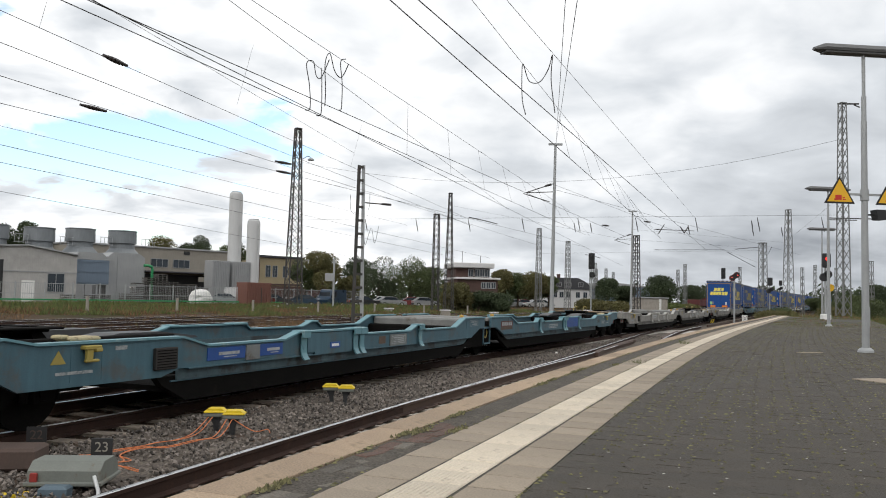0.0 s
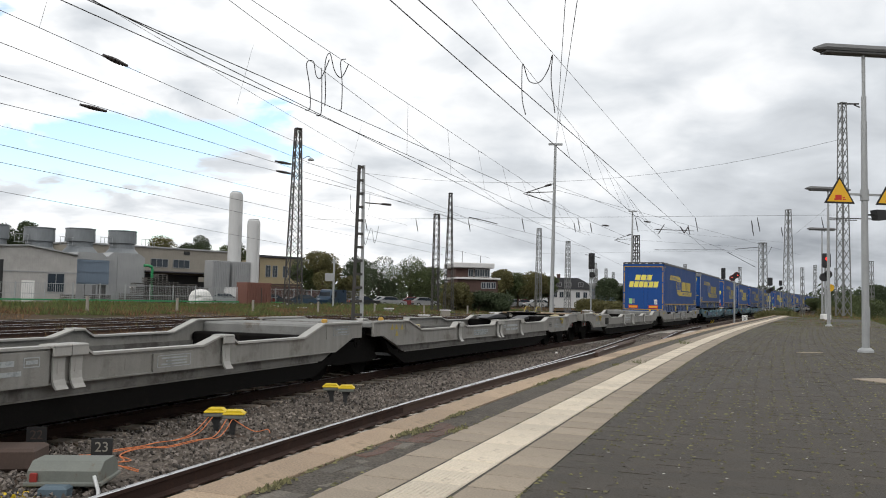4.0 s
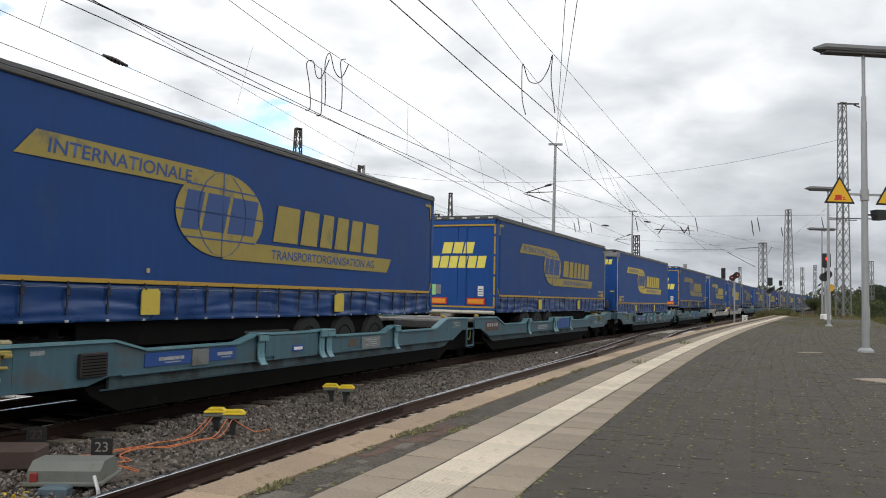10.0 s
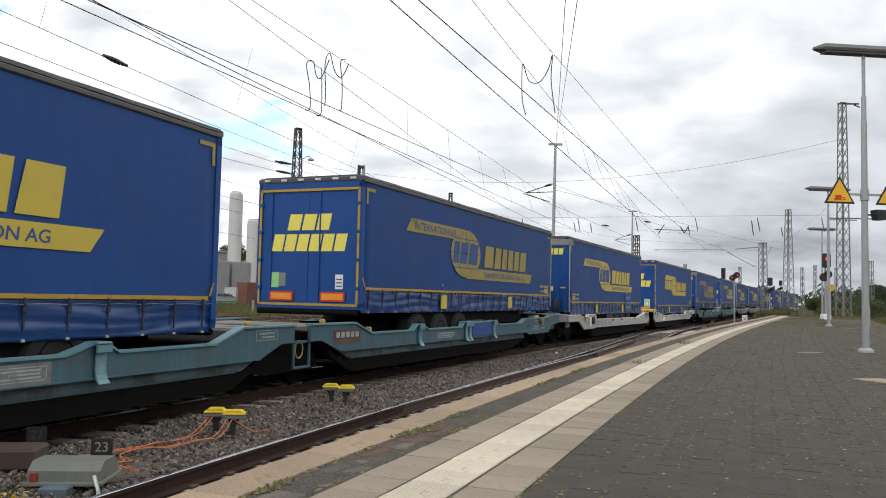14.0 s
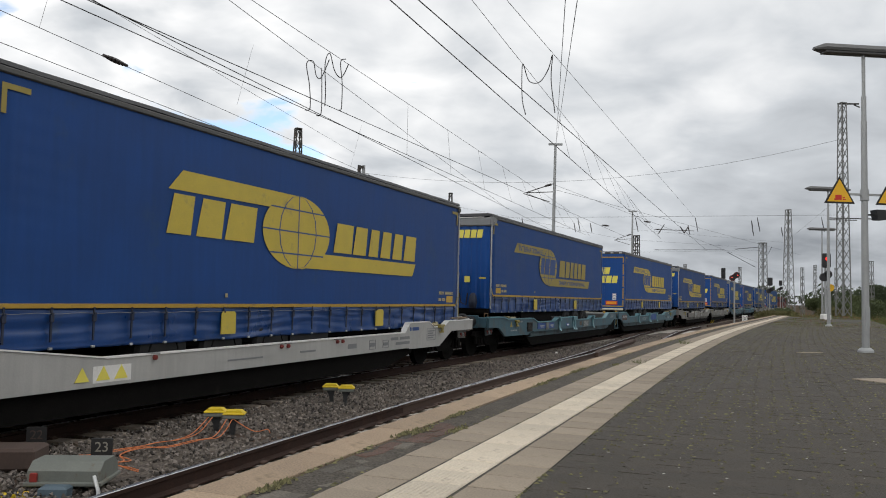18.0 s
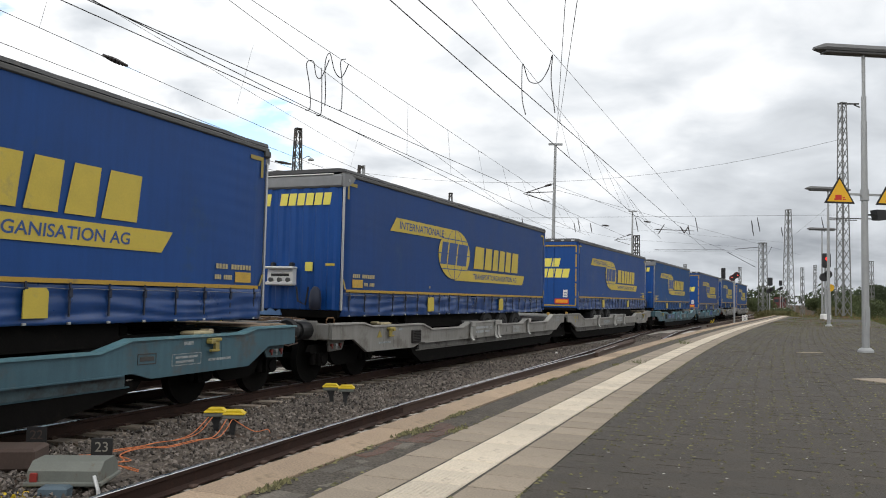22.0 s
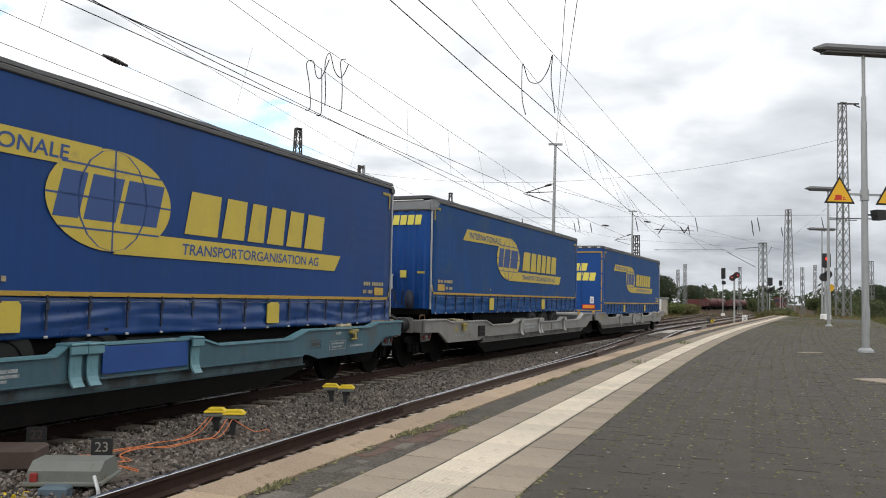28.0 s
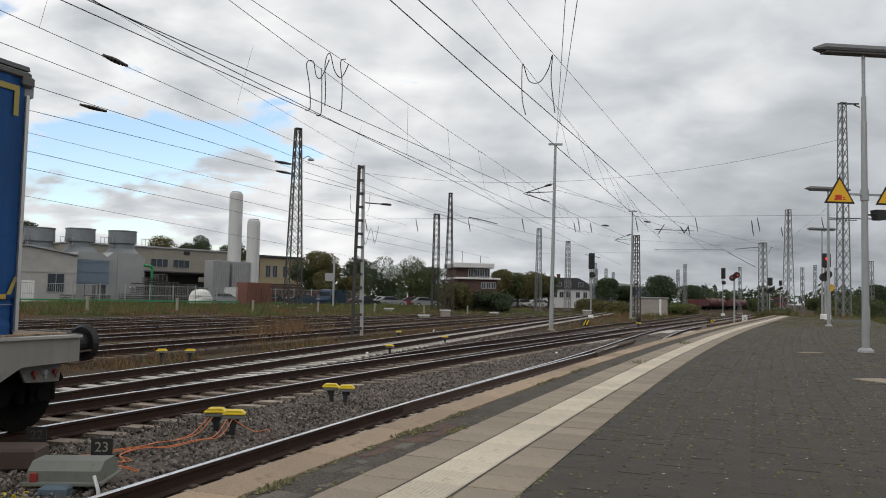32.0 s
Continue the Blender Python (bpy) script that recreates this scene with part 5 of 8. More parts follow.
            # Rims near black: the shade under the trailer is in their colour.
            part("rim", Geo().lathe([(0.29, -0.16), (0.31, -0.195), (0.29, -0.2), (0.26, -0.12), (0.1, -0.1), (0.1, 0.1), (0.26, 0.12), (0.29, 0.2), (0.31, 0.195), (0.29, 0.16)], 22), M["under"], ty)
    for sy in (-1.0, 1.0):
        part("mudguard", Geo().box((rear + sg * 4.2, sy, 1.31), (4.3, 0.4, 0.03)), M["black"], ob)
    for sy in (-0.95, 0.95):
        part("landing_leg", Geo().box((front - sg * 2.9, sy, 0.95), (0.14, 0.14, 0.5), b=0.02), M["under"], ob)
    part("tool_box", Geo().box((L / 2 - sg * 0.2, -1.0, 0.86), (1.3, 0.35, 0.4), b=0.03), M["black"], ob)
    return ob


TEAL, GREY = "teal pocket wagon half with worn dirty sides", "grey pocket wagon half with rusty dirty sides"
TINTS = ("teal", "grey", "silver", "teal", "teal", "pale", "teal", "grey", "teal", "silver")
BASE = [(LEAD + PITCH * (i - 4), tint) for i, tint in enumerate(TINTS)]
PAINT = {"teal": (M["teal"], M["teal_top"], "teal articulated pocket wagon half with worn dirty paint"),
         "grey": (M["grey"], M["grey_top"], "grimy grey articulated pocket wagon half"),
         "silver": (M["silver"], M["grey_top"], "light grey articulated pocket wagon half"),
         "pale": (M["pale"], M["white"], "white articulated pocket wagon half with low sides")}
PROTO = {}
for u, tint in BASE:
    for flip in (False, True):
        key = (tint, flip)
        if key not in PROTO:
            a, b, txt = PAINT[tint]
            ob = PROTO[key] = wagon_half(a, b, flip, txt, "wagons of the train", tint == "pale", M["panel_blue"] if tint == "teal" else None)
        else:
            ob = copy_thing(PROTO[key], Matrix.Identity(4))
        u0 = u + (18.2 if flip else 0.0)
        ROLLING.append((ob, u0, u0 + HALF))
# leading face, place, wear of the curtain, design of the emblem, height of the hem stripe, lift of the emblem
LOADS = [("R", -86.52, 0, 0, 1.53, 0.0), ("F", -70.08, 1, 0, 1.77, 0.05), ("R", -51.4, 1, 0, 1.74, 0.05), ("F", -34.95, 0, 0, 1.57, 0.0), ("R", -16.33, 1, 0, 1.80, 0.06), ("F", 0.1, 0, 0, 1.58, 0.0),
         ("R", 18.6, 0, 1, 1.46, 0.0), ("F", 35.03, 1, 0, 1.74, 0.03), ("R", 53.6, 0, 0, 1.75, 0.07), ("F", 70.15, 0, 0, 1.74, -0.01), ("R", 88.6, 0, 0, 1.79, 0.07), ("F", 105.1, 2, 0, 1.70, 0.03),
         ("R", 124.2, 0, 0, 1.6, 0.0), ("F", 140.3, 2, 0, 1.75, 0.10), ("R", 158.74, 2, 0, 1.56, 0.0)]
for i, (kind, u, fade, design, hem_z, up) in enumerate(LOADS):
    txt = "blue curtain-sided semi-trailer with yellow emblem and %s" % ("blue rear doors leading" if kind == "R" else "ribbed front wall leading")
    if fade:
        txt = "dusty blue curtain-sided semi-trailer, %s emblem, %s" % ("faded" if fade == 1 else "yellow", "rear doors leading" if kind == "R" else "ribbed front wall leading")
    ob = trailer(kind, 13.9, txt, i + 1.3, fade, M["yellow"], design, hem_z, up)
    ROLLING.append((ob, u, u + 13.9))


def film_patch(ob):
    """A torn spot in the curtain, mended with overlapping strips of clear film."""
    rnd = random.Random(8)
    patch = part("film_patch", Geo().prism([(9.95, 1.22), (10.4, 1.17), (11.1, 1.2), (11.2, 1.5), (11.15, 1.95), (10.8, 2.02), (10.3, 2.0), (9.93, 2.12), (9.9, 1.6)], "y", -1.2945, -1.2905), M["film"], ob, "wrinkled clear film over a tear")
    for k in range(13):
        x, z = 10.08 + 0.29 * (k % 4) + rnd.uniform(-0.04, 0.04), 1.3 + 0.22 * (k // 4) + rnd.uniform(-0.03, 0.03)
        g, n = Geo(), 12
        ring = [(x + 0.15 * math.copysign(abs(math.cos(a * 6.283 / n)) ** 0.6, math.cos(a * 6.283 / n)), -1.2965, z + 0.11 * math.copysign(abs(math.sin(a * 6.283 / n)) ** 0.6, math.sin(a * 6.283 / n))) for a in range(n)]
        g.add(ring + [(x + rnd.uniform(-0.05, 0.05), -1.318, z + rnd.uniform(-0.03, 0.03))], [(i, (i + 1) % n, n) for i in range(n)] + [tuple(range(n))])
        part("film_bubble", g, M["film"], patch)


for ob, u0, u1 in ROLLING:
    if abs(u0 - 0.1) < 0.01:
        film_patch(ob)
# ---- more materials for the yard and the town ----
M["wall_white"] = mat("wall_white", (0.62, 0.61, 0.60), 0.85, var=0.12, scale=0.6, bump=0.1, streak=0.25)
M["wall_beige"] = mat("wall_beige", (0.29, 0.265, 0.225), 0.9, var=0.18, scale=0.4, bump=0.1, streak=0.3)
M["wall_yellow"] = mat("wall_yellow", (0.33, 0.275, 0.17), 0.9, var=0.18, scale=0.6, bump=0.1)
M["brick"] = mat("brick_brown", (0.085, 0.05, 0.042), 0.9, var=0.3, scale=1.5, bump=0.3, fine=14)
M["roof_dark"] = mat("roof_slate", (0.045, 0.045, 0.05), 0.8, var=0.3, scale=1.0, bump=0.2)
M["clad_grey"] = mat("cladding_grey", (0.33, 0.335, 0.335), 0.6, 0.2, var=0.15, scale=0.6, streak=0.25)
M["clad_blue"] = mat("cladding_blue", (0.16, 0.205, 0.26), 0.6, 0.2, var=0.15, scale=0.6, streak=0.25)
M["tower"] = mat("tower_steel", (0.20, 0.215, 0.225), 0.5, 0.4, var=0.15, scale=0.7, streak=0.3)
M["wall_block"] = mat("grey_masonry", (0.40, 0.385, 0.365), 0.9, var=0.3, scale=0.8, bump=0.3, streak=0.3, dirt=((0.22, 0.2, 0.17), 0.3, 1.5))
M["silo"] = mat("tank_white", (0.53, 0.53, 0.525), 0.6, var=0.08, scale=0.3, bump=0.05, streak=0.2)
M["pane"] = glass_dark("window_pane")
M["leaf"] = mat("leaf_green", (0.068, 0.088, 0.030), 0.8, var=0.35, scale=0.5, bump=0, island=0.28)
M["leaf_dark"] = mat("leaf_dark_green", (0.044, 0.062, 0.026), 0.8, var=0.35, scale=0.5, bump=0, island=0.28)
M["leaf_olive"] = mat("leaf_olive", (0.115, 0.105, 0.036), 0.8, var=0.35, scale=0.5, bump=0, island=0.28)
M["grass"] = mat("grass_green", (0.10, 0.125, 0.036), 0.9, var=0.4, scale=0.6, bump=0, island=0.5)
M["dry"] = mat("dry_weeds", (0.165, 0.098, 0.046), 0.9, var=0.4, scale=0.6, bump=0, island=0.5)
M["bark"] = mat("bark", (0.07, 0.055, 0.04), 0.95, var=0.4, scale=6, bump=0.6)
M["container"] = mat("container_rust_red", (0.17, 0.073, 0.054), 0.7, var=0.2, scale=1.2, streak=0.3)
M["green_pipe"] = mat("green_pipe", (0.02, 0.25, 0.09), 0.5, var=0.1)
M["oxide"] = mat("wagon_oxide_red", (0.10, 0.022, 0.02), 0.65, var=0.3, scale=1.5, streak=0.3)
M["machine_grey"] = mat("point_machine_grey", (0.155, 0.165, 0.145), 0.65, var=0.22, scale=6, dirt=((0.12, 0.09, 0.06), 0.35, 4))
M["dirty_brown"] = mat("rusty_brown_plate", (0.075, 0.05, 0.04), 0.8, var=0.35, scale=5)
M["knob_red"] = mat("knob_red", (0.24, 0.02, 0.015), 0.6, var=0.3, scale=12)
M["light_blue"] = mat("junction_box_blue", (0.085, 0.125, 0.155), 0.6, var=0.2, scale=8)
M["sign_yellow"] = mat("sign_yellow", (0.80, 0.45, 0.02), 0.5, var=0.06, scale=5)
M["sign_black"] = mat("sign_black", (0.015, 0.014, 0.014), 0.6, var=0.2, scale=8)
M["insulator"] = mat("insulator_brown", (0.03, 0.022, 0.02), 0.4, var=0.2, scale=8)
M["lamp_red"] = glow("signal_red_light", (1.0, 0.03, 0.02), 3.0)
M["car_white"] = mat("car_white", (0.62, 0.62, 0.61), 0.3, var=0.05, scale=1)
M["car_silver"] = mat("car_silver", (0.38, 0.39, 0.40), 0.3, 0.5, var=0.05, scale=1)
M["car_black"] = mat("car_black", (0.02, 0.021, 0.024), 0.3, var=0.05, scale=1)
M["car_blue"] = mat("car_blue", (0.014, 0.034, 0.06), 0.3, var=0.05, scale=1)
M["car_red"] = mat("car_dark_red", (0.16, 0.03, 0.03), 0.3, var=0.05, scale=1)
M["pallet"] = mat("grey_pallet_wood", (0.14, 0.13, 0.12), 0.9, var=0.3, scale=3)


# ---- platform paving, piece by piece ----
def paving():
    rnd = random.Random(4)

    def row(name, parent, o0, o1, ln, material, s0, s1, ridges=False, rise=0.0):
        w = o1 - o0 - 0.012
        g = Geo().box((0, 0, -0.035), (w, ln - 0.016, 0.07), b=0.003)
        if ridges:
            for k in range(11):
                g.box((-w / 2 + w * (k + 0.5) / 11, 0, 0.0005), (w / 26, ln - 0.03, 0.003))
        me = g.mesh(name, material)
        s = s0
        k = 0
        rest = Geo()
        while s < s1:
            p = line(s + ln / 2, (o0 + o1) / 2, PZ + rise + rnd.uniform(-0.001, 0.0015))
            m = pose(p.x, p.y, p.z, rnd.uniform(-0.3, 0.3), rnd.uniform(-0.3, 0.3), -math.degrees(heading(s + ln / 2)))
            if k < 150:
                part(name, me, None, parent, m=m)
            else:
                o = len(rest.v)
                rest.v.extend([tuple(m @ v.co) for v in me.vertices])
                rest.f.extend([tuple(i + o for i in f.vertices) for f in me.polygons])
            s += ln
            k += 1
        if rest.v:
            tagged(part(name + "s", rest, material, parent), kind="stuff")
    base = tagged(thing("platform_paving", "slab rows and tactile strip of the platform", "paving"), kind="structure")
    row("edge_slab", base, 6.38, 6.66, 1.05, M["edge"], -15.89, PS1)
    row("slab", base, 6.94, 7.218, 0.3, M["slab"], -16.0, PS1)
    row("tactile_slab", base, 7.222, 7.502, 0.3, M["tactile"], -16.0, PS1, True, 0.003)
    row("border_slab", base, 7.507, 7.79, 0.3, M["slab"], -16.0, PS1)
    # waisted interlocking pavers, every second column set back by half a stone; the nearest ones single
    pitch, ln = 0.165, 0.2
    wide, waist = 0.0945, 0.0695
    half = [(wide, -0.0992), (wide, -0.056), (waist, -0.044), (waist, 0.044), (wide, 0.056), (wide, 0.0992)]
    shape = half + [(-a, -b) for a, b in half]
    one = Geo().prism(shape, "z", -0.03, 0.0).mesh("paver", M["paver_one"])
    vs, fs, count, spots = [], [], 0, []
    for col in range(31):
        o = 7.898 + pitch * col
        s = -15.8 + (ln / 2 if col % 2 else 0.0)
        while s < 40.0:
            p = line(s, o, PZ - 0.002 + rnd.uniform(-0.0012, 0.0012))
            a = -heading(s) + rnd.uniform(-0.015, 0.015)
            spots.append(line(s + 0.1, o + 0.08, PZ - 0.004))
            if -5.8 < s < -2.6 and o < 10.2 and count < 300:
                part("paver", one, None, base, m=pose(p.x, p.y, p.z, rnd.uniform(-0.6, 0.6), rnd.uniform(-0.6, 0.6), math.degrees(a)))
                count += 1
            else:
                ca, sa, b = math.cos(a), math.sin(a), len(vs)
                tx, ty = rnd.uniform(-0.012, 0.012), rnd.uniform(-0.012, 0.012)
                for zz in (-0.03, 0.0):
                    vs += [(p.x + x * ca - y * sa, p.y + x * sa + y * ca, p.z + zz + x * tx + y * ty) for x, y in shape]
                fs += [(b + i, b + (i + 1) % 12, b + 12 + (i + 1) % 12, b + 12 + i) for i in range(12)]
                fs.append(tuple(range(b + 12, b + 24)))
            s += ln
    me = bpy.data.meshes.new("pavers")
    me.from_pydata(vs, [], fs)
    me.materials.append(M["paver"])
    ob = new("pavers", me)
    ob.parent = base
    tagged(ob, "dark worn interlocking pavers", kind="stuff")
    # reddish and grey bricks patched into the asphalt band
    bricks = [Geo().box((0, 0, -0.03), (0.1, 0.205, 0.06), b=0.012).mesh("patch_brick", M[k]) for k in ("patch_red", "patch_grey")]
    for _ in range(26):
        red = rnd.random() < 0.55
        p = line(rnd.gauss(-4.75, 0.3) if red else rnd.gauss(-5.8, 0.45), rnd.uniform(6.74, 6.88), PZ + rnd.uniform(-0.005, 0.002))
        part("patch_brick", bricks[0 if red else 1], None, base, m=pose(p.x, p.y, p.z, rnd.uniform(-2, 2), rnd.uniform(-2, 2), rnd.uniform(-14, 14) - 21))
    # moss and weeds where the stones meet, pale scraps between
    tuft, scrap = Geo(), Geo()

    def rosette(g, c, r, h):
        """A low cushion with a ragged outline."""
        n = 7
        a0 = rnd.uniform(0, 6.28)
        ring = [c + Vector((math.cos(a0 + i * 6.283 / n), math.sin(a0 + i * 6.283 / n), 0)) * r * rnd.uniform(0.45, 1.25) for i in range(n)]
        g.add(ring + [c + Vector((0, 0, h))], [(i, (i + 1) % n, n) for i in range(n)])
    for c in spots:
        q = noise.noise(c * 0.45) + 0.5 * noise.noise(c * 1.7)
        for _ in range(6):
            if rnd.random() > 0.5 + 0.8 * q:
                continue
            rosette(tuft, c + Vector((rnd.uniform(-0.06, 0.06), rnd.uniform(-0.06, 0.06), 0.003)), rnd.uniform(0.005, 0.0145) * (1.8 if rnd.random() < 0.08 else 1.0), rnd.uniform(0.004, 0.01))
        if rnd.random() < 0.3:
            rosette(scrap, c + Vector((rnd.uniform(-0.08, 0.08), rnd.uniform(-0.08, 0.08), 0.008)), rnd.uniform(0.004, 0.013), 0.002)
    for _ in range(4200):
        o = rnd.choice([7.792, 7.792, 6.665, 6.67, 6.68, 6.935, 7.504, 7.22])
        c = line(rnd.uniform(-15, 26), o + rnd.gauss(0, 0.012), PZ - 0.002)
        if noise.noise(c * 0.8) > -0.15:
            rosette(tuft, c, rnd.uniform(0.006, 0.018), rnd.uniform(0.003, 0.01))
    for s, o in ((2.4, 6.93), (-4.5, 6.67), (-4.4, 6.72), (-4.2, 6.92), (-3.5, 6.68), (-0.8, 6.68), (-0.3, 6.68), (0.9, 6.68), (1.3, 6.68), (-6.2, 6.70)):
        for _ in range(70):
            rosette(tuft, line(s + rnd.gauss(0, 0.09), o + rnd.gauss(0, 0.018), PZ + 0.001), rnd.uniform(0.005, 0.014), rnd.uniform(0.006, 0.022))
    tagged(part("moss", tuft, M["moss"]), "moss and small weeds in the platform joints", "moss", kind="stuff")
    tagged(part("litter", scrap, M["litter"]), "pale scraps of dry leaf and paper on the paving", "litter", kind="stuff")
    # scraps on the paving
    for o, s, w2, d2 in ((9.6, 8.0, 0.5, 0.16), (10.3, 1.9, 0.45, 0.7)):
        p = line(s, o, PZ + 0.003)
        tagged(part("concrete_patch", Geo().box((0, 0, 0), (w2, d2, 0.012), b=0.003), M["slab"], m=pose(p.x, p.y, p.z, 0, 0, 20)), "pale concrete cover set in the dark paving", "manhole cover")


paving()


def grass_tuft(g, c, h, n, spread, rnd, wide=0.02):
    for _ in range(n):
        a, b = rnd.uniform(0, 6.28), rnd.uniform(0, 6.28)
        q = Vector(c) + Vector((math.cos(a), math.sin(a), 0)) * rnd.uniform(0, spread)
        t = Vector((math.cos(b), math.sin(b), 0)) * wide
        tip = q + Vector((math.cos(a) * h * 0.4, math.sin(a) * h * 0.4, h * rnd.uniform(0.5, 1.1)))
        g.add([q - t, q + t, tip], [(0, 1, 2)])


def weeds_at(name, label, material, spots, seed):
    rnd = random.Random(seed)
    g = Geo()
    for c, h, n, spread, wide in spots:
        grass_tuft(g, c, h, n, spread, rnd, wide)
    me = bpy.data.meshes.new(name)
    me.from_pydata(g.v, [], g.f)
    me.materials.append(material)
    return tagged(new(name, me), label, "weeds", kind="stuff")


def weeds():
    rnd = random.Random(9)
    weeds_at("edge_weed", "green weeds growing in the platform edge", M["grass"],
             [(line(s, o, PZ), h, 46, 0.16, 0.004) for s, o, h in ((9.6, 7.1, 0.12), (3.0, 7.12, 0.07))], 3)
    dry, green = [], []
    for _ in range(8000):
        y = rnd.uniform(18, 150)
        lo, hi = -44 + 0.05 * y, -9.6 + (y - 20) * 0.30
        x = rnd.uniform(lo, hi)
        far = -x * 0.9 + y * 0.42
        if far < 18.6 or noise.noise(Vector((x * 0.12, y * 0.08, 0))) < -0.02:
            continue
        dry.append(((x, y, ground_height(x, y) - 0.03), rnd.uniform(0.08, 0.34), 9, 0.4, 0.014 + 0.0002 * y))
    for _ in range(110):
        x, y = rnd.gauss(-7.2, 0.7), rnd.gauss(38, 3.5)
        dry.append(((x, y, -0.3), rnd.uniform(0.3, 1.3), 12, 0.4, 0.012))
    for _ in range(2600):
        k = rnd.random() ** 1.3
        s = 4 + 92 * k
        p = T2(s, rnd.uniform(-4.6, -2.1), -0.33)
        if noise.noise(Vector((s * 0.22, p.x * 0.5, 3))) < -0.08:
            continue
        (dry if rnd.random() < 0.8 else green).append((p, rnd.uniform(0.08, 0.42) * (1.6 if rnd.random() < 0.06 else 1.0), 10, 0.22, 0.007 + 0.0002 * s))
    for i in range(4):
        at, _ = straight((-9.9 - 4.0 * i - 2.0 - 9.9, 23.4 + 1.3 * i + 0.6 - 30.4), (-9.9 - 4.0 * i - 2.0 + 38.5, 23.4 + 1.3 * i + 0.6 + 118.9))
        for _ in range(900):
            p = at(rnd.uniform(20, 140), rnd.uniform(-0.8, 0.8), -0.32)
            (dry if rnd.random() < 0.75 else green).append((p, rnd.uniform(0.1, 0.5), 9, 0.3, 0.014))
    # the green bank along the fence
    for _ in range(6500):
        k = rnd.uniform(-6, 64)
        b = rnd.uniform(-19.0, -4.3)
        x, y = -43.3 + 0.68 * k - 0.733 * b, 80 + 0.733 * k + 0.68 * b
        (dry if rnd.random() < 0.14 else green).append(((x, y, ground_height(x, y) - 0.03), rnd.uniform(0.15, 0.5) * (1 + 1.2 * noise.noise(Vector((k * 0.25, b * 0.3, 1)))), 12, 0.5, 0.05))
    for _ in range(5200):
        k, b = rnd.uniform(-14, 60), rnd.uniform(-34.0, -18.0)
        x, y = -43.3 + 0.68 * k - 0.733 * b, 80 + 0.733 * k + 0.68 * b
        q = noise.noise(Vector((k * 0.16, b * 0.22, 5)))
        if q < -0.22:
            continue
        (dry if rnd.random() < 0.42 - q else green).append(((x, y, ground_height(x, y) - 0.03), rnd.uniform(0.12, 0.5) * (1 + 0.8 * q), 12, 0.45, 0.032))
    for _ in range(900):
        x, y = rnd.uniform(24, 60), rnd.uniform(88, 150)
        if abs(x - 0.47 * y + 12) < 9:
            continue
        (dry if rnd.random() < 0.6 else green).append(((x, y, -0.3), rnd.uniform(0.3, 0.8), 10, 0.5, 0.05))
    for _ in range(500):
        p = line(rnd.uniform(58, 110), rnd.uniform(5.5, 22), -0.3)
        (dry if rnd.random() < 0.5 else green).append((p, rnd.uniform(0.4, 1.2), 12, 0.5, 0.04))
    for _ in range(1500):
        s, o = rnd.uniform(40, 115), rnd.uniform(-16, -2.6)
        p = line(s, o, -0.32)
        if abs(p.x + 8.9 - (p.y - 6.5) * 0.2872) < 1.8 or noise.noise(Vector((s * 0.15, o * 0.3, 7))) < -0.05:
            continue
        (dry if rnd.random() < 0.7 else green).append((p, rnd.uniform(0.12, 0.5), 9, 0.45, 0.022))
    # grass creeping over the far end of the platform
    for _ in range(1500):
        s = 64 - 34 * rnd.random() ** 1.6
        p = line(s, rnd.uniform(7.9, 13.0), PZ - 0.01)
        if noise.noise(Vector((p.x * 0.3, p.y * 0.2, 2))) < -0.1:
            continue
        (dry if rnd.random() < 0.45 else green).append((p, rnd.uniform(0.02, 0.07) + 0.16 * max(0.0, (s - 56) / 8) * rnd.random(), 9, 0.3, 0.014))
    for _ in range(420):
        (dry if rnd.random() < 0.4 else green).append((line(rnd.uniform(64.2, 72), rnd.uniform(6.5, 20), -0.3), rnd.uniform(0.7, 1.4), 14, 0.5, 0.035))
    weeds_at("dry_weeds", "dry brown weeds between the sidings", M["dry"], dry, 5)
    weeds_at("green_weeds", "green weeds on the bank by the fence", M["grass"], green, 6)


weeds()


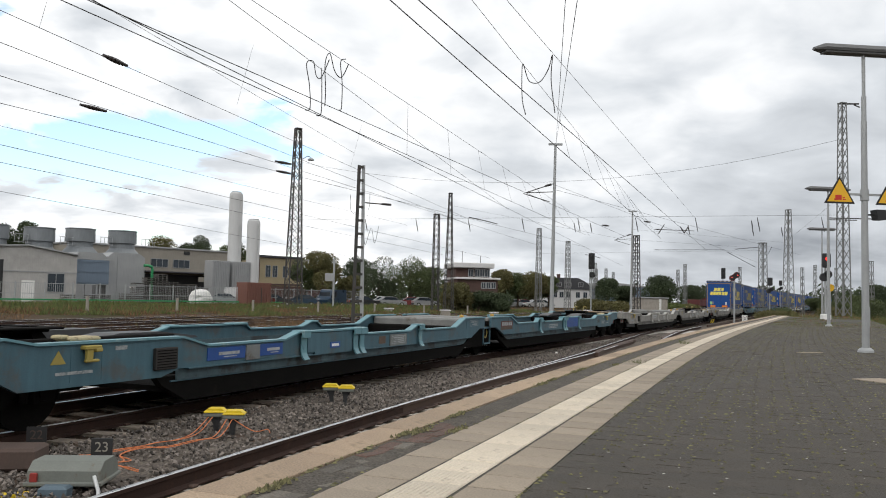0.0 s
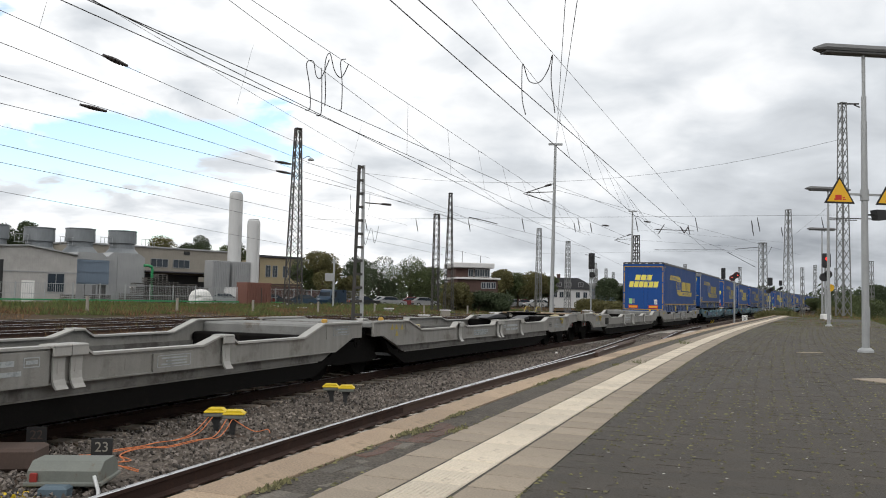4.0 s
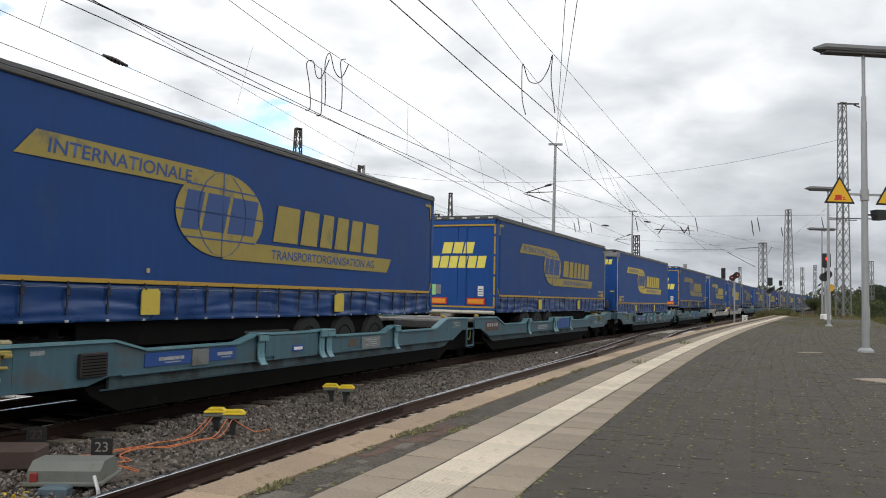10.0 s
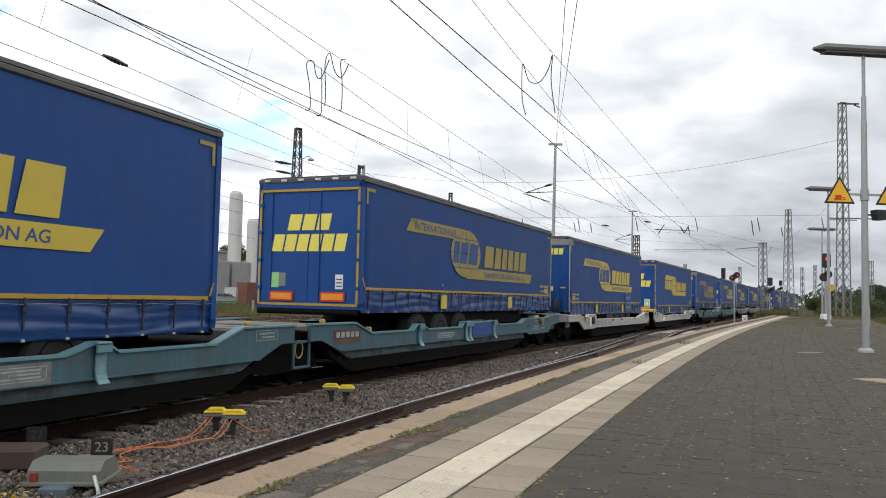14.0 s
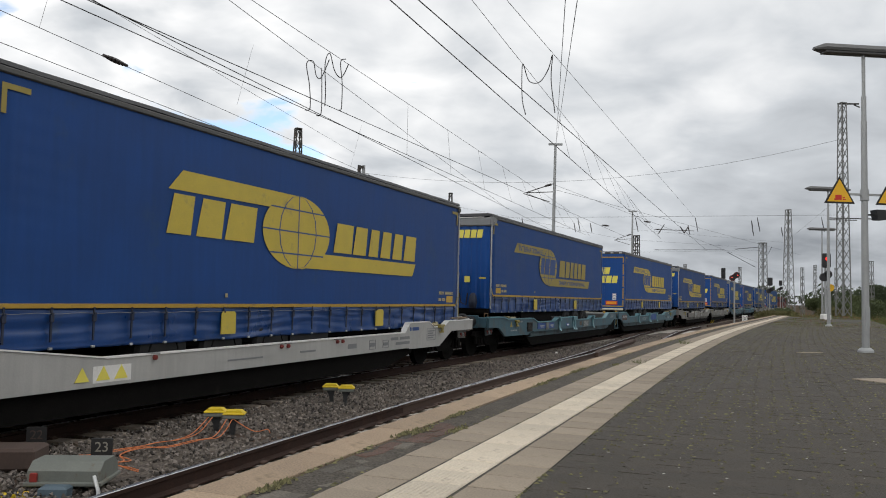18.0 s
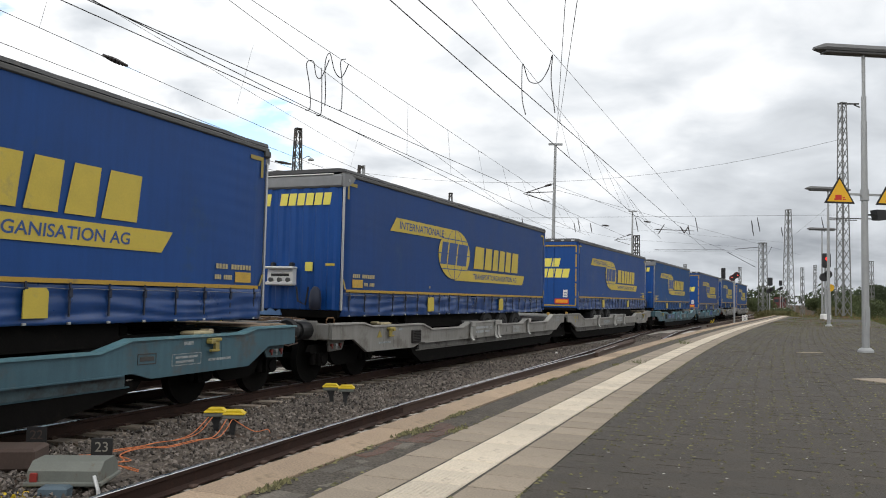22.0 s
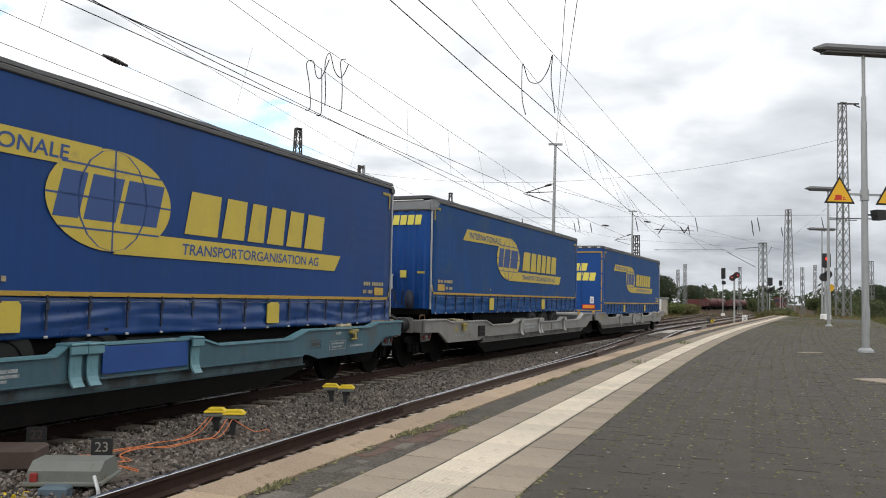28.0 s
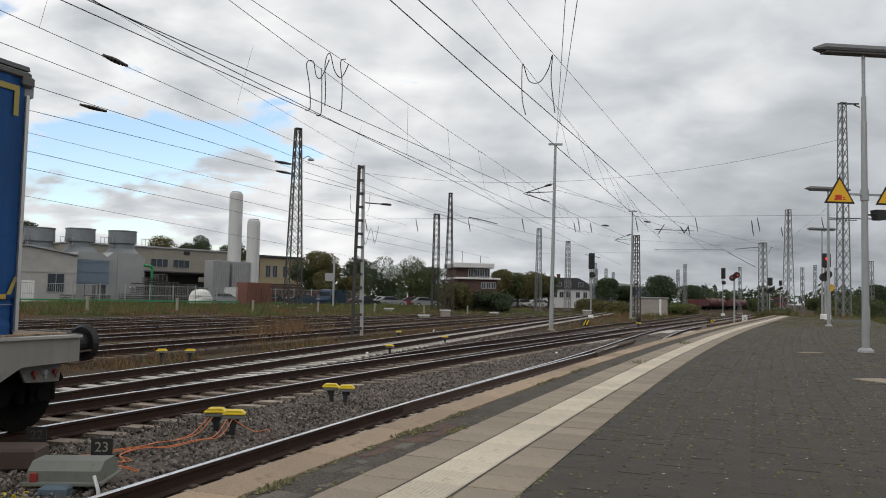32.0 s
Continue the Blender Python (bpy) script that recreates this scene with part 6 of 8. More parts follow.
def stones():
    """Loose ballast stones between the main track and the platform track, and along the sleepers."""
    rnd = random.Random(12)
    g = Geo()
    for _ in range(21000):
        s = -7 + 42 * rnd.random() ** 1.7
        o = rnd.uniform(-1.3, 3.5 - 0.03 * max(s, 0)) if rnd.random() < 0.3 else rnd.uniform(0.85, 3.5 - 0.03 * max(s, 0))
        hump = 0.05 * noise.noise(Vector((s * 0.8, o * 0.9, 0)))
        c = line(s, o, -0.19 + hump + (0.06 if o > 1.4 else -0.03) + rnd.uniform(0, 0.03))
        r = rnd.uniform(0.014, 0.034)
        vs = []
        for k in range(6):
            d = [Vector((1, 0, 0)), Vector((-1, 0, 0)), Vector((0, 1, 0)), Vector((0, -1, 0)), Vector((0, 0, 1)), Vector((0, 0, -1))][k]
            vs.append(d * r * rnd.uniform(0.6, 1.25) + Vector((rnd.uniform(-1, 1), rnd.uniform(-1, 1), rnd.uniform(-1, 1))) * r * 0.3)
        m = Euler((rnd.uniform(0, 3), rnd.uniform(0, 3), rnd.uniform(0, 3))).to_matrix()
        g.add([c + m @ v for v in vs], [(0, 2, 4), (2, 1, 4), (1, 3, 4), (3, 0, 4), (2, 0, 5), (1, 2, 5), (3, 1, 5), (0, 3, 5)])
    for _ in range(9000):
        s = -7 + 45 * rnd.random() ** 1.5
        o = rnd.uniform(-4.9, -0.95)
        c = line(s, o, -0.2 + rnd.uniform(-0.02, 0.02))
        r = rnd.uniform(0.018, 0.04)
        vs = [d * r * rnd.uniform(0.6, 1.25) for d in (Vector((1, 0, 0)), Vector((-1, 0, 0)), Vector((0, 1, 0)), Vector((0, -1, 0)), Vector((0, 0, 1)), Vector((0, 0, -1)))]
        m = Euler((rnd.uniform(0, 3), rnd.uniform(0, 3), rnd.uniform(0, 3))).to_matrix()
        g.add([c + m @ v for v in vs], [(0, 2, 4), (2, 1, 4), (1, 3, 4), (3, 0, 4), (2, 0, 5), (1, 2, 5), (3, 1, 5), (0, 3, 5)])
    me = bpy.data.meshes.new("ballast_stones")
    me.from_pydata([tuple(v) for v in g.v], [], g.f)
    me.materials.append(M["stone"])
    tagged(new("ballast_stones", me), "loose grey and brown ballast stones", "gravel", kind="stuff")


stones()
structure("ballast_shoulder", sweep(line, -12, 40, 1.0, [(1.45, -0.3), (1.6, -0.13), (3.3, -0.13), (3.5, -0.3)]), M["ballast"], "stone bed between the tracks")


# ---- masts, lamps, signals, wires ----
def mirror(pts, face):
    """The same zigzag, starting from the other leg."""
    r = Matrix.Rotation(-face * math.pi / 2, 3, "Z")
    out = []
    for q in pts:
        v = r @ q
        out.append(r.inverted() @ Vector((-v.x, v.y, v.z)))
    return out


def lattice(name, x, y, z0, z1, w0, w1, label, material, step=1.0, rz=20.0, bar=0.07, brace=0.035, cross=True):
    ob = thing(name, label, "catenary mast", "masts of the yard", pose(x, y, z0, 0, 0, rz))
    h = z1 - z0
    legs = {}
    for sx in (-1, 1):
        for sy in (-1, 1):
            part("leg", Geo().bar((sx * w0 / 2, sy * w0 / 2, 0), (sx * w1 / 2, sy * w1 / 2, h), bar), material, ob)
    n = max(3, int(h / step))
    for face in range(4):
        pts = []
        for i in range(n + 1):
            a = (w0 + (w1 - w0) * i / n) / 2
            pts.append(Matrix.Rotation(face * math.pi / 2, 3, "Z") @ Vector(((1 if i % 2 else -1) * a, -a, i / n * h)))
        g = Geo().tube(pts, brace * 0.8, 4)
        part("bracing", g, material, ob)
        if cross:
            part("bracing", Geo().tube([Vector(q) if i % 2 else Vector(q) for i, q in enumerate(mirror(pts, face))], brace * 0.8, 4), material, ob)
    part("mast_foot", Geo().box((0, 0, -0.12), (w0 + 0.22, w0 + 0.22, 0.3), b=0.03), M["concrete"], ob)
    part("mast_head", Geo().box((0, 0, h), (w1 + 0.12, w1 + 0.12, 0.12), b=0.02), material, ob)
    return ob


mA = lattice("lattice_mast", -15.46, 85.0, 0.1, 19.0, 1.5, 0.55, "tall dark lattice mast with a flood lamp", M["mast"], 1.1, 30, 0.11, 0.06)
part("lamp_arm", Geo().tube([(0.3, -0.2, 15.6), (0.9, -0.6, 16.0), (1.2, -0.8, 15.9)], 0.04), M["mast"], mA)
part("flood_lamp", Geo().lathe([(0.05, 0.25), (0.32, 0.1), (0.36, 0.0), (0.3, -0.05)], 14, (1.2, -0.8, 15.6)), M["steel"], mA)
lattice("lattice_mast", -0.8, 95.0, 0.0, 11.3, 0.75, 0.55, "grey lattice mast beside the bushes", M["mast"], 0.7, 15, 0.08)
lattice("lattice_mast", 0.75, 95.0, 0.0, 13.8, 1.0, 0.3, "slender tapered lattice mast", M["mast"], 0.8, 15, 0.07)
lattice("lattice_mast", 14.1, 120.0, -0.2, 12.05, 0.8, 0.5, "grey lattice mast in the yard", M["mast_grey"], 0.8, 15, 0.08)
lattice("lattice_mast", 19.9, 130.0, -0.2, 11.0, 0.8, 0.5, "grey lattice mast in the yard", M["mast_grey"], 0.8, 15, 0.08)
lattice("lattice_mast", 22.5, 95.0, -0.2, 9.3, 0.8, 0.5, "dark lattice mast with insulators", M["mast"], 0.7, 15, 0.08)
lattice("lattice_mast", 43.1, 110.0, -0.2, 9.9, 0.9, 0.7, "grey lattice mast with signal boxes", M["mast_grey"], 0.9, 15, 0.09)
lattice("lattice_mast", 55.0, 130.0, -0.2, 16.8, 1.35, 0.6, "tall grey lattice mast beyond the platform", M["mast_grey"], 1.3, 15, 0.11)
mR = lattice("lattice_mast", 35.3, 72.0, -0.3, 19.7, 0.9, 0.45, "tall grey lattice mast behind the platform", M["mast_grey"], 1.0, 15, 0.1)
part("top_bracket", Geo().bar((0, 0, 19.95), (1.5, -0.3, 20.0), 0.12).bar((1.1, -0.2, 19.9), (1.6, -0.3, 19.7), 0.08), M["mast"], mR)
part("cross_arm", Geo().bar((-1.2, 0.3, 9.7), (6.0, -1.5, 9.7), 0.09).bar((-1.2, 0.3, 9.55), (1.2, -0.3, 9.55), 0.07), M["mast"], mR)
for x, y, top in ((60, 165, 9.0), (66, 150, 8.5), (28, 150, 8.5), (25.5, 140, 9.5), (31, 165, 8.0), (35, 175, 8.5), (38, 182, 8.0), (44.5, 150, 8.6), (47.5, 165, 8.2), (72, 158, 9.4), (77, 160, 9.0), (64, 122, 8.4)):
    lattice("lattice_mast", x, y, -0.2, top, 0.6, 0.4, "far grey lattice mast over the tracks", M["mast_grey"], 1.2, 15, 0.07, 0.05, False)


def channel_mast(x, y, z1, label):
    ob = thing("channel_mast", label, "catenary mast", "masts of the yard", pose(x, y, -0.35, 0, 0, 12))
    h = z1 + 0.35
    for sx in (-1, 1):
        part("channel", Geo().bar((sx * 0.22, 0, 0), (sx * 0.10, 0, h), 0.085, 0.15), M["steel"] if sx > 0 else M["mast"], ob)
    n = 13
    for i in range(n):
        z = 0.5 + (h - 0.6) * i / (n - 1)
        w = 0.44 - 0.24 * z / h
        part("batten", Geo().box((0, -0.09, z), (w, 0.02, 0.12)), M["mast"], ob)
    part("mast_foot", Geo().box((0, 0, -0.05), (0.7, 0.6, 0.24), b=0.04), M["concrete"], ob)
    part("arm", Geo().bar((0.1, 0, h - 1.75), (1.35, 0.0, h - 1.8), 0.05), M["mast"], ob)
    part("insulator", Geo().cyl((1.0, 0, h - 1.78), (1.45, 0, h - 1.8), 0.055, 10), M["insulator"], ob)
    return ob


channel_mast(-3.9, 38.0, 7.75, "riveted channel-section mast with battens")
mD = thing("tube_mast", "slim grey tube mast with a short crossbar", "catenary mast", "tube masts", pose(6.95, 52.0, -0.3))
part("pole", Geo().cyl((0, 0, 0), (0.12, 0, 11.9), 0.14, 14, 0.08), M["steel"], mD)
part("crossbar", Geo().box((0.12, 0, 11.92), (0.9, 0.12, 0.14), b=0.02), M["steel"], mD)
part("mast_foot", Geo().box((0, 0, 0.0), (0.5, 0.5, 0.2), b=0.04), M["concrete"], mD)
part("cantilever", Geo().bar((0.1, 0, 9.4), (-1.75, 0, 8.75), 0.06).bar((-1.75, 0, 8.75), (0.1, 0, 8.85), 0.05).bar((-1.9, 0, 8.7), (-0.2, 0, 8.2), 0.05), M["mast"], mD)
part("insulator", Geo().cyl((-0.1, 0, 9.33), (-0.5, 0, 9.2), 0.07, 10), M["insulator"], mD)
part("steady_arm", Geo().tube([(-5.4, -2, 6.9), (-4.4, -1.6, 6.75), (-3.6, -1.2, 6.6)], 0.03), M["mast"], mD)
mE = copy_thing(mD, pose(20.75, 90.0, -0.3))
tagged(mE, "slim grey tube mast far along the tracks")


def platform_lamp(x, y, rz, label, sign=True):
    ob = thing("platform_lamp", label, "street lamp", "platform lamps", pose(x, y, PZ, 0, 0, rz))
    part("pole", Geo().cyl((0, 0, 0), (0, 0, 4.6), 0.072, 20, 0.056).cyl((0, 0, 4.6), (0, 0, 5.1), 0.048, 18).cyl((0, 0, 5.1), (0, 0, 5.98), 0.035, 16), M["steel"], ob, smooth=False)
    part("pole_foot", Geo().lathe([(0.15, 0.0), (0.145, 0.04), (0.11, 0.08), (0.08, 0.09)], 20), M["steel"], ob)
    part("service_door", Geo().box((0, -0.07, 0.7), (0.09, 0.02, 0.4), b=0.006), M["steel"], ob)
    hd = Geo()
    prof = [(-0.13, 0.0), (0.13, 0.0), (0.15, 0.05), (0.08, 0.14), (-0.08, 0.14), (-0.15, 0.05)]
    hd.prism(prof, "x", -0.85, 0.85)
    o = len(hd.v)
    hd.add([(-1.05, a * 0.4, 0.02 + z * 0.35) for a, z in prof] + [(-0.85, a, z) for a, z in prof], [(i, (i + 1) % 6, 6 + (i + 1) % 6, 6 + i) for i in range(6)] + [tuple(range(6))[::-1]])
    hd.add([(0.85, a, z) for a, z in prof] + [(1.05, a * 0.4, 0.02 + z * 0.35) for a, z in prof], [(i, (i + 1) % 6, 6 + (i + 1) % 6, 6 + i) for i in range(6)] + [tuple(range(6, 12))])
    h = part("lamp_head", hd, M["lamp_dark"], ob, m=pose(0.0, 0, 5.98))
    part("diffuser", Geo().box((0, 0, -0.02), (1.7, 0.22, 0.05), b=0.01), M["lamp_dark"], h)
    if sign:
        part("collar", Geo().cyl((0, 0, 3.0), (0, 0, 3.22), 0.082, 18), M["steel"], ob)
        part("sign_arm", Geo().bar((-0.5, 0, 3.12), (0.55, 0, 3.12), 0.04), M["steel"], ob)
        for cx in (-0.56, 0.52):
            s = part("warning_sign", Geo().prism([(cx - 0.32, 2.92), (cx + 0.32, 2.92), (cx, 3.46)], "y", -0.06, -0.04), M["sign_black"], ob, "yellow triangular warning sign with black rim")
            part("sign_face", Geo().prism([(cx - 0.265, 2.955), (cx + 0.265, 2.955), (cx, 3.40)], "y", -0.066, -0.0605), M["sign_yellow"], s)
            part("sign_mark", Geo().box((cx - 0.03, -0.069, 3.04), (0.13, 0.004, 0.1)).box((cx + 0.08, -0.069, 3.04), (0.05, 0.004, 0.02)).box((cx + 0.09, -0.069, 3.0), (0.06, 0.004, 0.02)).box((cx - 0.09, -0.069, 3.0), (0.06, 0.004, 0.03)), M["red"], s)
        part("speaker_arm", Geo().bar((0, 0, 2.72), (0.3, 0, 2.72), 0.03), M["black"], ob)
        part("loudspeaker", Geo().prism([(0.22, 2.62), (0.38, 2.62), (0.42, 2.82), (0.18, 2.82)], "y", -0.1, 0.1), M["black"], ob)
    return ob


platform_lamp(8.36, 16.17, 6, "tall platform lamp post with two warning signs")
platform_lamp(16.9, 35.8, 6, "platform lamp post further along", False)
platform_lamp(25.45, 54.8, 6, "platform lamp post at the far end", False)


def signal(x, y, z0, h, label, shape, lit=False, rz=0.0):
    ob = thing("railway_signal", label, "railway signal", "signals", pose(x, y, z0, 0, 0, rz))
    part("post", Geo().cyl((0, 0, 0), (0, 0, h), 0.07, 12), M["steel"], ob)
    part("post_foot", Geo().box((0, 0, 0.1), (0.5, 0.5, 0.5), b=0.04), M["white"] if shape != "disc" else M["concrete"], ob)
    if shape == "tall":
        b = part("signal_head", Geo().box((0, -0.16, h - 0.8), (0.62, 0.22, 1.7), b=0.06), M["black"], ob)
        for k in range(3):
            part("hood", Geo().cyl((0, -0.27, h - 0.3 - 0.5 * k), (0, -0.45, h - 0.3 - 0.5 * k), 0.13, 12), M["black"], b)
        part("lower_head", Geo().box((0.05, -0.16, h - 2.25), (0.55, 0.2, 0.6), b=0.12).cyl((0.2, -0.25, h - 2.35), (0.2, -0.4, h - 2.35), 0.18, 12), M["black"], ob)
    elif shape == "disc":
        b = part("signal_head", Geo().cyl((-0.17, -0.1, h - 0.36), (-0.17, 0.05, h - 0.36), 0.24, 20).cyl((0.17, -0.1, h - 0.12), (0.17, 0.05, h - 0.12), 0.24, 20).box((0, -0.03, h - 0.24), (0.44, 0.14, 0.4), m=Matrix.Rotation(radians(-35), 3, "Y")), M["oxide"], ob)
        part("face_plate", Geo().cyl((-0.17, -0.12, h - 0.36), (-0.17, -0.1, h - 0.36), 0.19, 20).cyl((0.17, -0.12, h - 0.12), (0.17, -0.1, h - 0.12), 0.19, 20), M["black"], b)
        for a, c in ((-0.2, -0.33), (0.2, -0.15)):
            part("lens", Geo().cyl((a, -0.15, h + c), (a, -0.12, h + c), 0.034, 12), M["lamp_red"] if lit else M["black"], b)
    else:
        b = part("signal_head", Geo().box((0, -0.14, h - 0.45), (0.5, 0.2, 0.95), b=0.05), M["black"], ob)
        if lit:
            part("lens", Geo().cyl((0, -0.27, h - 0.35), (0, -0.24, h - 0.35), 0.1, 14), M["lamp_red"], b, "lit red light")
        part("lower_head", Geo().cyl((-0.15, -0.2, h - 1.55), (-0.15, -0.02, h - 1.55), 0.27, 18).cyl((0.12, -0.2, h - 1.35), (0.12, -0.02, h - 1.35), 0.25, 18), M["black"], ob)
    return ob


signal(15.82, 87.0, -0.25, 6.9, "main signal with black heads on a post", "tall")
signal(43.9, 128.0, -0.25, 7.4, "main signal far along the line", "tall")
signal(23.2, 65.0, -0.25, 4.3, "red twin-disc distant signal", "disc", True)
signal(25.1, 53.6, PZ, 4.3, "platform-end signal showing red", "pair", True)
signal(60.3, 146.0, -0.25, 6.2, "far signal with its head turned", "pair")
signal(38.0, 95.0, -0.25, 5.0, "signal beyond the platform", "pair")
ob = thing("round_sign", "orange round sign on a short post at the platform end", "sign", "", pose(25.9, 54.6, PZ))
part("post", Geo().cyl((0, 0, 0), (0, 0, 2.2), 0.04, 10), M["steel"], ob)
part("disc", Geo().cyl((0, -0.05, 2.1), (0, -0.02, 2.1), 0.24, 20), M["sign_yellow"], ob)
ob = thing("marker_board", "white board with a black cross beside the track", "sign", "", pose(23.1, 62.5, -0.3))
part("board", Geo().box((0, 0, 0.85), (0.4, 0.04, 0.5), b=0.01), M["white"], ob)
part("cross", Geo().bar((-0.13, -0.026, 0.68), (0.13, -0.026, 1.02), 0.08, 0.01).bar((0.13, -0.034, 0.68), (-0.13, -0.034, 1.02), 0.08, 0.01), M["black"], ob)
part("post", Geo().box((0, 0, 0.3), (0.08, 0.05, 0.7)), M["steel"], ob)


WIRES = thing("overhead_wires", "dark overhead contact and carrier wires", "overhead wires")
tagged(WIRES, kind="structure")


def wire(a, b, r=0.009, sag=0.0, n=2):
    pts = []
    for i in range(n + 1):
        k = i / n
        p = Vector(a).lerp(Vector(b), k)
        pts.append(p - Vector((0, 0, sag * 4 * k * (1 - k))))
    return part("wire", Geo().tube(pts, r, 5), M["wire"], WIRES)


def insulator(a, b):
    a, b = Vector(a), Vector(b)
    g = Geo().cyl(a, b, 0.03, 8)
    for k in range(7):
        c = a.lerp(b, (k + 0.5) / 7)
        g.cyl(c - (b - a) * 0.05, c + (b - a) * 0.05, 0.02 + 0.026 * math.sin(math.pi * (k + 0.5) / 7), 10)
    return part("insulator", g, M["insulator"], WIRES)


# over the main track and its turnout
wire((-14.49, -15.0, 5.5), (8.42, 48.0, 5.5), 0.0079)
wire((-15.37, -15.0, 5.5), (10.62, 48.0, 5.5), 0.0079)
wire((-10.71, -15.0, 6.9), (3.82, 48.0, 6.9), 0.0062)
wire((-13.07, -15.0, 6.9), (7.42, 48.0, 6.9), 0.0062)
wire((-12.34, -15.0, 6.9), (-3.33, 30.0, 6.9), 0.0047)
wire((-13.23, -15.0, 5.6), (1.05, 40.0, 5.6), 0.0056)
wire((-14.88, -15.0, 5.6), (1.63, 45.0, 5.6), 0.0062)
# over the platform track
wire((-9.84, -15.0, 5.5), (13.39, 50.0, 5.5), 0.0087)
wire((-10.52, -15.0, 5.5), (19.41, 60.0, 5.5), 0.0087)
wire((-9.23, -15.0, 6.9), (12.29, 50.0, 6.9), 0.0056)
wire((-10.62, -15.0, 6.9), (15.4, 50.0, 6.9), 0.0056)
# over the yard
wire((-15.15, -5.0, 5.6), (7.05, 60.0, 5.6), 0.0070)
wire((-19.89, -5.0, 5.6), (10.33, 60.0, 5.6), 0.0070)
wire((-25.32, -5.0, 6.9), (-2.67, 60.0, 6.9), 0.0070)
wire((-18.81, 0.0, 5.6), (4.59, 80.0, 5.6), 0.0087)
wire((-21.09, 0.0, 5.6), (1.15, 80.0, 5.6), 0.0087)
wire((-24.02, 0.0, 5.6), (-8.22, 90.0, 5.6), 0.0095)
wire((-12.7, -15.0, 5.5), (19.9, 90.0, 5.5), 0.0079)
wire((7.05, 52.0, 9.0), (43.42, 110.0, 6.9), 0.0095)
wire((7.05, 52.0, 8.7), (39.36, 90.0, 7.2), 0.0095)
wire((7.1, 52.0, 11.6), (1.75, 12.0, 6.15), 0.0070)
wire((1.75, 12.0, 6.15), (0.8, 5.0, 5.2), 0.0070)
wire((7.1, 52.0, 11.6), (1.93, 12.0, 6.15), 0.0070)
wire((1.93, 12.0, 6.15), (1.0, 5.0, 5.2), 0.0070)
# cross spans between the tall masts
for za, zb in ((15.5, 16.5), (9.4, 9.7)):
    wire((-15.4, 85, za), (35.3, 72, zb), 0.012, 3.0 if za > 12 else 0.0, 16)
wire((22.5, 95, 8.8), (43.1, 110, 9.2), 0.0082)
wire((0.75, 95, 12.4), (22.5, 95, 8.6), 0.0082)
wire((14.1, 120, 8.4), (43.1, 110, 8.9), 0.0082)
wire((35.3, 72, 11.5), (55.6, 130, 12.5), 0.0095)
wire((20.8, 90, 9.6), (55.6, 130, 11.5), 0.0082)
for k in range(9):
    x = -8 + 5.2 * k
    y = 85 - 13 * (x + 15.4) / 50.7
    insulator((x, y, 9.5), (x + 0.25, y, 8.2))
for a, b in (((24.58, 95, 7.71), (32.8, 95, 7.89)), ((33.03, 95, 7.66), (36.36, 95, 5.95)), ((33.96, 95, 7.99), (36.68, 95, 8.28)), ((38.23, 95, 8.32), (43.0, 108, 8.27)), ((15.81, 60, 6.67), (16.25, 60, 7.37)), ((17.43, 60, 7.24), (17.72, 60, 6.76)), ((17.72, 60, 6.76), (18.02, 60, 7.26)), ((22.68, 60, 7.8), (22.77, 60, 7.11)), ((20.2, 78, 8.6), (24.6, 80, 8.7))):
    wire(a, b, 0.03)
    insulator(a, Vector(a).lerp(Vector(b), min(0.9, 0.7 / (Vector(b) - Vector(a)).length)))
for x in (11.2, 12.6, 21.0, 26.5, 29.0):
    insulator((x, 70, 8.3), (x + 0.15, 70, 7.5))
insulator((-5.78, 13.55, 5.6), (-5.62, 14.15, 5.6))
insulator((-7.85, 17.35, 5.62), (-7.54, 17.95, 5.62))
insulator((-5.07, 24.3, 5.62), (-4.7, 24.8, 5.62))
insulator((-5.4, 26.1, 5.6), (-5.05, 26.6, 5.6))
insulator((9.9, 40.2, 5.62), (10.3, 40.6, 5.62))
insulator((8.3, 42.7, 5.62), (8.75, 43.1, 5.62))


def jumper(pts, r=0.011):
    """A looped connecting cable, rounded through its points."""
    pts = [Vector(p) for p in pts]
    out = []
    for i in range(len(pts) - 1):
        p0, p1, p2, p3 = pts[max(i - 1, 0)], pts[i], pts[i + 1], pts[min(i + 2, len(pts) - 1)]
        for k in range(8):
            t = k / 8
            out.append(0.5 * ((2 * p1) + (p2 - p0) * t + (2 * p0 - 5 * p1 + 4 * p2 - p3) * t * t + (3 * p1 - p0 - 3 * p2 + p3) * t ** 3))
    out.append(pts[-1])
    return part("jumper_cable", Geo().tube(out, r, 5), M["wire"], WIRES)


jumper([(-2.94, 16.87, 5.5), (-2.86, 17.0, 5.58), (-2.92, 17.2, 6.1), (-3.1, 17.8, 6.75), (-3.0, 18.1, 6.88), (-2.95, 18.2, 6.6), (-2.8, 18.0, 6.5), (-2.6, 17.8, 6.85)])
jumper([(-2.78, 17.39, 5.5), (-2.7, 17.5, 5.6), (-2.75, 17.8, 6.3), (-2.85, 18.3, 6.8)])
jumper([(-2.47, 16.47, 5.5), (-2.5, 16.7, 5.9), (-2.6, 17.2, 6.6), (-2.55, 17.5, 6.9), (-2.45, 17.6, 6.55), (-2.3, 17.6, 6.4), (-2.15, 17.6, 6.7)])
jumper([(-2.22, 16.8, 5.5), (-2.2, 17.0, 5.6), (-2.25, 17.4, 6.2), (-2.35, 17.8, 6.8), (-2.25, 17.9, 6.9)])
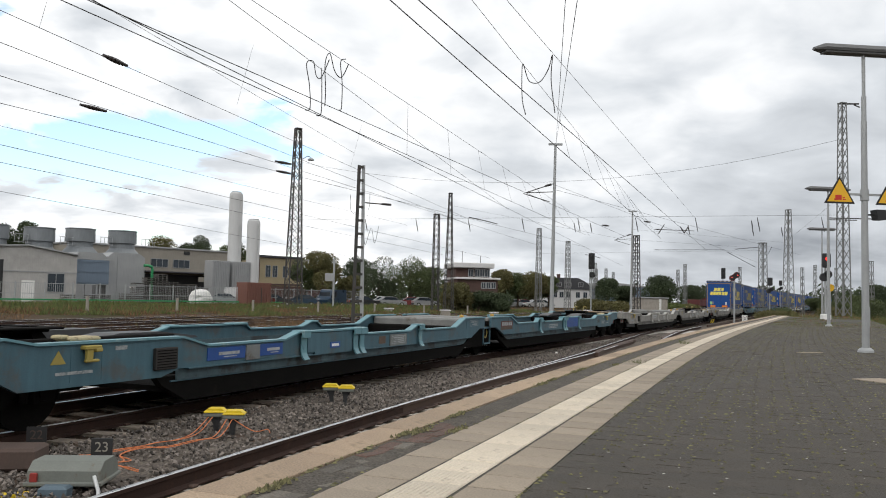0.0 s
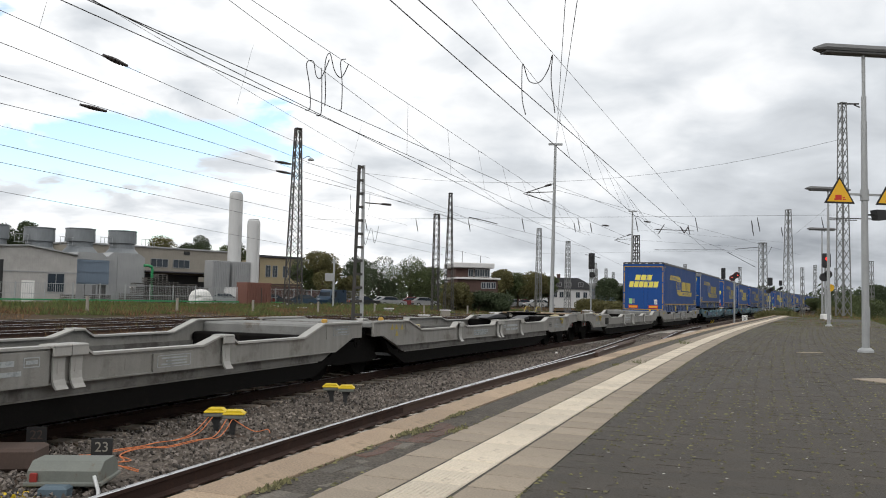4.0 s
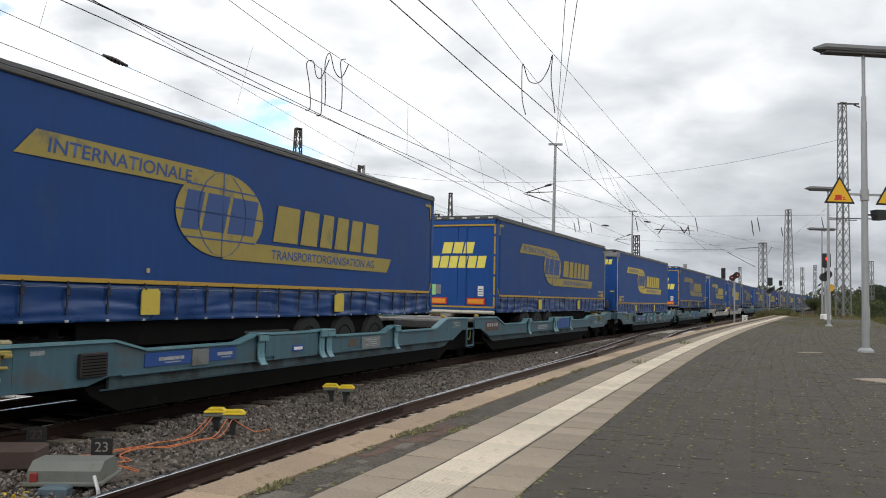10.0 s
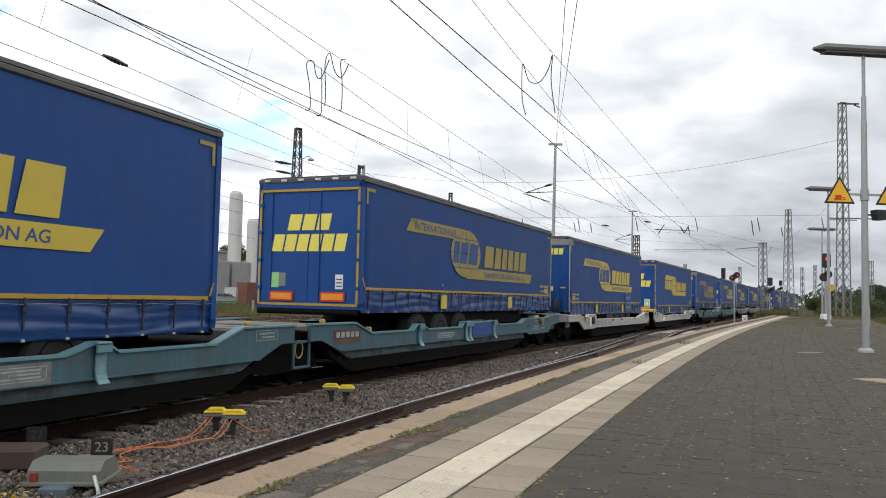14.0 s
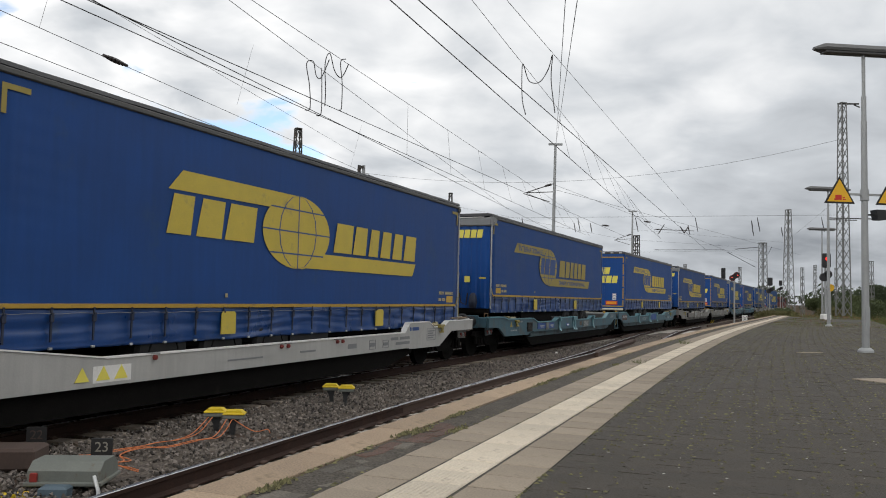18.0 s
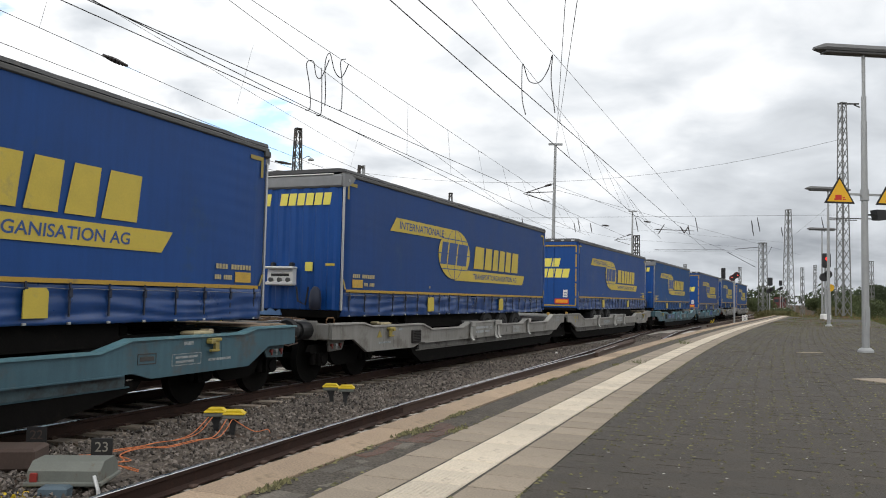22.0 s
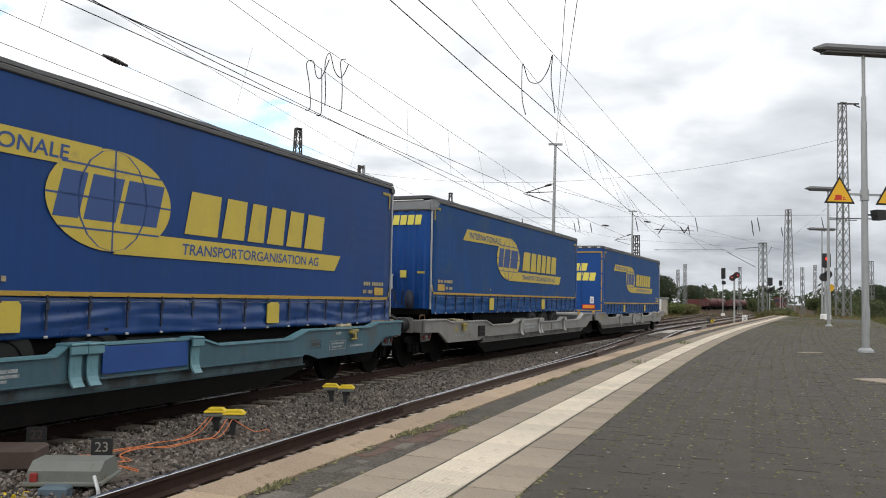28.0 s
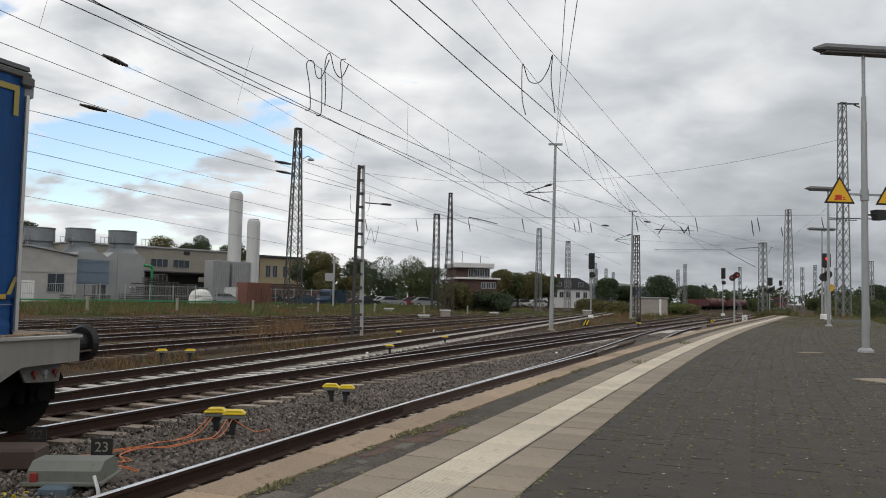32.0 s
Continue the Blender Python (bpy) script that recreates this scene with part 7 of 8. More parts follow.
jumper([(1.66, 16.85, 5.5), (1.62, 17.2, 5.9), (1.66, 17.8, 6.6), (1.7, 18.0, 6.9), (1.85, 18.1, 6.55), (2.05, 17.8, 6.45), (2.2, 17.5, 6.65), (2.26, 17.28, 6.9), (2.2, 17.0, 6.3), (2.24, 16.63, 5.5)])
jumper([(-4.6, 40, 6.6), (-4.55, 40, 5.8), (-4.1, 40, 5.6), (-3.7, 40, 5.9), (-3.65, 40, 6.7)])
jumper([(-4.3, 44, 5.4), (-4.2, 44, 4.4), (-3.9, 44, 5.3), (-3.7, 44, 4.5), (-3.5, 44, 5.4)])
# droppers between carrier and contact wires
for k in range(9):
    y = 22 + 3.4 * k
    fa = (y + 15) / 63
    a = Vector((-14.49, -15, 5.5)).lerp(Vector((8.42, 48, 5.5)), fa)
    b = Vector((-13.07, -15, 6.9)).lerp(Vector((7.42, 48, 6.9)), fa)
    wire(a, b, 0.004)
    a = Vector((-9.84, -15, 5.5)).lerp(Vector((13.39, 50, 5.5)), (y + 15) / 65)
    b = Vector((-9.23, -15, 6.9)).lerp(Vector((12.29, 50, 6.9)), (y + 15) / 65)
    wire(a, b, 0.004)
for y, xa in ((12.2, -6.2), (25.0, -2.9), (17.0, -4.4)):
    wire((xa, y, 5.6), (xa + 0.3, y, 6.9), 0.0027)


# ---- small lineside things ----
def track_box(p, rz, pair=True, cables=True):
    ob = thing("cable_box", "yellow-lidded cable boxes on short black posts in the ballast", "cable box", "yellow-lidded boxes", pose(p.x, p.y, p.z, 0, 0, rz))
    for k, dx in enumerate((-0.125, 0.14) if pair else (0.0,)):
        dy = -0.10 if k else 0.08
        part("post", Geo().prism([(dx * 0.75 - 0.03, -0.1), (dx * 0.75 + 0.03, -0.1), (dx * 0.9 + 0.035, 0.12), (dx + 0.075, 0.215), (dx - 0.075, 0.215), (dx * 0.9 - 0.035, 0.12)], "y", dy - 0.045, dy + 0.045), M["black"], ob)
        b = part("box_body", Geo().box((dx, dy, 0.23), (0.25, 0.19, 0.05), b=0.01), M["machine_grey"], ob)
        part("box_lid", Geo().prism([(dx - 0.128, 0.255), (dx + 0.128, 0.255), (dx + 0.128, 0.275), (dx + 0.085, 0.312), (dx - 0.085, 0.312), (dx - 0.128, 0.275)], "y", dy - 0.085, dy + 0.085).box((dx, dy, 0.268), (0.27, 0.2, 0.022), b=0.006), M["box_yellow"], b, "bright yellow lid")
    return ob


p1 = Vector((-2.74, 10.55, -0.13))
p2 = Vector((-1.69, 13.7, -0.13))
track_box(p1, 5)
track_box(p2, 5)
for x, y in ((-7.5, 22.1), (-6.8, 22.3), (-1.63, 26.4), (0.17, 33.2), (-1.9, 37.0), (-4.1, 38.8)):
    track_box(Vector((x, y, -0.2)), 10, False)
    

def cables():
    rnd = random.Random(2)
    top = thing("signal_cables", "loose orange cables lying on the ballast", "cable", "")
    runs = []
    for k in range(2):
        e = 0.05 * k
        runs.append(((-2.93 + e, 10.5), (-3.0 + e, 10.1 + e), (-3.08 + e, 9.72 - e), (-3.24 + e, 9.5 + e), (-3.3, 9.2 + e), (-3.5 + e, 8.95), (-3.62, 8.72 - e), (-3.75, 8.6)))
    for k in range(2):
        e = 0.07 * k
        runs.append(((-2.66 + e, 10.35), (-2.7 + e, 9.95), (-2.86 + e, 9.66 + e), (-3.02, 9.3 - e), (-3.3, 9.12 + e), (-3.36, 8.75), (-3.2 + e, 8.45), (-3.22, 8.25), (-3.02, 8.12 - e), (-2.86, 7.95)))
    runs.append(((-2.6, 10.4), (-2.32, 10.35), (-2.18, 10.5), (-2.08, 10.2)))
    for run in runs:
        pts = [Vector((a, b, -0.075 + rnd.uniform(0, 0.02))) for a, b in run]
        pts[0].z = 0.08
        out = []
        for i in range(len(pts) - 1):
            q0, q1, q2, q3 = pts[max(i - 1, 0)], pts[i], pts[i + 1], pts[min(i + 2, len(pts) - 1)]
            for k in range(6):
                t = k / 6
                out.append(0.5 * ((2 * q1) + (q2 - q0) * t + (2 * q0 - 5 * q1 + 4 * q2 - q3) * t * t + (3 * q1 - q0 - 3 * q2 + q3) * t ** 3))
        part("cable", Geo().tube(out, 0.0055, 6), M["cable"], top)


cables()
# point machine beside the platform track
pm = thing("point_machine", "grey point machine with a red knob between the tracks", "point machine", "", pose(-3.29, 7.5, -0.06, 0, 0, 4))
part("housing", Geo().prism([(-0.24, 0.0), (0.24, 0.0), (0.24, 0.13), (0.13, 0.2), (-0.13, 0.2), (-0.24, 0.13)], "x", -0.31, 0.31), M["machine_grey"], pm)
part("lid_rim", Geo().box((0, 0, 0.02), (0.66, 0.54, 0.04), b=0.01), M["machine_grey"], pm)
part("knob", Geo().box((-0.25, -0.25, 0.075), (0.06, 0.03, 0.085), b=0.008), M["knob_red"], pm)
part("junction_box", Geo().box((-0.02, -0.36, -0.03), (0.24, 0.14, 0.13), b=0.02), M["light_blue"], pm)
part("rod", Geo().tube([(0.28, -0.3, 0.1), (0.36, -0.42, 0.0), (0.4, -0.55, -0.05)], 0.018), M["alu"], pm)
part("foot_plank", Geo().box((-0.45, -0.36, -0.06), (0.5, 0.09, 0.05), rz=0.3, b=0.006), M["box_yellow"], pm)
pl = thing("cover_plate", "rusty brown cover over the point rods", "cover", "", pose(-4.5, 8.2, -0.05, 0, 0, 8))
part("plate", Geo().box((0, 0, 0.04), (1.1, 0.42, 0.22), b=0.03), M["dirty_brown"], pl)


def number_sign(text, x, y, z, rz, dark):
    ob = thing("number_sign", "small black number plate %s beside the points" % text, "sign", "point numbers", pose(x, y, z, 0, 0, rz))
    part("plate", Geo().box((0, 0, 0.12), (0.2, 0.02, 0.165), b=0.004), M["sign_black"], ob)
    cu = bpy.data.curves.new("digits", "FONT")
    cu.body, cu.size, cu.align_x, cu.extrude = text, 0.135, "CENTER", 0.002
    tmp = new("digits_source", cu)
    me = bpy.data.meshes.new_from_object(tmp.evaluated_get(bpy.context.evaluated_depsgraph_get()))
    bpy.data.objects.remove(tmp)
    me.materials.append(M["wall_beige"] if not dark else M["dirty_brown"])
    me.name = "digits"
    part("digits", me, None, ob, m=pose(0, -0.0125, 0.075, 90, 0, 0))
    return ob


number_sign("23", -3.27, 8.05, 0.02, 5, False)
number_sign("22", -4.25, 8.75, 0.0, 8, True)
for x, y, h in ((-5.4, 84.0, 0.55), (0.35, 77.0, 0.6), (-14.2, 83.3, 0.45), (-17.5, 86.0, 0.5), (16.3, 91.8, 0.7), (-1.5, 70.0, 0.25), (5.6, 88.0, 0.3)):
    ob = thing("relay_box", "pale lineside relay box with a white lid", "relay box", "relay boxes", pose(x, y, -0.2, 0, 0, 15))
    part("body", Geo().box((0, 0, h / 2), (0.8, 0.5, h), b=0.03), M["wall_beige"], ob)
    part("lid", Geo().box((0, 0, h + 0.05), (0.96, 0.62, 0.11), b=0.03), M["wall_white"], ob)
for x, y, rz in ((10.4, 59.6, 20), (24.6, 75.0, 30)):
    ob = thing("track_stop", "black and yellow striped block beside the rails", "track block", "striped blocks", pose(x, y, -0.25, 0, 0, rz))
    part("block", Geo().box((0, 0, 0.3), (0.5, 0.4, 0.4), b=0.04, m=Matrix.Rotation(0.25, 3, "Y")), M["black"], ob)
    for k in range(2):
        part("stripe", Geo().box((-0.12 + 0.24 * k, -0.206, 0.3), (0.09, 0.01, 0.4), m=Matrix.Rotation(0.55, 3, "Y")), M["box_yellow"], ob)
ob = thing("point_lantern", "small black point lantern with a yellow band", "lantern", "", pose(13.4, 55.8, -0.25))
part("stem", Geo().cyl((0, 0, 0), (0, 0, 0.5), 0.07, 10), M["black"], ob)
part("lantern_head", Geo().box((0, 0, 0.68), (0.26, 0.26, 0.36), b=0.03), M["black"], ob)
part("band", Geo().box((0, 0, 0.46), (0.28, 0.28, 0.07), b=0.01), M["box_yellow"], ob)
for x, y in ((-2.26, 25.3), (3.84, 27.3), (-0.4, 44), (6.2, 62)):
    ob = thing("marker_post", "short white marker post in the ballast", "post", "marker posts", pose(x, y, -0.22))
    part("post", Geo().cyl((0, 0, 0), (0, 0, 0.13), 0.045, 10).cyl((0, 0, 0.13), (0, 0, 0.16), 0.045, 10, 0.02), M["white"], ob)
for k in range(9):
    x, y = -34 + 4.6 * k, 47 + 5.2 * k
    ob = thing("old_post", "weathered brown post at the yard edge", "post", "yard posts", pose(x, y, ground_height(x, y) - 0.05))
    part("post", Geo().box((0, 0, 0.55), (0.16, 0.16, 1.1), b=0.02), M["wall_beige"], ob)
# ---- buildings, cars and trees beyond the yard ----
def town(k, b, z=0.0):
    """A place in the works' own grid: k along the fence, b behind it."""
    return Vector((-43.3 + 0.68 * k - 0.733 * b, 80.0 + 0.733 * k + 0.68 * b, z))


TURN = 47.15


def at_town(k, b, z=0.15):
    p = town(k, b, z)
    return pose(p.x, p.y, p.z, 0, 0, TURN)


def window(parent, x, z, w, h, y=0.0, mull=1):
    f = Geo()
    for a, c, sx, sz in ((x - w / 2, z, 0.07, h), (x + w / 2, z, 0.07, h), (x, z - h / 2, w, 0.07), (x, z + h / 2, w, 0.07)):
        f.box((a, y - 0.03, c), (sx, 0.1, sz))
    for i in range(mull):
        f.box((x - w / 2 + w * (i + 1) / (mull + 1), y - 0.03, z), (0.05, 0.08, h))
    wf = part("window", f, M["clad_grey"], parent)
    part("pane", Geo().box((x, y - 0.012, z), (w - 0.06, 0.02, h - 0.06)), M["pane"], wf)
    return wf


def works_hall():
    ob = thing("works_hall", "low grey masonry works hall with a pitched roof", "building", "", at_town(-9.5, 0))
    part("wall", Geo().prism([(0, 0), (17.0, 0), (17.0, 5.0), (12.0, 5.75), (9.6, 5.6), (0, 5.3)], "y", 0, 9.0), M["wall_block"], ob)
    part("roof", Geo().prism([(-0.2, 5.32), (9.6, 5.62), (12.0, 5.78), (17.2, 5.0), (17.2, 5.12), (12.0, 5.92), (9.6, 5.76), (-0.2, 5.46)], "y", -0.25, 9.2), M["clad_grey"], ob)
    part("string_course", Geo().box((8.5, -0.02, 3.2), (17.0, 0.06, 0.1)), M["clad_grey"], ob)
    part("door", Geo().box((12.2, -0.03, 1.2), (1.25, 0.08, 2.2), b=0.02), M["white"], ob)
    window(ob, 14.9, 2.15, 1.7, 1.9)
    part("gate", Geo().box((9.1, -0.03, 2.2), (1.4, 0.1, 4.2), b=0.02), M["black"], ob)


works_hall()


def cooling_tower(k, b, z0, label):
    ob = thing("cooling_tower", label, "cooling tower", "cooling towers", at_town(k, b, 0.15))
    part("casing", Geo().box((0, 0, z0 / 2), (3.7, 3.7, z0), b=0.05), M["clad_grey"], ob)
    part("cone", Geo().lathe([(2.3, z0), (1.5, z0 + 0.9), (1.45, z0 + 1.5)], 28), M["tower"], ob)
    part("fan_ring", Geo().lathe([(1.5, z0 + 1.5), (1.72, z0 + 1.55), (1.68, z0 + 3.0), (1.76, z0 + 3.05), (1.76, z0 + 3.16), (1.6, z0 + 3.16)], 28), M["tower"], ob)
    r = part("railing", Geo().bar((1.7, -1.6, z0 + 1.3), (3.3, -1.6, z0 + 1.3), 0.05).bar((1.7, -1.6, z0 + 2.2), (3.3, -1.6, z0 + 2.2), 0.05), M["steel"], ob)
    for i in range(4):
        part("baluster", Geo().bar((1.8 + 0.48 * i, -1.6, z0 + 1.2), (1.8 + 0.48 * i, -1.6, z0 + 2.2), 0.04), M["steel"], r)


for k, b, z0 in ((3.8, 14, 5.5), (8.9, 14, 5.5), (13.7, 14, 5.75), (19.0, 14, 5.85)):
    cooling_tower(k, b, z0, "round grey steel cooling tower behind the hall")
ob = thing("equipment_house", "blue-grey louvred plant house on legs", "building", "", at_town(7.8, 1.0))
part("body", Geo().box((1.8, 1.5, 3.4), (3.6, 3.0, 2.6), b=0.04), M["clad_blue"], ob)
part("roof", Geo().prism([(-0.1, 4.72), (3.8, 4.72), (2.8, 5.5), (0.2, 5.5)], "y", 0.0, 3.0), M["clad_grey"], ob)
for i in range(3):
    part("band", Geo().box((1.8, -0.03, 2.3 + 1.1 * i), (3.62, 0.06, 0.06)), M["clad_blue"], ob)
for x in (0.1, 1.2, 2.4, 3.5):
    part("leg", Geo().box((x, 0.2, 1.05), (0.16, 0.16, 2.1)), M["steel"], ob)
ob = thing("plant_tower", "grey plant tower with a sloping top", "building", "", at_town(11.7, 2.0))
part("body", Geo().prism([(0, 0), (4.3, 0), (4.3, 5.2), (3.6, 5.7), (0.6, 5.7), (0, 5.2)], "y", 0, 3.6), M["clad_grey"], ob)
part("panel", Geo().box((1.1, -0.02, 2.9), (0.05, 0.06, 5.0)), M["steel"], ob)
part("name_plate", Geo().box((3.0, -0.03, 1.9), (0.8, 0.04, 0.22)), M["white"], ob)
ob = thing("factory_building", "long beige factory building with dark windows", "building", "", at_town(16.0, 22.0))
part("wall", Geo().box((11.8, 5, 3.8), (23.6, 10, 7.6)), M["wall_beige"], ob)
part("parapet", Geo().box((11.8, 4.95, 7.66), (24.0, 10.3, 0.22), b=0.03), M["clad_grey"], ob)
for x in (12.4, 15.8):
    window(ob, x, 5.5, 2.6, 1.15, 0.0, 2)
part("vent", Geo().box((16.6, -0.05, 7.1), (0.9, 0.12, 0.5)), M["black"], ob)
part("canopy", Geo().box((15.0, -1.4, 4.2), (13.0, 2.8, 0.2), b=0.03), M["roof_dark"], ob)
# A black panel stands in for the shade under the canopy.
part("shadow_gate", Geo().box((15.0, -0.04, 2.1), (11.0, 0.1, 3.6)), M["black"], ob)
part("white_rail", Geo().box((20.0, -2.8, 3.3), (6.0, 0.15, 0.7), b=0.03), M["wall_beige"], ob)
for k, r, z, b, txt in ((32.85, 0.9, 15.2, 10.0, "tall slim white gas tank"), (34.45, 0.87, 11.5, 8.0, "shorter slim white gas tank")):
    ob = thing("gas_tank", txt, "tank", "gas tanks", at_town(k, b))
    part("shell", Geo().lathe([(r, 0.3), (r, z - 0.6), (r * 0.96, z - 0.25), (r * 0.8, z - 0.05), (0.1, z)], 32), M["silo"], ob, smooth=False)
    part("ladder", Geo().box((0.2, -r - 0.05, z / 2), (0.22, 0.06, z * 0.9)), M["silo"], ob)
    for i in range(3):
        part("foot", Geo().box((r * 0.8 * math.cos(2.1 * i), r * 0.8 * math.sin(2.1 * i), 0.15), (0.25, 0.25, 0.4)), M["steel"], ob)
    part("top_ring", Geo().lathe([(r * 0.7, z - 0.1), (r * 0.72, z + 0.05), (r * 0.66, z + 0.05)], 24), M["steel"], ob)
for k, w in ((28.0, 2.6), (30.9, 2.9)):
    ob = thing("vaporiser_block", "grey corrugated evaporator block beside the tanks", "plant unit", "evaporators", at_town(k, 7.4))
    part("body", Geo().box((w / 2, 1, 2.95), (w - 0.1, 2, 5.4), b=0.04), M["clad_grey"], ob)
    for i in range(10):
        part("fin", Geo().box((0.15 + i * (w - 0.3) / 9, -0.03, 2.95), (0.08, 0.08, 5.2)), M["clad_grey"], ob)
ob = thing("green_pipe", "bright green bent pipe beside the stacks", "pipe", "", at_town(16.4, 1.0))
part("pipe", Geo().tube([(0, 0, 0.2), (0, 0, 4.0), (-0.1, 0, 4.25), (-0.5, 0, 4.35), (-1.0, 0, 4.35)], 0.16, 10), M["green_pipe"], ob)


def pallet_stack(k, b, n):
    ob = thing("pallet_stack", "tall stack of grey wooden pallets behind the fence", "pallet stack", "pallet stacks", at_town(k, b))
    for i in range(n):
        part("pallet", Geo().box((0, 0, 0.02 + i * 0.2 + 0.13), (1.2, 1.0, 0.03)).box((-0.5, 0, i * 0.2 + 0.07), (0.12, 1.0, 0.09)).box((0, 0, i * 0.2 + 0.07), (0.12, 1.0, 0.09)).box((0.5, 0, i * 0.2 + 0.07), (0.12, 1.0, 0.09)), M["pallet"], ob)


for k, b, n in ((12.2, -1.5, 6), (13.5, -1.5, 12), (14.8, -1.4, 15), (16.1, -1.5, 17), (17.4, -1.6, 13), (18.7, -1.5, 12), (20.0, -1.2, 12), (21.3, -1.4, 10)):
    pallet_stack(k, b, n)
for k in (6.2, 8.6, 9.9):
    pallet_stack(k, -1.2, 5)
ob = thing("shipping_container", "rust-red ribbed shipping container by the fence", "container", "", at_town(24.4, -6.0))
part("shell", Geo().box((1.65, 1.1, 1.4), (3.3, 2.2, 2.7), b=0.03), M["container"], ob)
for i in range(9):
    part("rib", Geo().box((0.22 + 0.357 * i, -0.03, 1.4), (0.12, 0.08, 2.4)), M["container"], ob)
part("door_bar", Geo().box((1.9, -0.08, 1.15), (0.06, 0.06, 2.0)), M["mast"], ob)
ob = thing("wrapped_load", "white plastic-wrapped load behind the fence", "wrapped load", "", at_town(20.5, -2.6))
g = Geo()
for j in range(7):
    for i in range(14):
        a = 2 * math.pi * i / 14
        r = (1.25, 1.4, 1.35, 1.2, 0.95, 0.6, 0.1)[j] * (1 + 0.18 * noise.noise(Vector((math.cos(a) * 1.5, math.sin(a) * 1.5, j * 0.7))))
        g.v.append((r * math.cos(a) * 1.1, r * math.sin(a) * 0.7, (0.0, 0.35, 0.8, 1.2, 1.55, 1.78, 1.85)[j]))
for j in range(6):
    for i in range(14):
        g.f.append((j * 14 + i, j * 14 + (i + 1) % 14, (j + 1) * 14 + (i + 1) % 14, (j + 1) * 14 + i))
g.f.append(tuple(range(84, 98)))
part("wrap", g, M["white"], ob)


def fence():
    ob = thing("mesh_fence", "grey steel mesh fence along the works", "fence")
    tagged(ob, kind="structure")
    n = 20
    for i in range(n):
        p = town(-8 + 2.7 * i, -4.0, 0.05)
        part("post", Geo().box((p.x, p.y, p.z + 1.15), (0.09, 0.09, 2.3)), M["steel"], ob)
    for z in (0.25, 1.2, 2.2):
        a, b = town(-8, -4.0, z), town(43.3, -4.0, z)
        part("rail", Geo().bar(a, b, 0.05), M["steel"], ob)
    g = Geo()
    for i in range(256):
        p = town(-8 + 0.2 * i, -4.0, 0.1)
        g.bar(p, p + Vector((0, 0, 2.15)), 0.018)
    tagged(part("mesh_wires", g, M["steel"], ob), kind="stuff")
    # green pipe rail low along the bank
    part("green_rail", Geo().bar(town(-8, -4.4, 0.62), town(40, -4.4, 0.62), 0.14), M["green_pipe"], ob)


fence()
# houses
ob = thing("brick_villa", "yellow brick house with a flat dark roof", "house", "", at_town(56.0, 45.0))
part("wall", Geo().box((7.5, 5, 4.2), (15, 10, 8.4)), M["wall_yellow"], ob)
part("roof", Geo().box((7.5, 5, 8.6), (15.8, 10.8, 0.45), b=0.06), M["roof_dark"], ob)
part("chimney", Geo().box((5.0, 4, 9.2), (0.9, 0.9, 1.0)), M["brick"], ob)
part("brick_band", Geo().box((7.5, -0.06, 3.3), (15.1, 0.2, 0.3)).box((4.4, -0.06, 5.9), (1.2, 0.2, 4.2)), M["brick"], ob)
for x in (1.5, 3.0, 7.0, 8.6, 11.0, 13.0):
    window(ob, x, 5.8, 1.1, 2.2)
ob = thing("boundary_wall", "brown brick wall beside the house", "wall", "", at_town(52.0, 30.0))
part("wall", Geo().box((6, 0, 1.4), (14, 0.4, 2.8)), M["brick"], ob)
ob = thing("signal_box", "dark brick signal box with white roof edge", "building", "", pose(1.95, 110.0, 0.1, 0, 0, 12))
part("wall", Geo().box((2.85, 3, 2.05), (5.7, 6, 4.1)), M["brick"], ob)
part("eaves", Geo().box((2.9, 2.9, 4.2), (6.2, 6.6, 0.28), b=0.05), M["wall_white"], ob)
part("upper_storey", Geo().box((2.3, 3.1, 4.95), (4.8, 5.4, 1.3)), M["brick"], ob)
part("roof", Geo().box((2.3, 2.9, 5.95), (5.6, 6.6, 0.7), b=0.08), M["wall_white"], ob)
for x in (2.0, 2.9, 3.6, 4.3):
    window(ob, x, 4.95, 0.66, 0.95, 0.38)
for x in (3.7, 4.4, 5.1):
    window(ob, x, 3.3, 0.6, 0.8)
for x in (3.6, 4.5):
    window(ob, x, 1.3, 0.8, 0.9)
part("antenna", Geo().cyl((1.4, 3, 6.2), (1.4, 3, 8.0), 0.04, 6).cyl((4.0, 3, 6.2), (4.0, 3, 7.4), 0.04, 6), M["mast"], ob)
ob = thing("town_house", "white house with a dark mansard roof", "house", "", pose(21.2, 160.0, 0.1, 0, 0, 8))
part("wall", Geo().box((4.2, 4, 1.9), (8.4, 8, 3.8)), M["silo"], ob)
part("roof", Geo().prism([(-0.3, 3.7), (8.7, 3.7), (7.0, 5.2), (5.5, 5.9), (1.0, 5.9), (0.2, 5.2)], "y", -0.3, 8.3), M["roof_dark"], ob)
for x in (0.9, 2.2, 3.5, 5.5, 7.0):
    window(ob, x, 2.6, 0.8, 1.1)
for x in (1.6, 3.6, 6.0):
    window(ob, x, 4.6, 0.9, 0.8, -0.25)
part("chimney", Geo().box((2.4, 3, 6.2), (0.6, 0.6, 1.0)), M["brick"], ob)
ob = thing("warehouse", "pale blue-grey warehouse behind the trees", "building", "", pose(26.5, 172.0, 0.1, 0, 0, 8))
part("wall", Geo().box((9, 6, 2.3), (18, 12, 4.6)), M["clad_blue"], ob)
part("roof", Geo().prism([(-0.3, 4.6), (18.3, 4.6), (18.3, 4.8), (9, 5.5), (-0.3, 4.8)], "y", -0.3, 12.3), M["clad_grey"], ob)
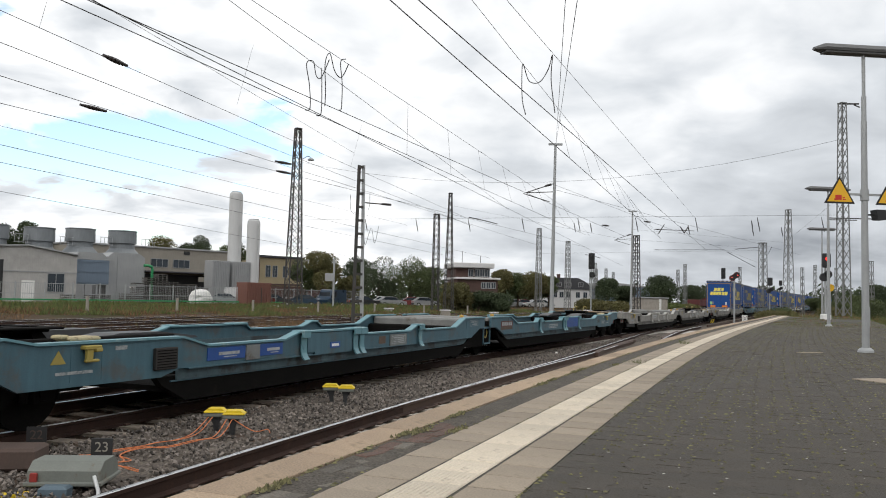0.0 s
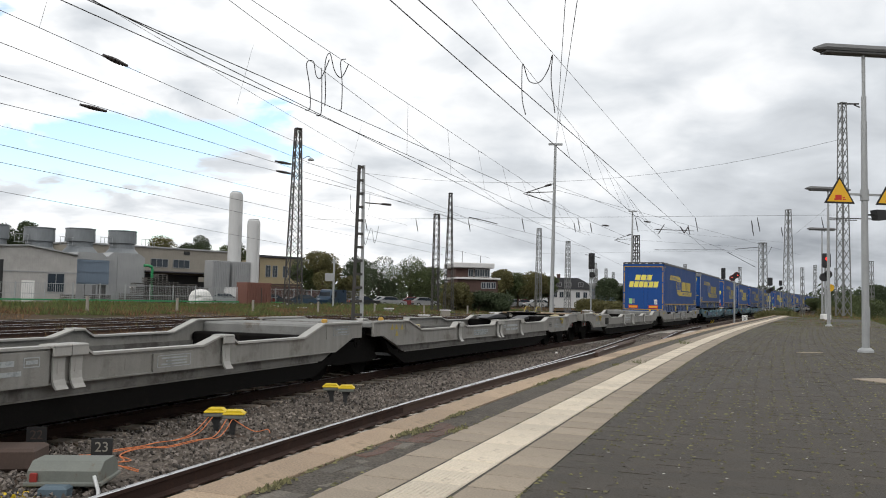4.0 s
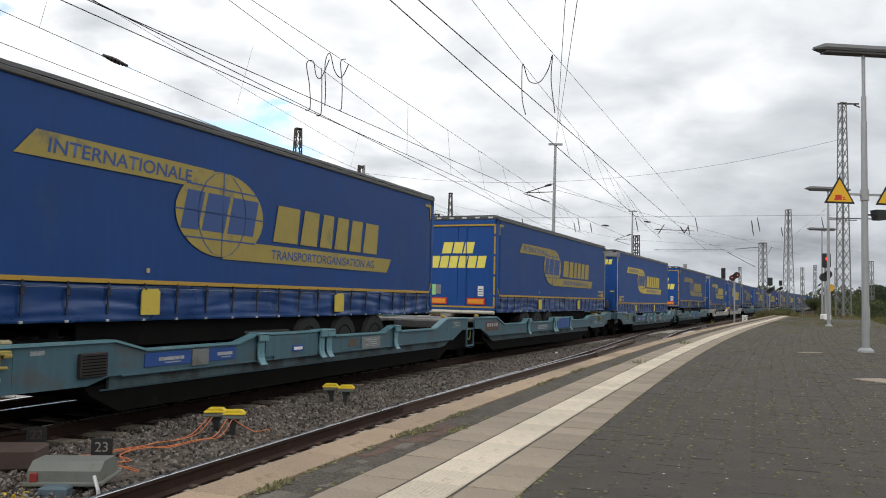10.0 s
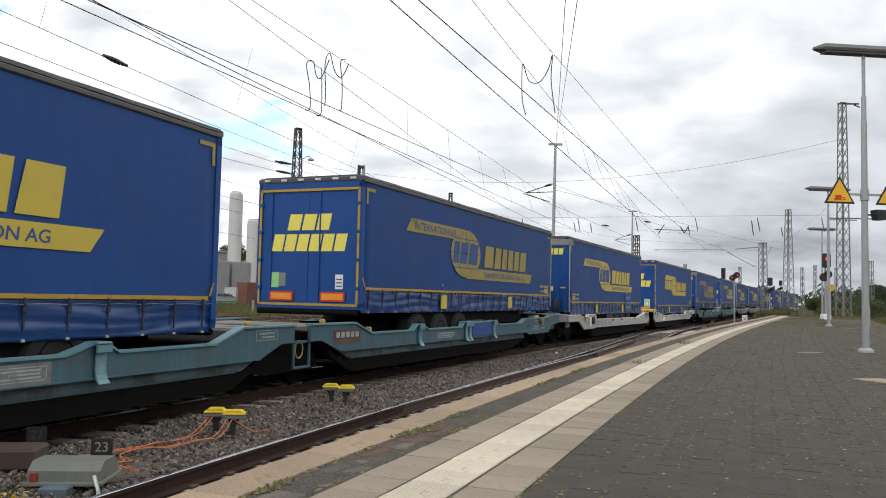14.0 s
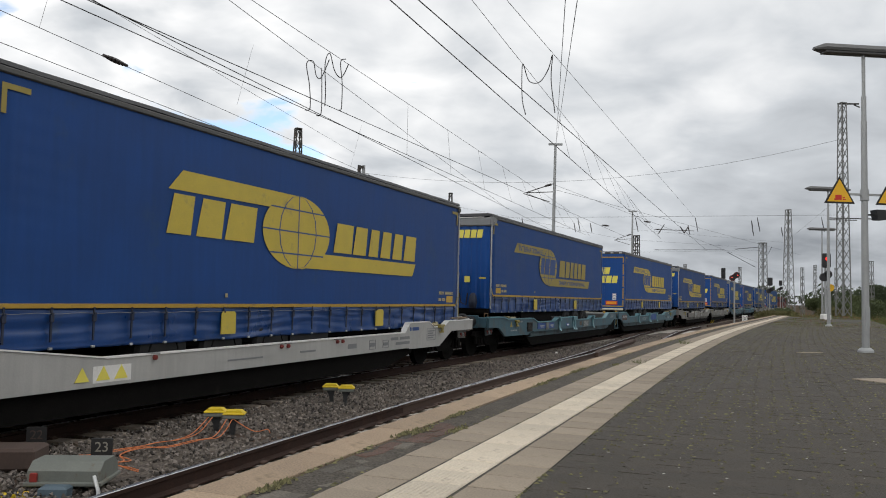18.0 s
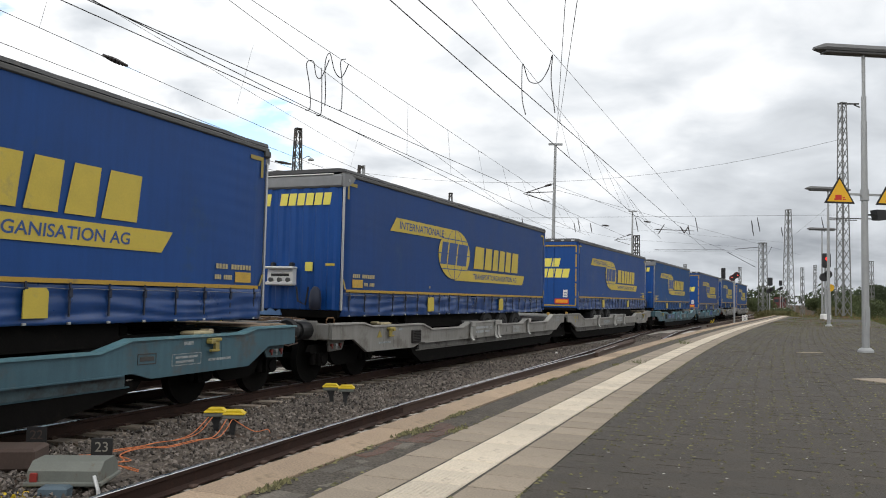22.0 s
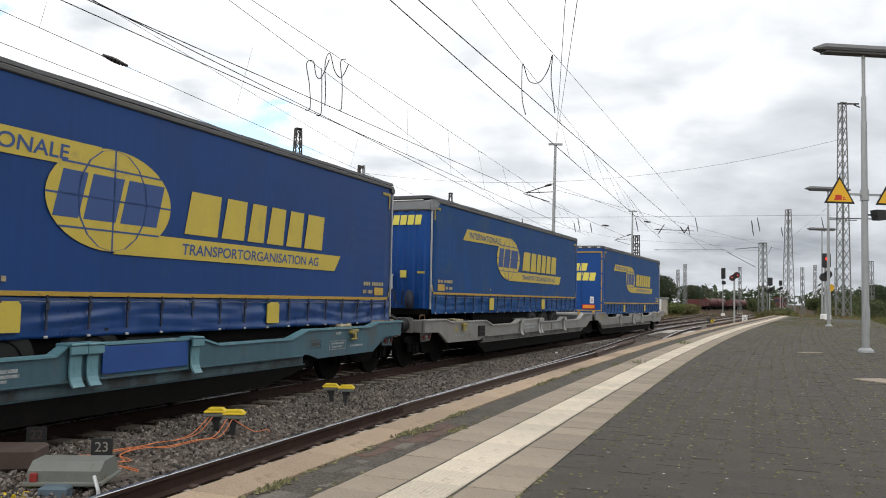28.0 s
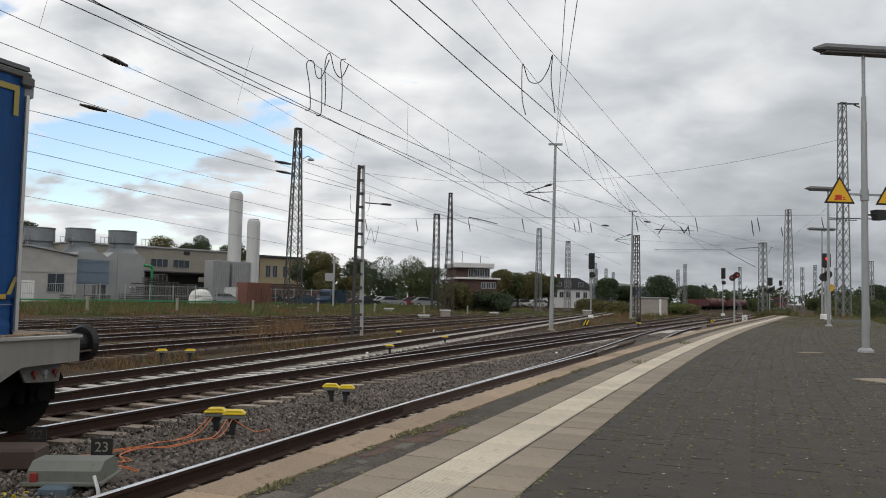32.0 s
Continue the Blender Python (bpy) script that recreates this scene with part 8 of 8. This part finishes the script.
ob = thing("trackside_hut", "small concrete hut with a white downpipe", "hut", "", pose(27.1, 112.0, -0.25, 0, 0, 10))
part("wall", Geo().box((2.0, 1.5, 1.2), (4.0, 3.0, 2.4)), M["concrete"], ob)
part("roof", Geo().box((2.0, 1.5, 2.46), (4.3, 3.3, 0.16), b=0.03), M["clad_grey"], ob)
part("downpipe", Geo().box((2.9, -0.05, 1.2), (0.3, 0.1, 2.3)), M["white"], ob)
ob = thing("lamp_gantry", "slim grey pole with a small box beside the car park", "pole", "", pose(-12.6, 95.0, 0.1))
part("pole", Geo().cyl((0, 0, 0), (0, 0, 5.8), 0.12, 10), M["steel"], ob)
part("box", Geo().box((-0.5, 0, 3.6), (1.0, 0.2, 0.9), b=0.03), M["clad_grey"], ob)


def car(x, y, rz, paint, label, van=False):
    ob = thing("parked_car", label, "car", "parked cars", pose(x, y, ground_height(x, y) - 0.02, 0, 0, rz))
    h = 2.2 if van else 1.48
    if van:
        prof = [(-2.5, 0.35), (2.5, 0.35), (2.6, 0.9), (1.9, 1.15), (1.2, 2.1), (0.9, h), (-2.4, h), (-2.55, 1.0)]
        glassp = [(1.75, 1.2), (1.15, 2.0), (0.3, 2.0), (0.3, 1.2)]
    else:
        prof = [(-2.1, 0.3), (2.1, 0.3), (2.2, 0.6), (2.0, 0.82), (1.0, 0.95), (0.3, 1.42), (-0.2, h), (-1.2, 1.44), (-1.9, 0.98), (-2.2, 0.9)]
        glassp = [(0.9, 0.97), (0.25, 1.38), (-1.15, 1.40), (-1.7, 1.0)]
    part("body", Geo().prism(prof, "y", -0.85, 0.85), paint, ob)
    part("side_glass", Geo().prism(glassp, "y", -0.87, -0.852), M["pane"], ob)
    part("side_glass", Geo().prism(glassp, "y", 0.852, 0.87), M["pane"], ob)
    part("windscreen", Geo().add([(1.06, -0.7, 0.97), (1.06, 0.7, 0.97), (0.36, 0.62, 1.41), (0.36, -0.62, 1.41), (1.02, -0.7, 0.93), (1.02, 0.7, 0.93), (0.32, 0.62, 1.37), (0.32, -0.62, 1.37)], [(0, 1, 2, 3), (7, 6, 5, 4), (0, 4, 5, 1), (2, 6, 7, 3)]) if not van else Geo().box((1.7, 0, 1.5), (0.1, 1.4, 0.7)), M["pane"], ob)
    part("bumper", Geo().box((2.16, 0, 0.45), (0.14, 1.6, 0.22), b=0.03).box((-2.16, 0, 0.45), (0.14, 1.6, 0.22), b=0.03), M["black"], ob)
    for sx in (-1.35, 1.35):
        for sy in (-1, 1):
            w = part("wheel", Geo().cyl((sx, sy * 0.68, 0.32), (sx, sy * 0.87, 0.32), 0.32, 16), M["rubber"], ob)
            part("rim", Geo().cyl((sx, sy * 0.865, 0.32), (sx, sy * 0.885, 0.32), 0.2, 12), M["alu"], w)
    for sy in (-0.62, 0.62):
        part("headlight", Geo().box((2.1, sy, 0.68), (0.12, 0.34, 0.14), b=0.02), M["white"], ob)
        part("tail_light", Geo().box((-2.16, sy, 0.78), (0.08, 0.26, 0.2), b=0.02), M["red"], ob)


for k, (x, y, rz, c, txt) in enumerate(((-9.6, 125, 200, "car_white", "white car parked behind the yard"), (-7.6, 124, 20, "car_silver", "silver estate car parked behind the yard"),
                                        (-5.2, 127, 195, "car_red", "dark red car parked behind the yard"), (-2.4, 125, 15, "car_silver", "silver car parked beside the bushes"),
                                        (-17.5, 101, 190, "car_blue", "dark blue car parked behind the fence"), (-20.5, 100, 20, "car_black", "black car parked behind the fence"),
                                        (-15.2, 103, 200, "car_blue", "blue car parked by the fence"), (-22.5, 99, 200, "car_red", "red car parked by the container"),
                                        (-25.5, 97.5, 15, "car_silver", "silver car parked behind the fence"), (-10.6, 112, 20, "car_black", "black car parked by the mast"),
                                        (11.4, 150, 30, "car_black", "black car in the far car park"), (13.4, 151, 25, "car_silver", "silver car in the far car park"),
                                        (15.4, 152, 20, "car_red", "dark red car in the far car park"), (17.0, 151, 200, "car_white", "white car in the far car park"), (18.6, 152, 20, "car_silver", "silver car far off"))):
    car(x, y, rz, M[c], txt)
car(-13.9, 103, 250, M["car_blue"], "dark blue van parked behind the fence", True)
car(-24.8, 103, 20, M["car_white"], "white van parked beside the tanks", True)


# ---- far trains ----
def freight_wagon(x, y, rz, paint, tank):
    ob = thing("freight_wagon", "distant red freight wagon on a far track", "freight wagon", "far wagons", pose(x, y, -0.1, 0, 0, rz))
    if tank:
        part("tank", Geo().cyl((-6.2, 0, 2.0), (6.2, 0, 2.0), 1.0, 20), paint, ob)
    else:
        part("body", Geo().box((0, 0, 1.8), (12.4, 2.8, 1.4), b=0.05), paint, ob)
        for i in range(8):
            part("rib", Geo().box((-5.9 + 1.69 * i, -1.42, 1.8), (0.15, 0.08, 1.4)), paint, ob)
    part("underframe", Geo().box((0, 0, 0.95), (12.8, 2.6, 0.3)), M["under"], ob)
    for dx in (-4.5, 4.5):
        bogie(ob, dx)


for i in range(7):
    freight_wagon(59.5 + 6.6 * i, 190 + 12.6 * i, 62, M["oxide"], i % 3 != 0)
lo = thing("locomotive", "red locomotive standing far down the line", "locomotive", "", pose(82.4, 200.0, -0.1, 0, 0, 67.4))
part("body", Geo().prism([(-1.45, 0.7), (1.45, 0.7), (1.5, 2.2), (1.2, 3.6), (-1.2, 3.6), (-1.5, 2.2)], "x", 0, 16), M["oxide"], lo)
part("windscreen", Geo().box((-0.03, -0.65, 2.7), (0.08, 1.0, 0.7)).box((-0.03, 0.65, 2.7), (0.08, 1.0, 0.7)), M["pane"], lo)
part("bumper_beam", Geo().box((-0.1, 0, 0.8), (0.3, 2.8, 0.4)), M["white"], lo)
bogie(lo, 3.5)
bogie(lo, 12.5)


# ---- trees and bushes ----
def leaf_mesh(lumps, n, size, seed, material):
    """Many small leaf blades on a set of uneven lumps (centre, radii)."""
    rnd = random.Random(seed)
    g = Geo()
    tot = sum(r[0] * r[1] + r[2] for _, r in lumps)
    for c, r in lumps:
        k = int(n * (r[0] * r[1] + r[2]) / tot)
        for _ in range(k):
            d = Vector((rnd.gauss(0, 1), rnd.gauss(0, 1), rnd.gauss(0, 1))).normalized()
            q = 0.55 + 0.5 * rnd.random() ** 0.6
            q *= 1 + 0.28 * noise.noise(d * 2.3 + Vector((seed, 0, c[0])))
            p = Vector((c[0] + d.x * r[0] * q, c[1] + d.y * r[1] * q, c[2] + d.z * r[2] * q))
            a = Vector((rnd.gauss(0, 1), rnd.gauss(0, 1), rnd.gauss(0, 1))).normalized() * size * rnd.uniform(0.6, 1.3)
            b = a.cross(Vector((rnd.gauss(0, 1), rnd.gauss(0, 1), rnd.gauss(0, 1)))).normalized() * size * rnd.uniform(0.35, 0.7)
            g.add([p - a, p + b, p + a, p - b], [(0, 1, 2, 3)])
    me = bpy.data.meshes.new("crown")
    me.from_pydata([tuple(v) for v in g.v], [], g.f)
    me.materials.append(material)
    return me


def tree(x, y, z0, h, w, label, material, seed, n=2600, size=0.28, bush=False, name=None):
    rnd = random.Random(seed * 7 + 1)
    ob = thing(name or ("bush" if bush else "tree"), label, "bush" if bush else "tree", "bushes" if bush else "trees", pose(x, y, z0))
    lumps = []
    base = 0.1 * h if bush else 0.34 * h
    for _ in range(9):
        a, q = rnd.uniform(0, 6.28), rnd.random() ** 0.6
        zc = base + (h - base) * rnd.uniform(0.18, 0.86)
        wide = w / 2 * (1.0 - 0.62 * max(0.0, (zc / h - 0.5) * 2) ** 1.5)
        r = rnd.uniform(0.2, 0.36) * w
        lumps.append(((math.cos(a) * wide * q * 0.8, math.sin(a) * wide * q * 0.8, zc), (r, r, min(r * 0.85, (h - zc) * 1.02 + 0.1))))
    part("crown", leaf_mesh(lumps, n, size, seed, material), None, ob)
    tr = Geo().cyl((0, 0, -0.1), (0.1, 0.05, h * 0.55), 0.03 * h + 0.06, 9, 0.015 * h)
    trunk = part("trunk", tr, M["bark"], ob)
    for c, r in lumps[:5]:
        part("limb", Geo().cyl((0.05, 0.02, h * rnd.uniform(0.15, 0.4)), c, 0.012 * h + 0.02, 6, 0.02), M["bark"], trunk)
    return ob


PLANTED = [0]


def plant(*rows):
    """Trees and bushes: x, y, ground, height, width, leaf, bush or not, label."""
    for x, y, z, h, w, mt, bush, txt in rows:
        PLANTED[0] += 1
        tree(x, y, z, h, w, txt, M[mt], PLANTED[0], 8500 if bush else 11500, 0.125 if y > 95 else 0.08, bush)


plant((-10.4, 134, 0.1, 7.9, 7.2, "leaf_dark", True, "dense dark green bush behind the yard"),
      (-5.2, 133, 0.1, 7.9, 6.8, "leaf", True, "dense green bush behind the yard"),
      (-1.9, 132, 0.1, 6.3, 4.6, "leaf", True, "green bush beside the masts"),
      (-14.0, 142, 0.1, 8.4, 6.4, "leaf_dark", False, "dark round tree beyond the car park"),
      (-17.6, 120, 0.1, 7.8, 5.6, "leaf_olive", False, "tree with yellowing leaves by the car park"),
      (-20.6, 124, 0.1, 7.0, 5.0, "leaf", False, "green tree by the car park"),
      (-14.6, 126, 0.1, 5.0, 4.0, "leaf_olive", True, "yellow-green bush by the car park"),
      (1.6, 100, 0.0, 3.4, 4.0, "leaf_olive", True, "rough scrub by the signal box"))
plant((4.5, 101, 0.0, 2.4, 4.4, "leaf_dark", True, "low dark bush by the signal box"),
      (6.8, 101, 0.0, 2.2, 3.6, "leaf_dark", True, "low dark bush by the signal box"),
      (10.2, 141, 0.1, 6.4, 5.0, "leaf_olive", False, "autumn tree behind the car park"),
      (13.2, 143, 0.1, 6.0, 5.0, "leaf", False, "green tree behind the car park"),
      (16.2, 142, 0.1, 6.2, 5.0, "leaf_olive", False, "autumn tree behind the car park"),
      (19.0, 146, 0.1, 5.6, 4.6, "leaf", False, "green tree behind the car park"),
      (27.6, 137, 0.0, 5.4, 5.2, "leaf_dark", False, "broad dark green tree by the tracks"),
      (31.4, 140, 0.0, 4.2, 4.0, "leaf_dark", False, "broad dark green tree by the tracks"))
plant((35.8, 134, 0.0, 5.9, 5.4, "leaf_dark", False, "broad dark green tree by the hut"),
      (23.5, 132, -0.2, 2.0, 4.5, "leaf_olive", True, "scrub beside the tracks"),
      (26.5, 128, -0.2, 1.7, 4.5, "leaf_olive", True, "scrub beside the tracks"),
      (38.5, 128, -0.2, 1.5, 5.0, "leaf_olive", True, "scrub beside the hut"),
      (33.5, 120, -0.2, 1.6, 4.0, "grass", True, "low weeds beside the hut"),
      (61.5, 200, 0.0, 5.8, 7.5, "leaf_dark", False, "round tree beyond the far wagons"),
      (48.5, 190, 0.0, 4.6, 5.0, "leaf", False, "tree beyond the far wagons"),
      (53.5, 196, 0.0, 4.2, 4.6, "leaf_dark", False, "tree beyond the far wagons"))
plant((-56.0, 110, 0.1, 11.0, 5.0, "leaf_dark", False, "tall tree behind the works"),
      (-59.5, 112, 0.1, 10.0, 5.0, "leaf_dark", False, "tall tree behind the works"),
      (-43.0, 141, 0.1, 12.0, 5.6, "leaf_dark", False, "tree behind the factory"),
      (-49.5, 142, 0.1, 11.2, 6.0, "leaf_olive", False, "tree behind the factory"),
      (-37.5, 144, 0.1, 11.6, 5.2, "leaf", False, "tree behind the factory"),
      (76.0, 150, -0.2, 3.7, 6.5, "leaf", False, "tree beyond the platform"),
      (80.5, 152, -0.2, 5.8, 7.0, "leaf_dark", False, "tree beyond the platform"),
      (72.0, 158, -0.2, 3.1, 5.5, "leaf", False, "tree beyond the platform"))
plant((66.0, 170, -0.2, 3.0, 6.5, "leaf", False, "tree beyond the platform"),
      (86.0, 149, -0.2, 4.1, 7.0, "leaf", False, "tree beyond the platform"),
      (92.0, 150, -0.2, 3.9, 7.5, "leaf", False, "tree beyond the platform"),
      (40.5, 84, -0.3, 2.3, 4.2, "leaf", True, "green bush past the platform end"),
      (37.2, 78, -0.3, 1.8, 3.2, "leaf_olive", True, "yellow-green bush past the platform end"),
      (45.5, 88, -0.3, 2.6, 4.6, "leaf", True, "green bush near the platform end"),
      (30.0, 74, -0.3, 1.3, 3.4, "leaf_olive", True, "low scrub where the platform ends"),
      (33.5, 82, -0.3, 1.5, 3.4, "leaf", True, "low scrub where the platform ends"))


def far_woods():
    rnd = random.Random(77)
    lumps = []
    for _ in range(150):
        a = rnd.uniform(-0.75, 0.85)
        d = rnd.uniform(320, 420)
        h = rnd.uniform(5, 10)
        lumps.append(((d * math.sin(a), d * math.cos(a), h * 0.45), (rnd.uniform(6, 13), rnd.uniform(6, 13), h * 0.55)))
    me = leaf_mesh(lumps, 26000, 1.1, 5, M["leaf_dark"])
    tagged(new("far_woods", me), "dark belt of woods along the horizon", "woods", kind="stuff")


far_woods()


def motions():
    """The train rolls along its track; every wagon half and every trailer follows the curve."""
    for ob, u0, u1 in ROLLING:
        rows = []
        for k in range(0, 65):
            t = k * 0.5
            rows.append((t, on_line(u0 - gone(t), u1 - gone(t))))
        walk(ob, rows)


motions()
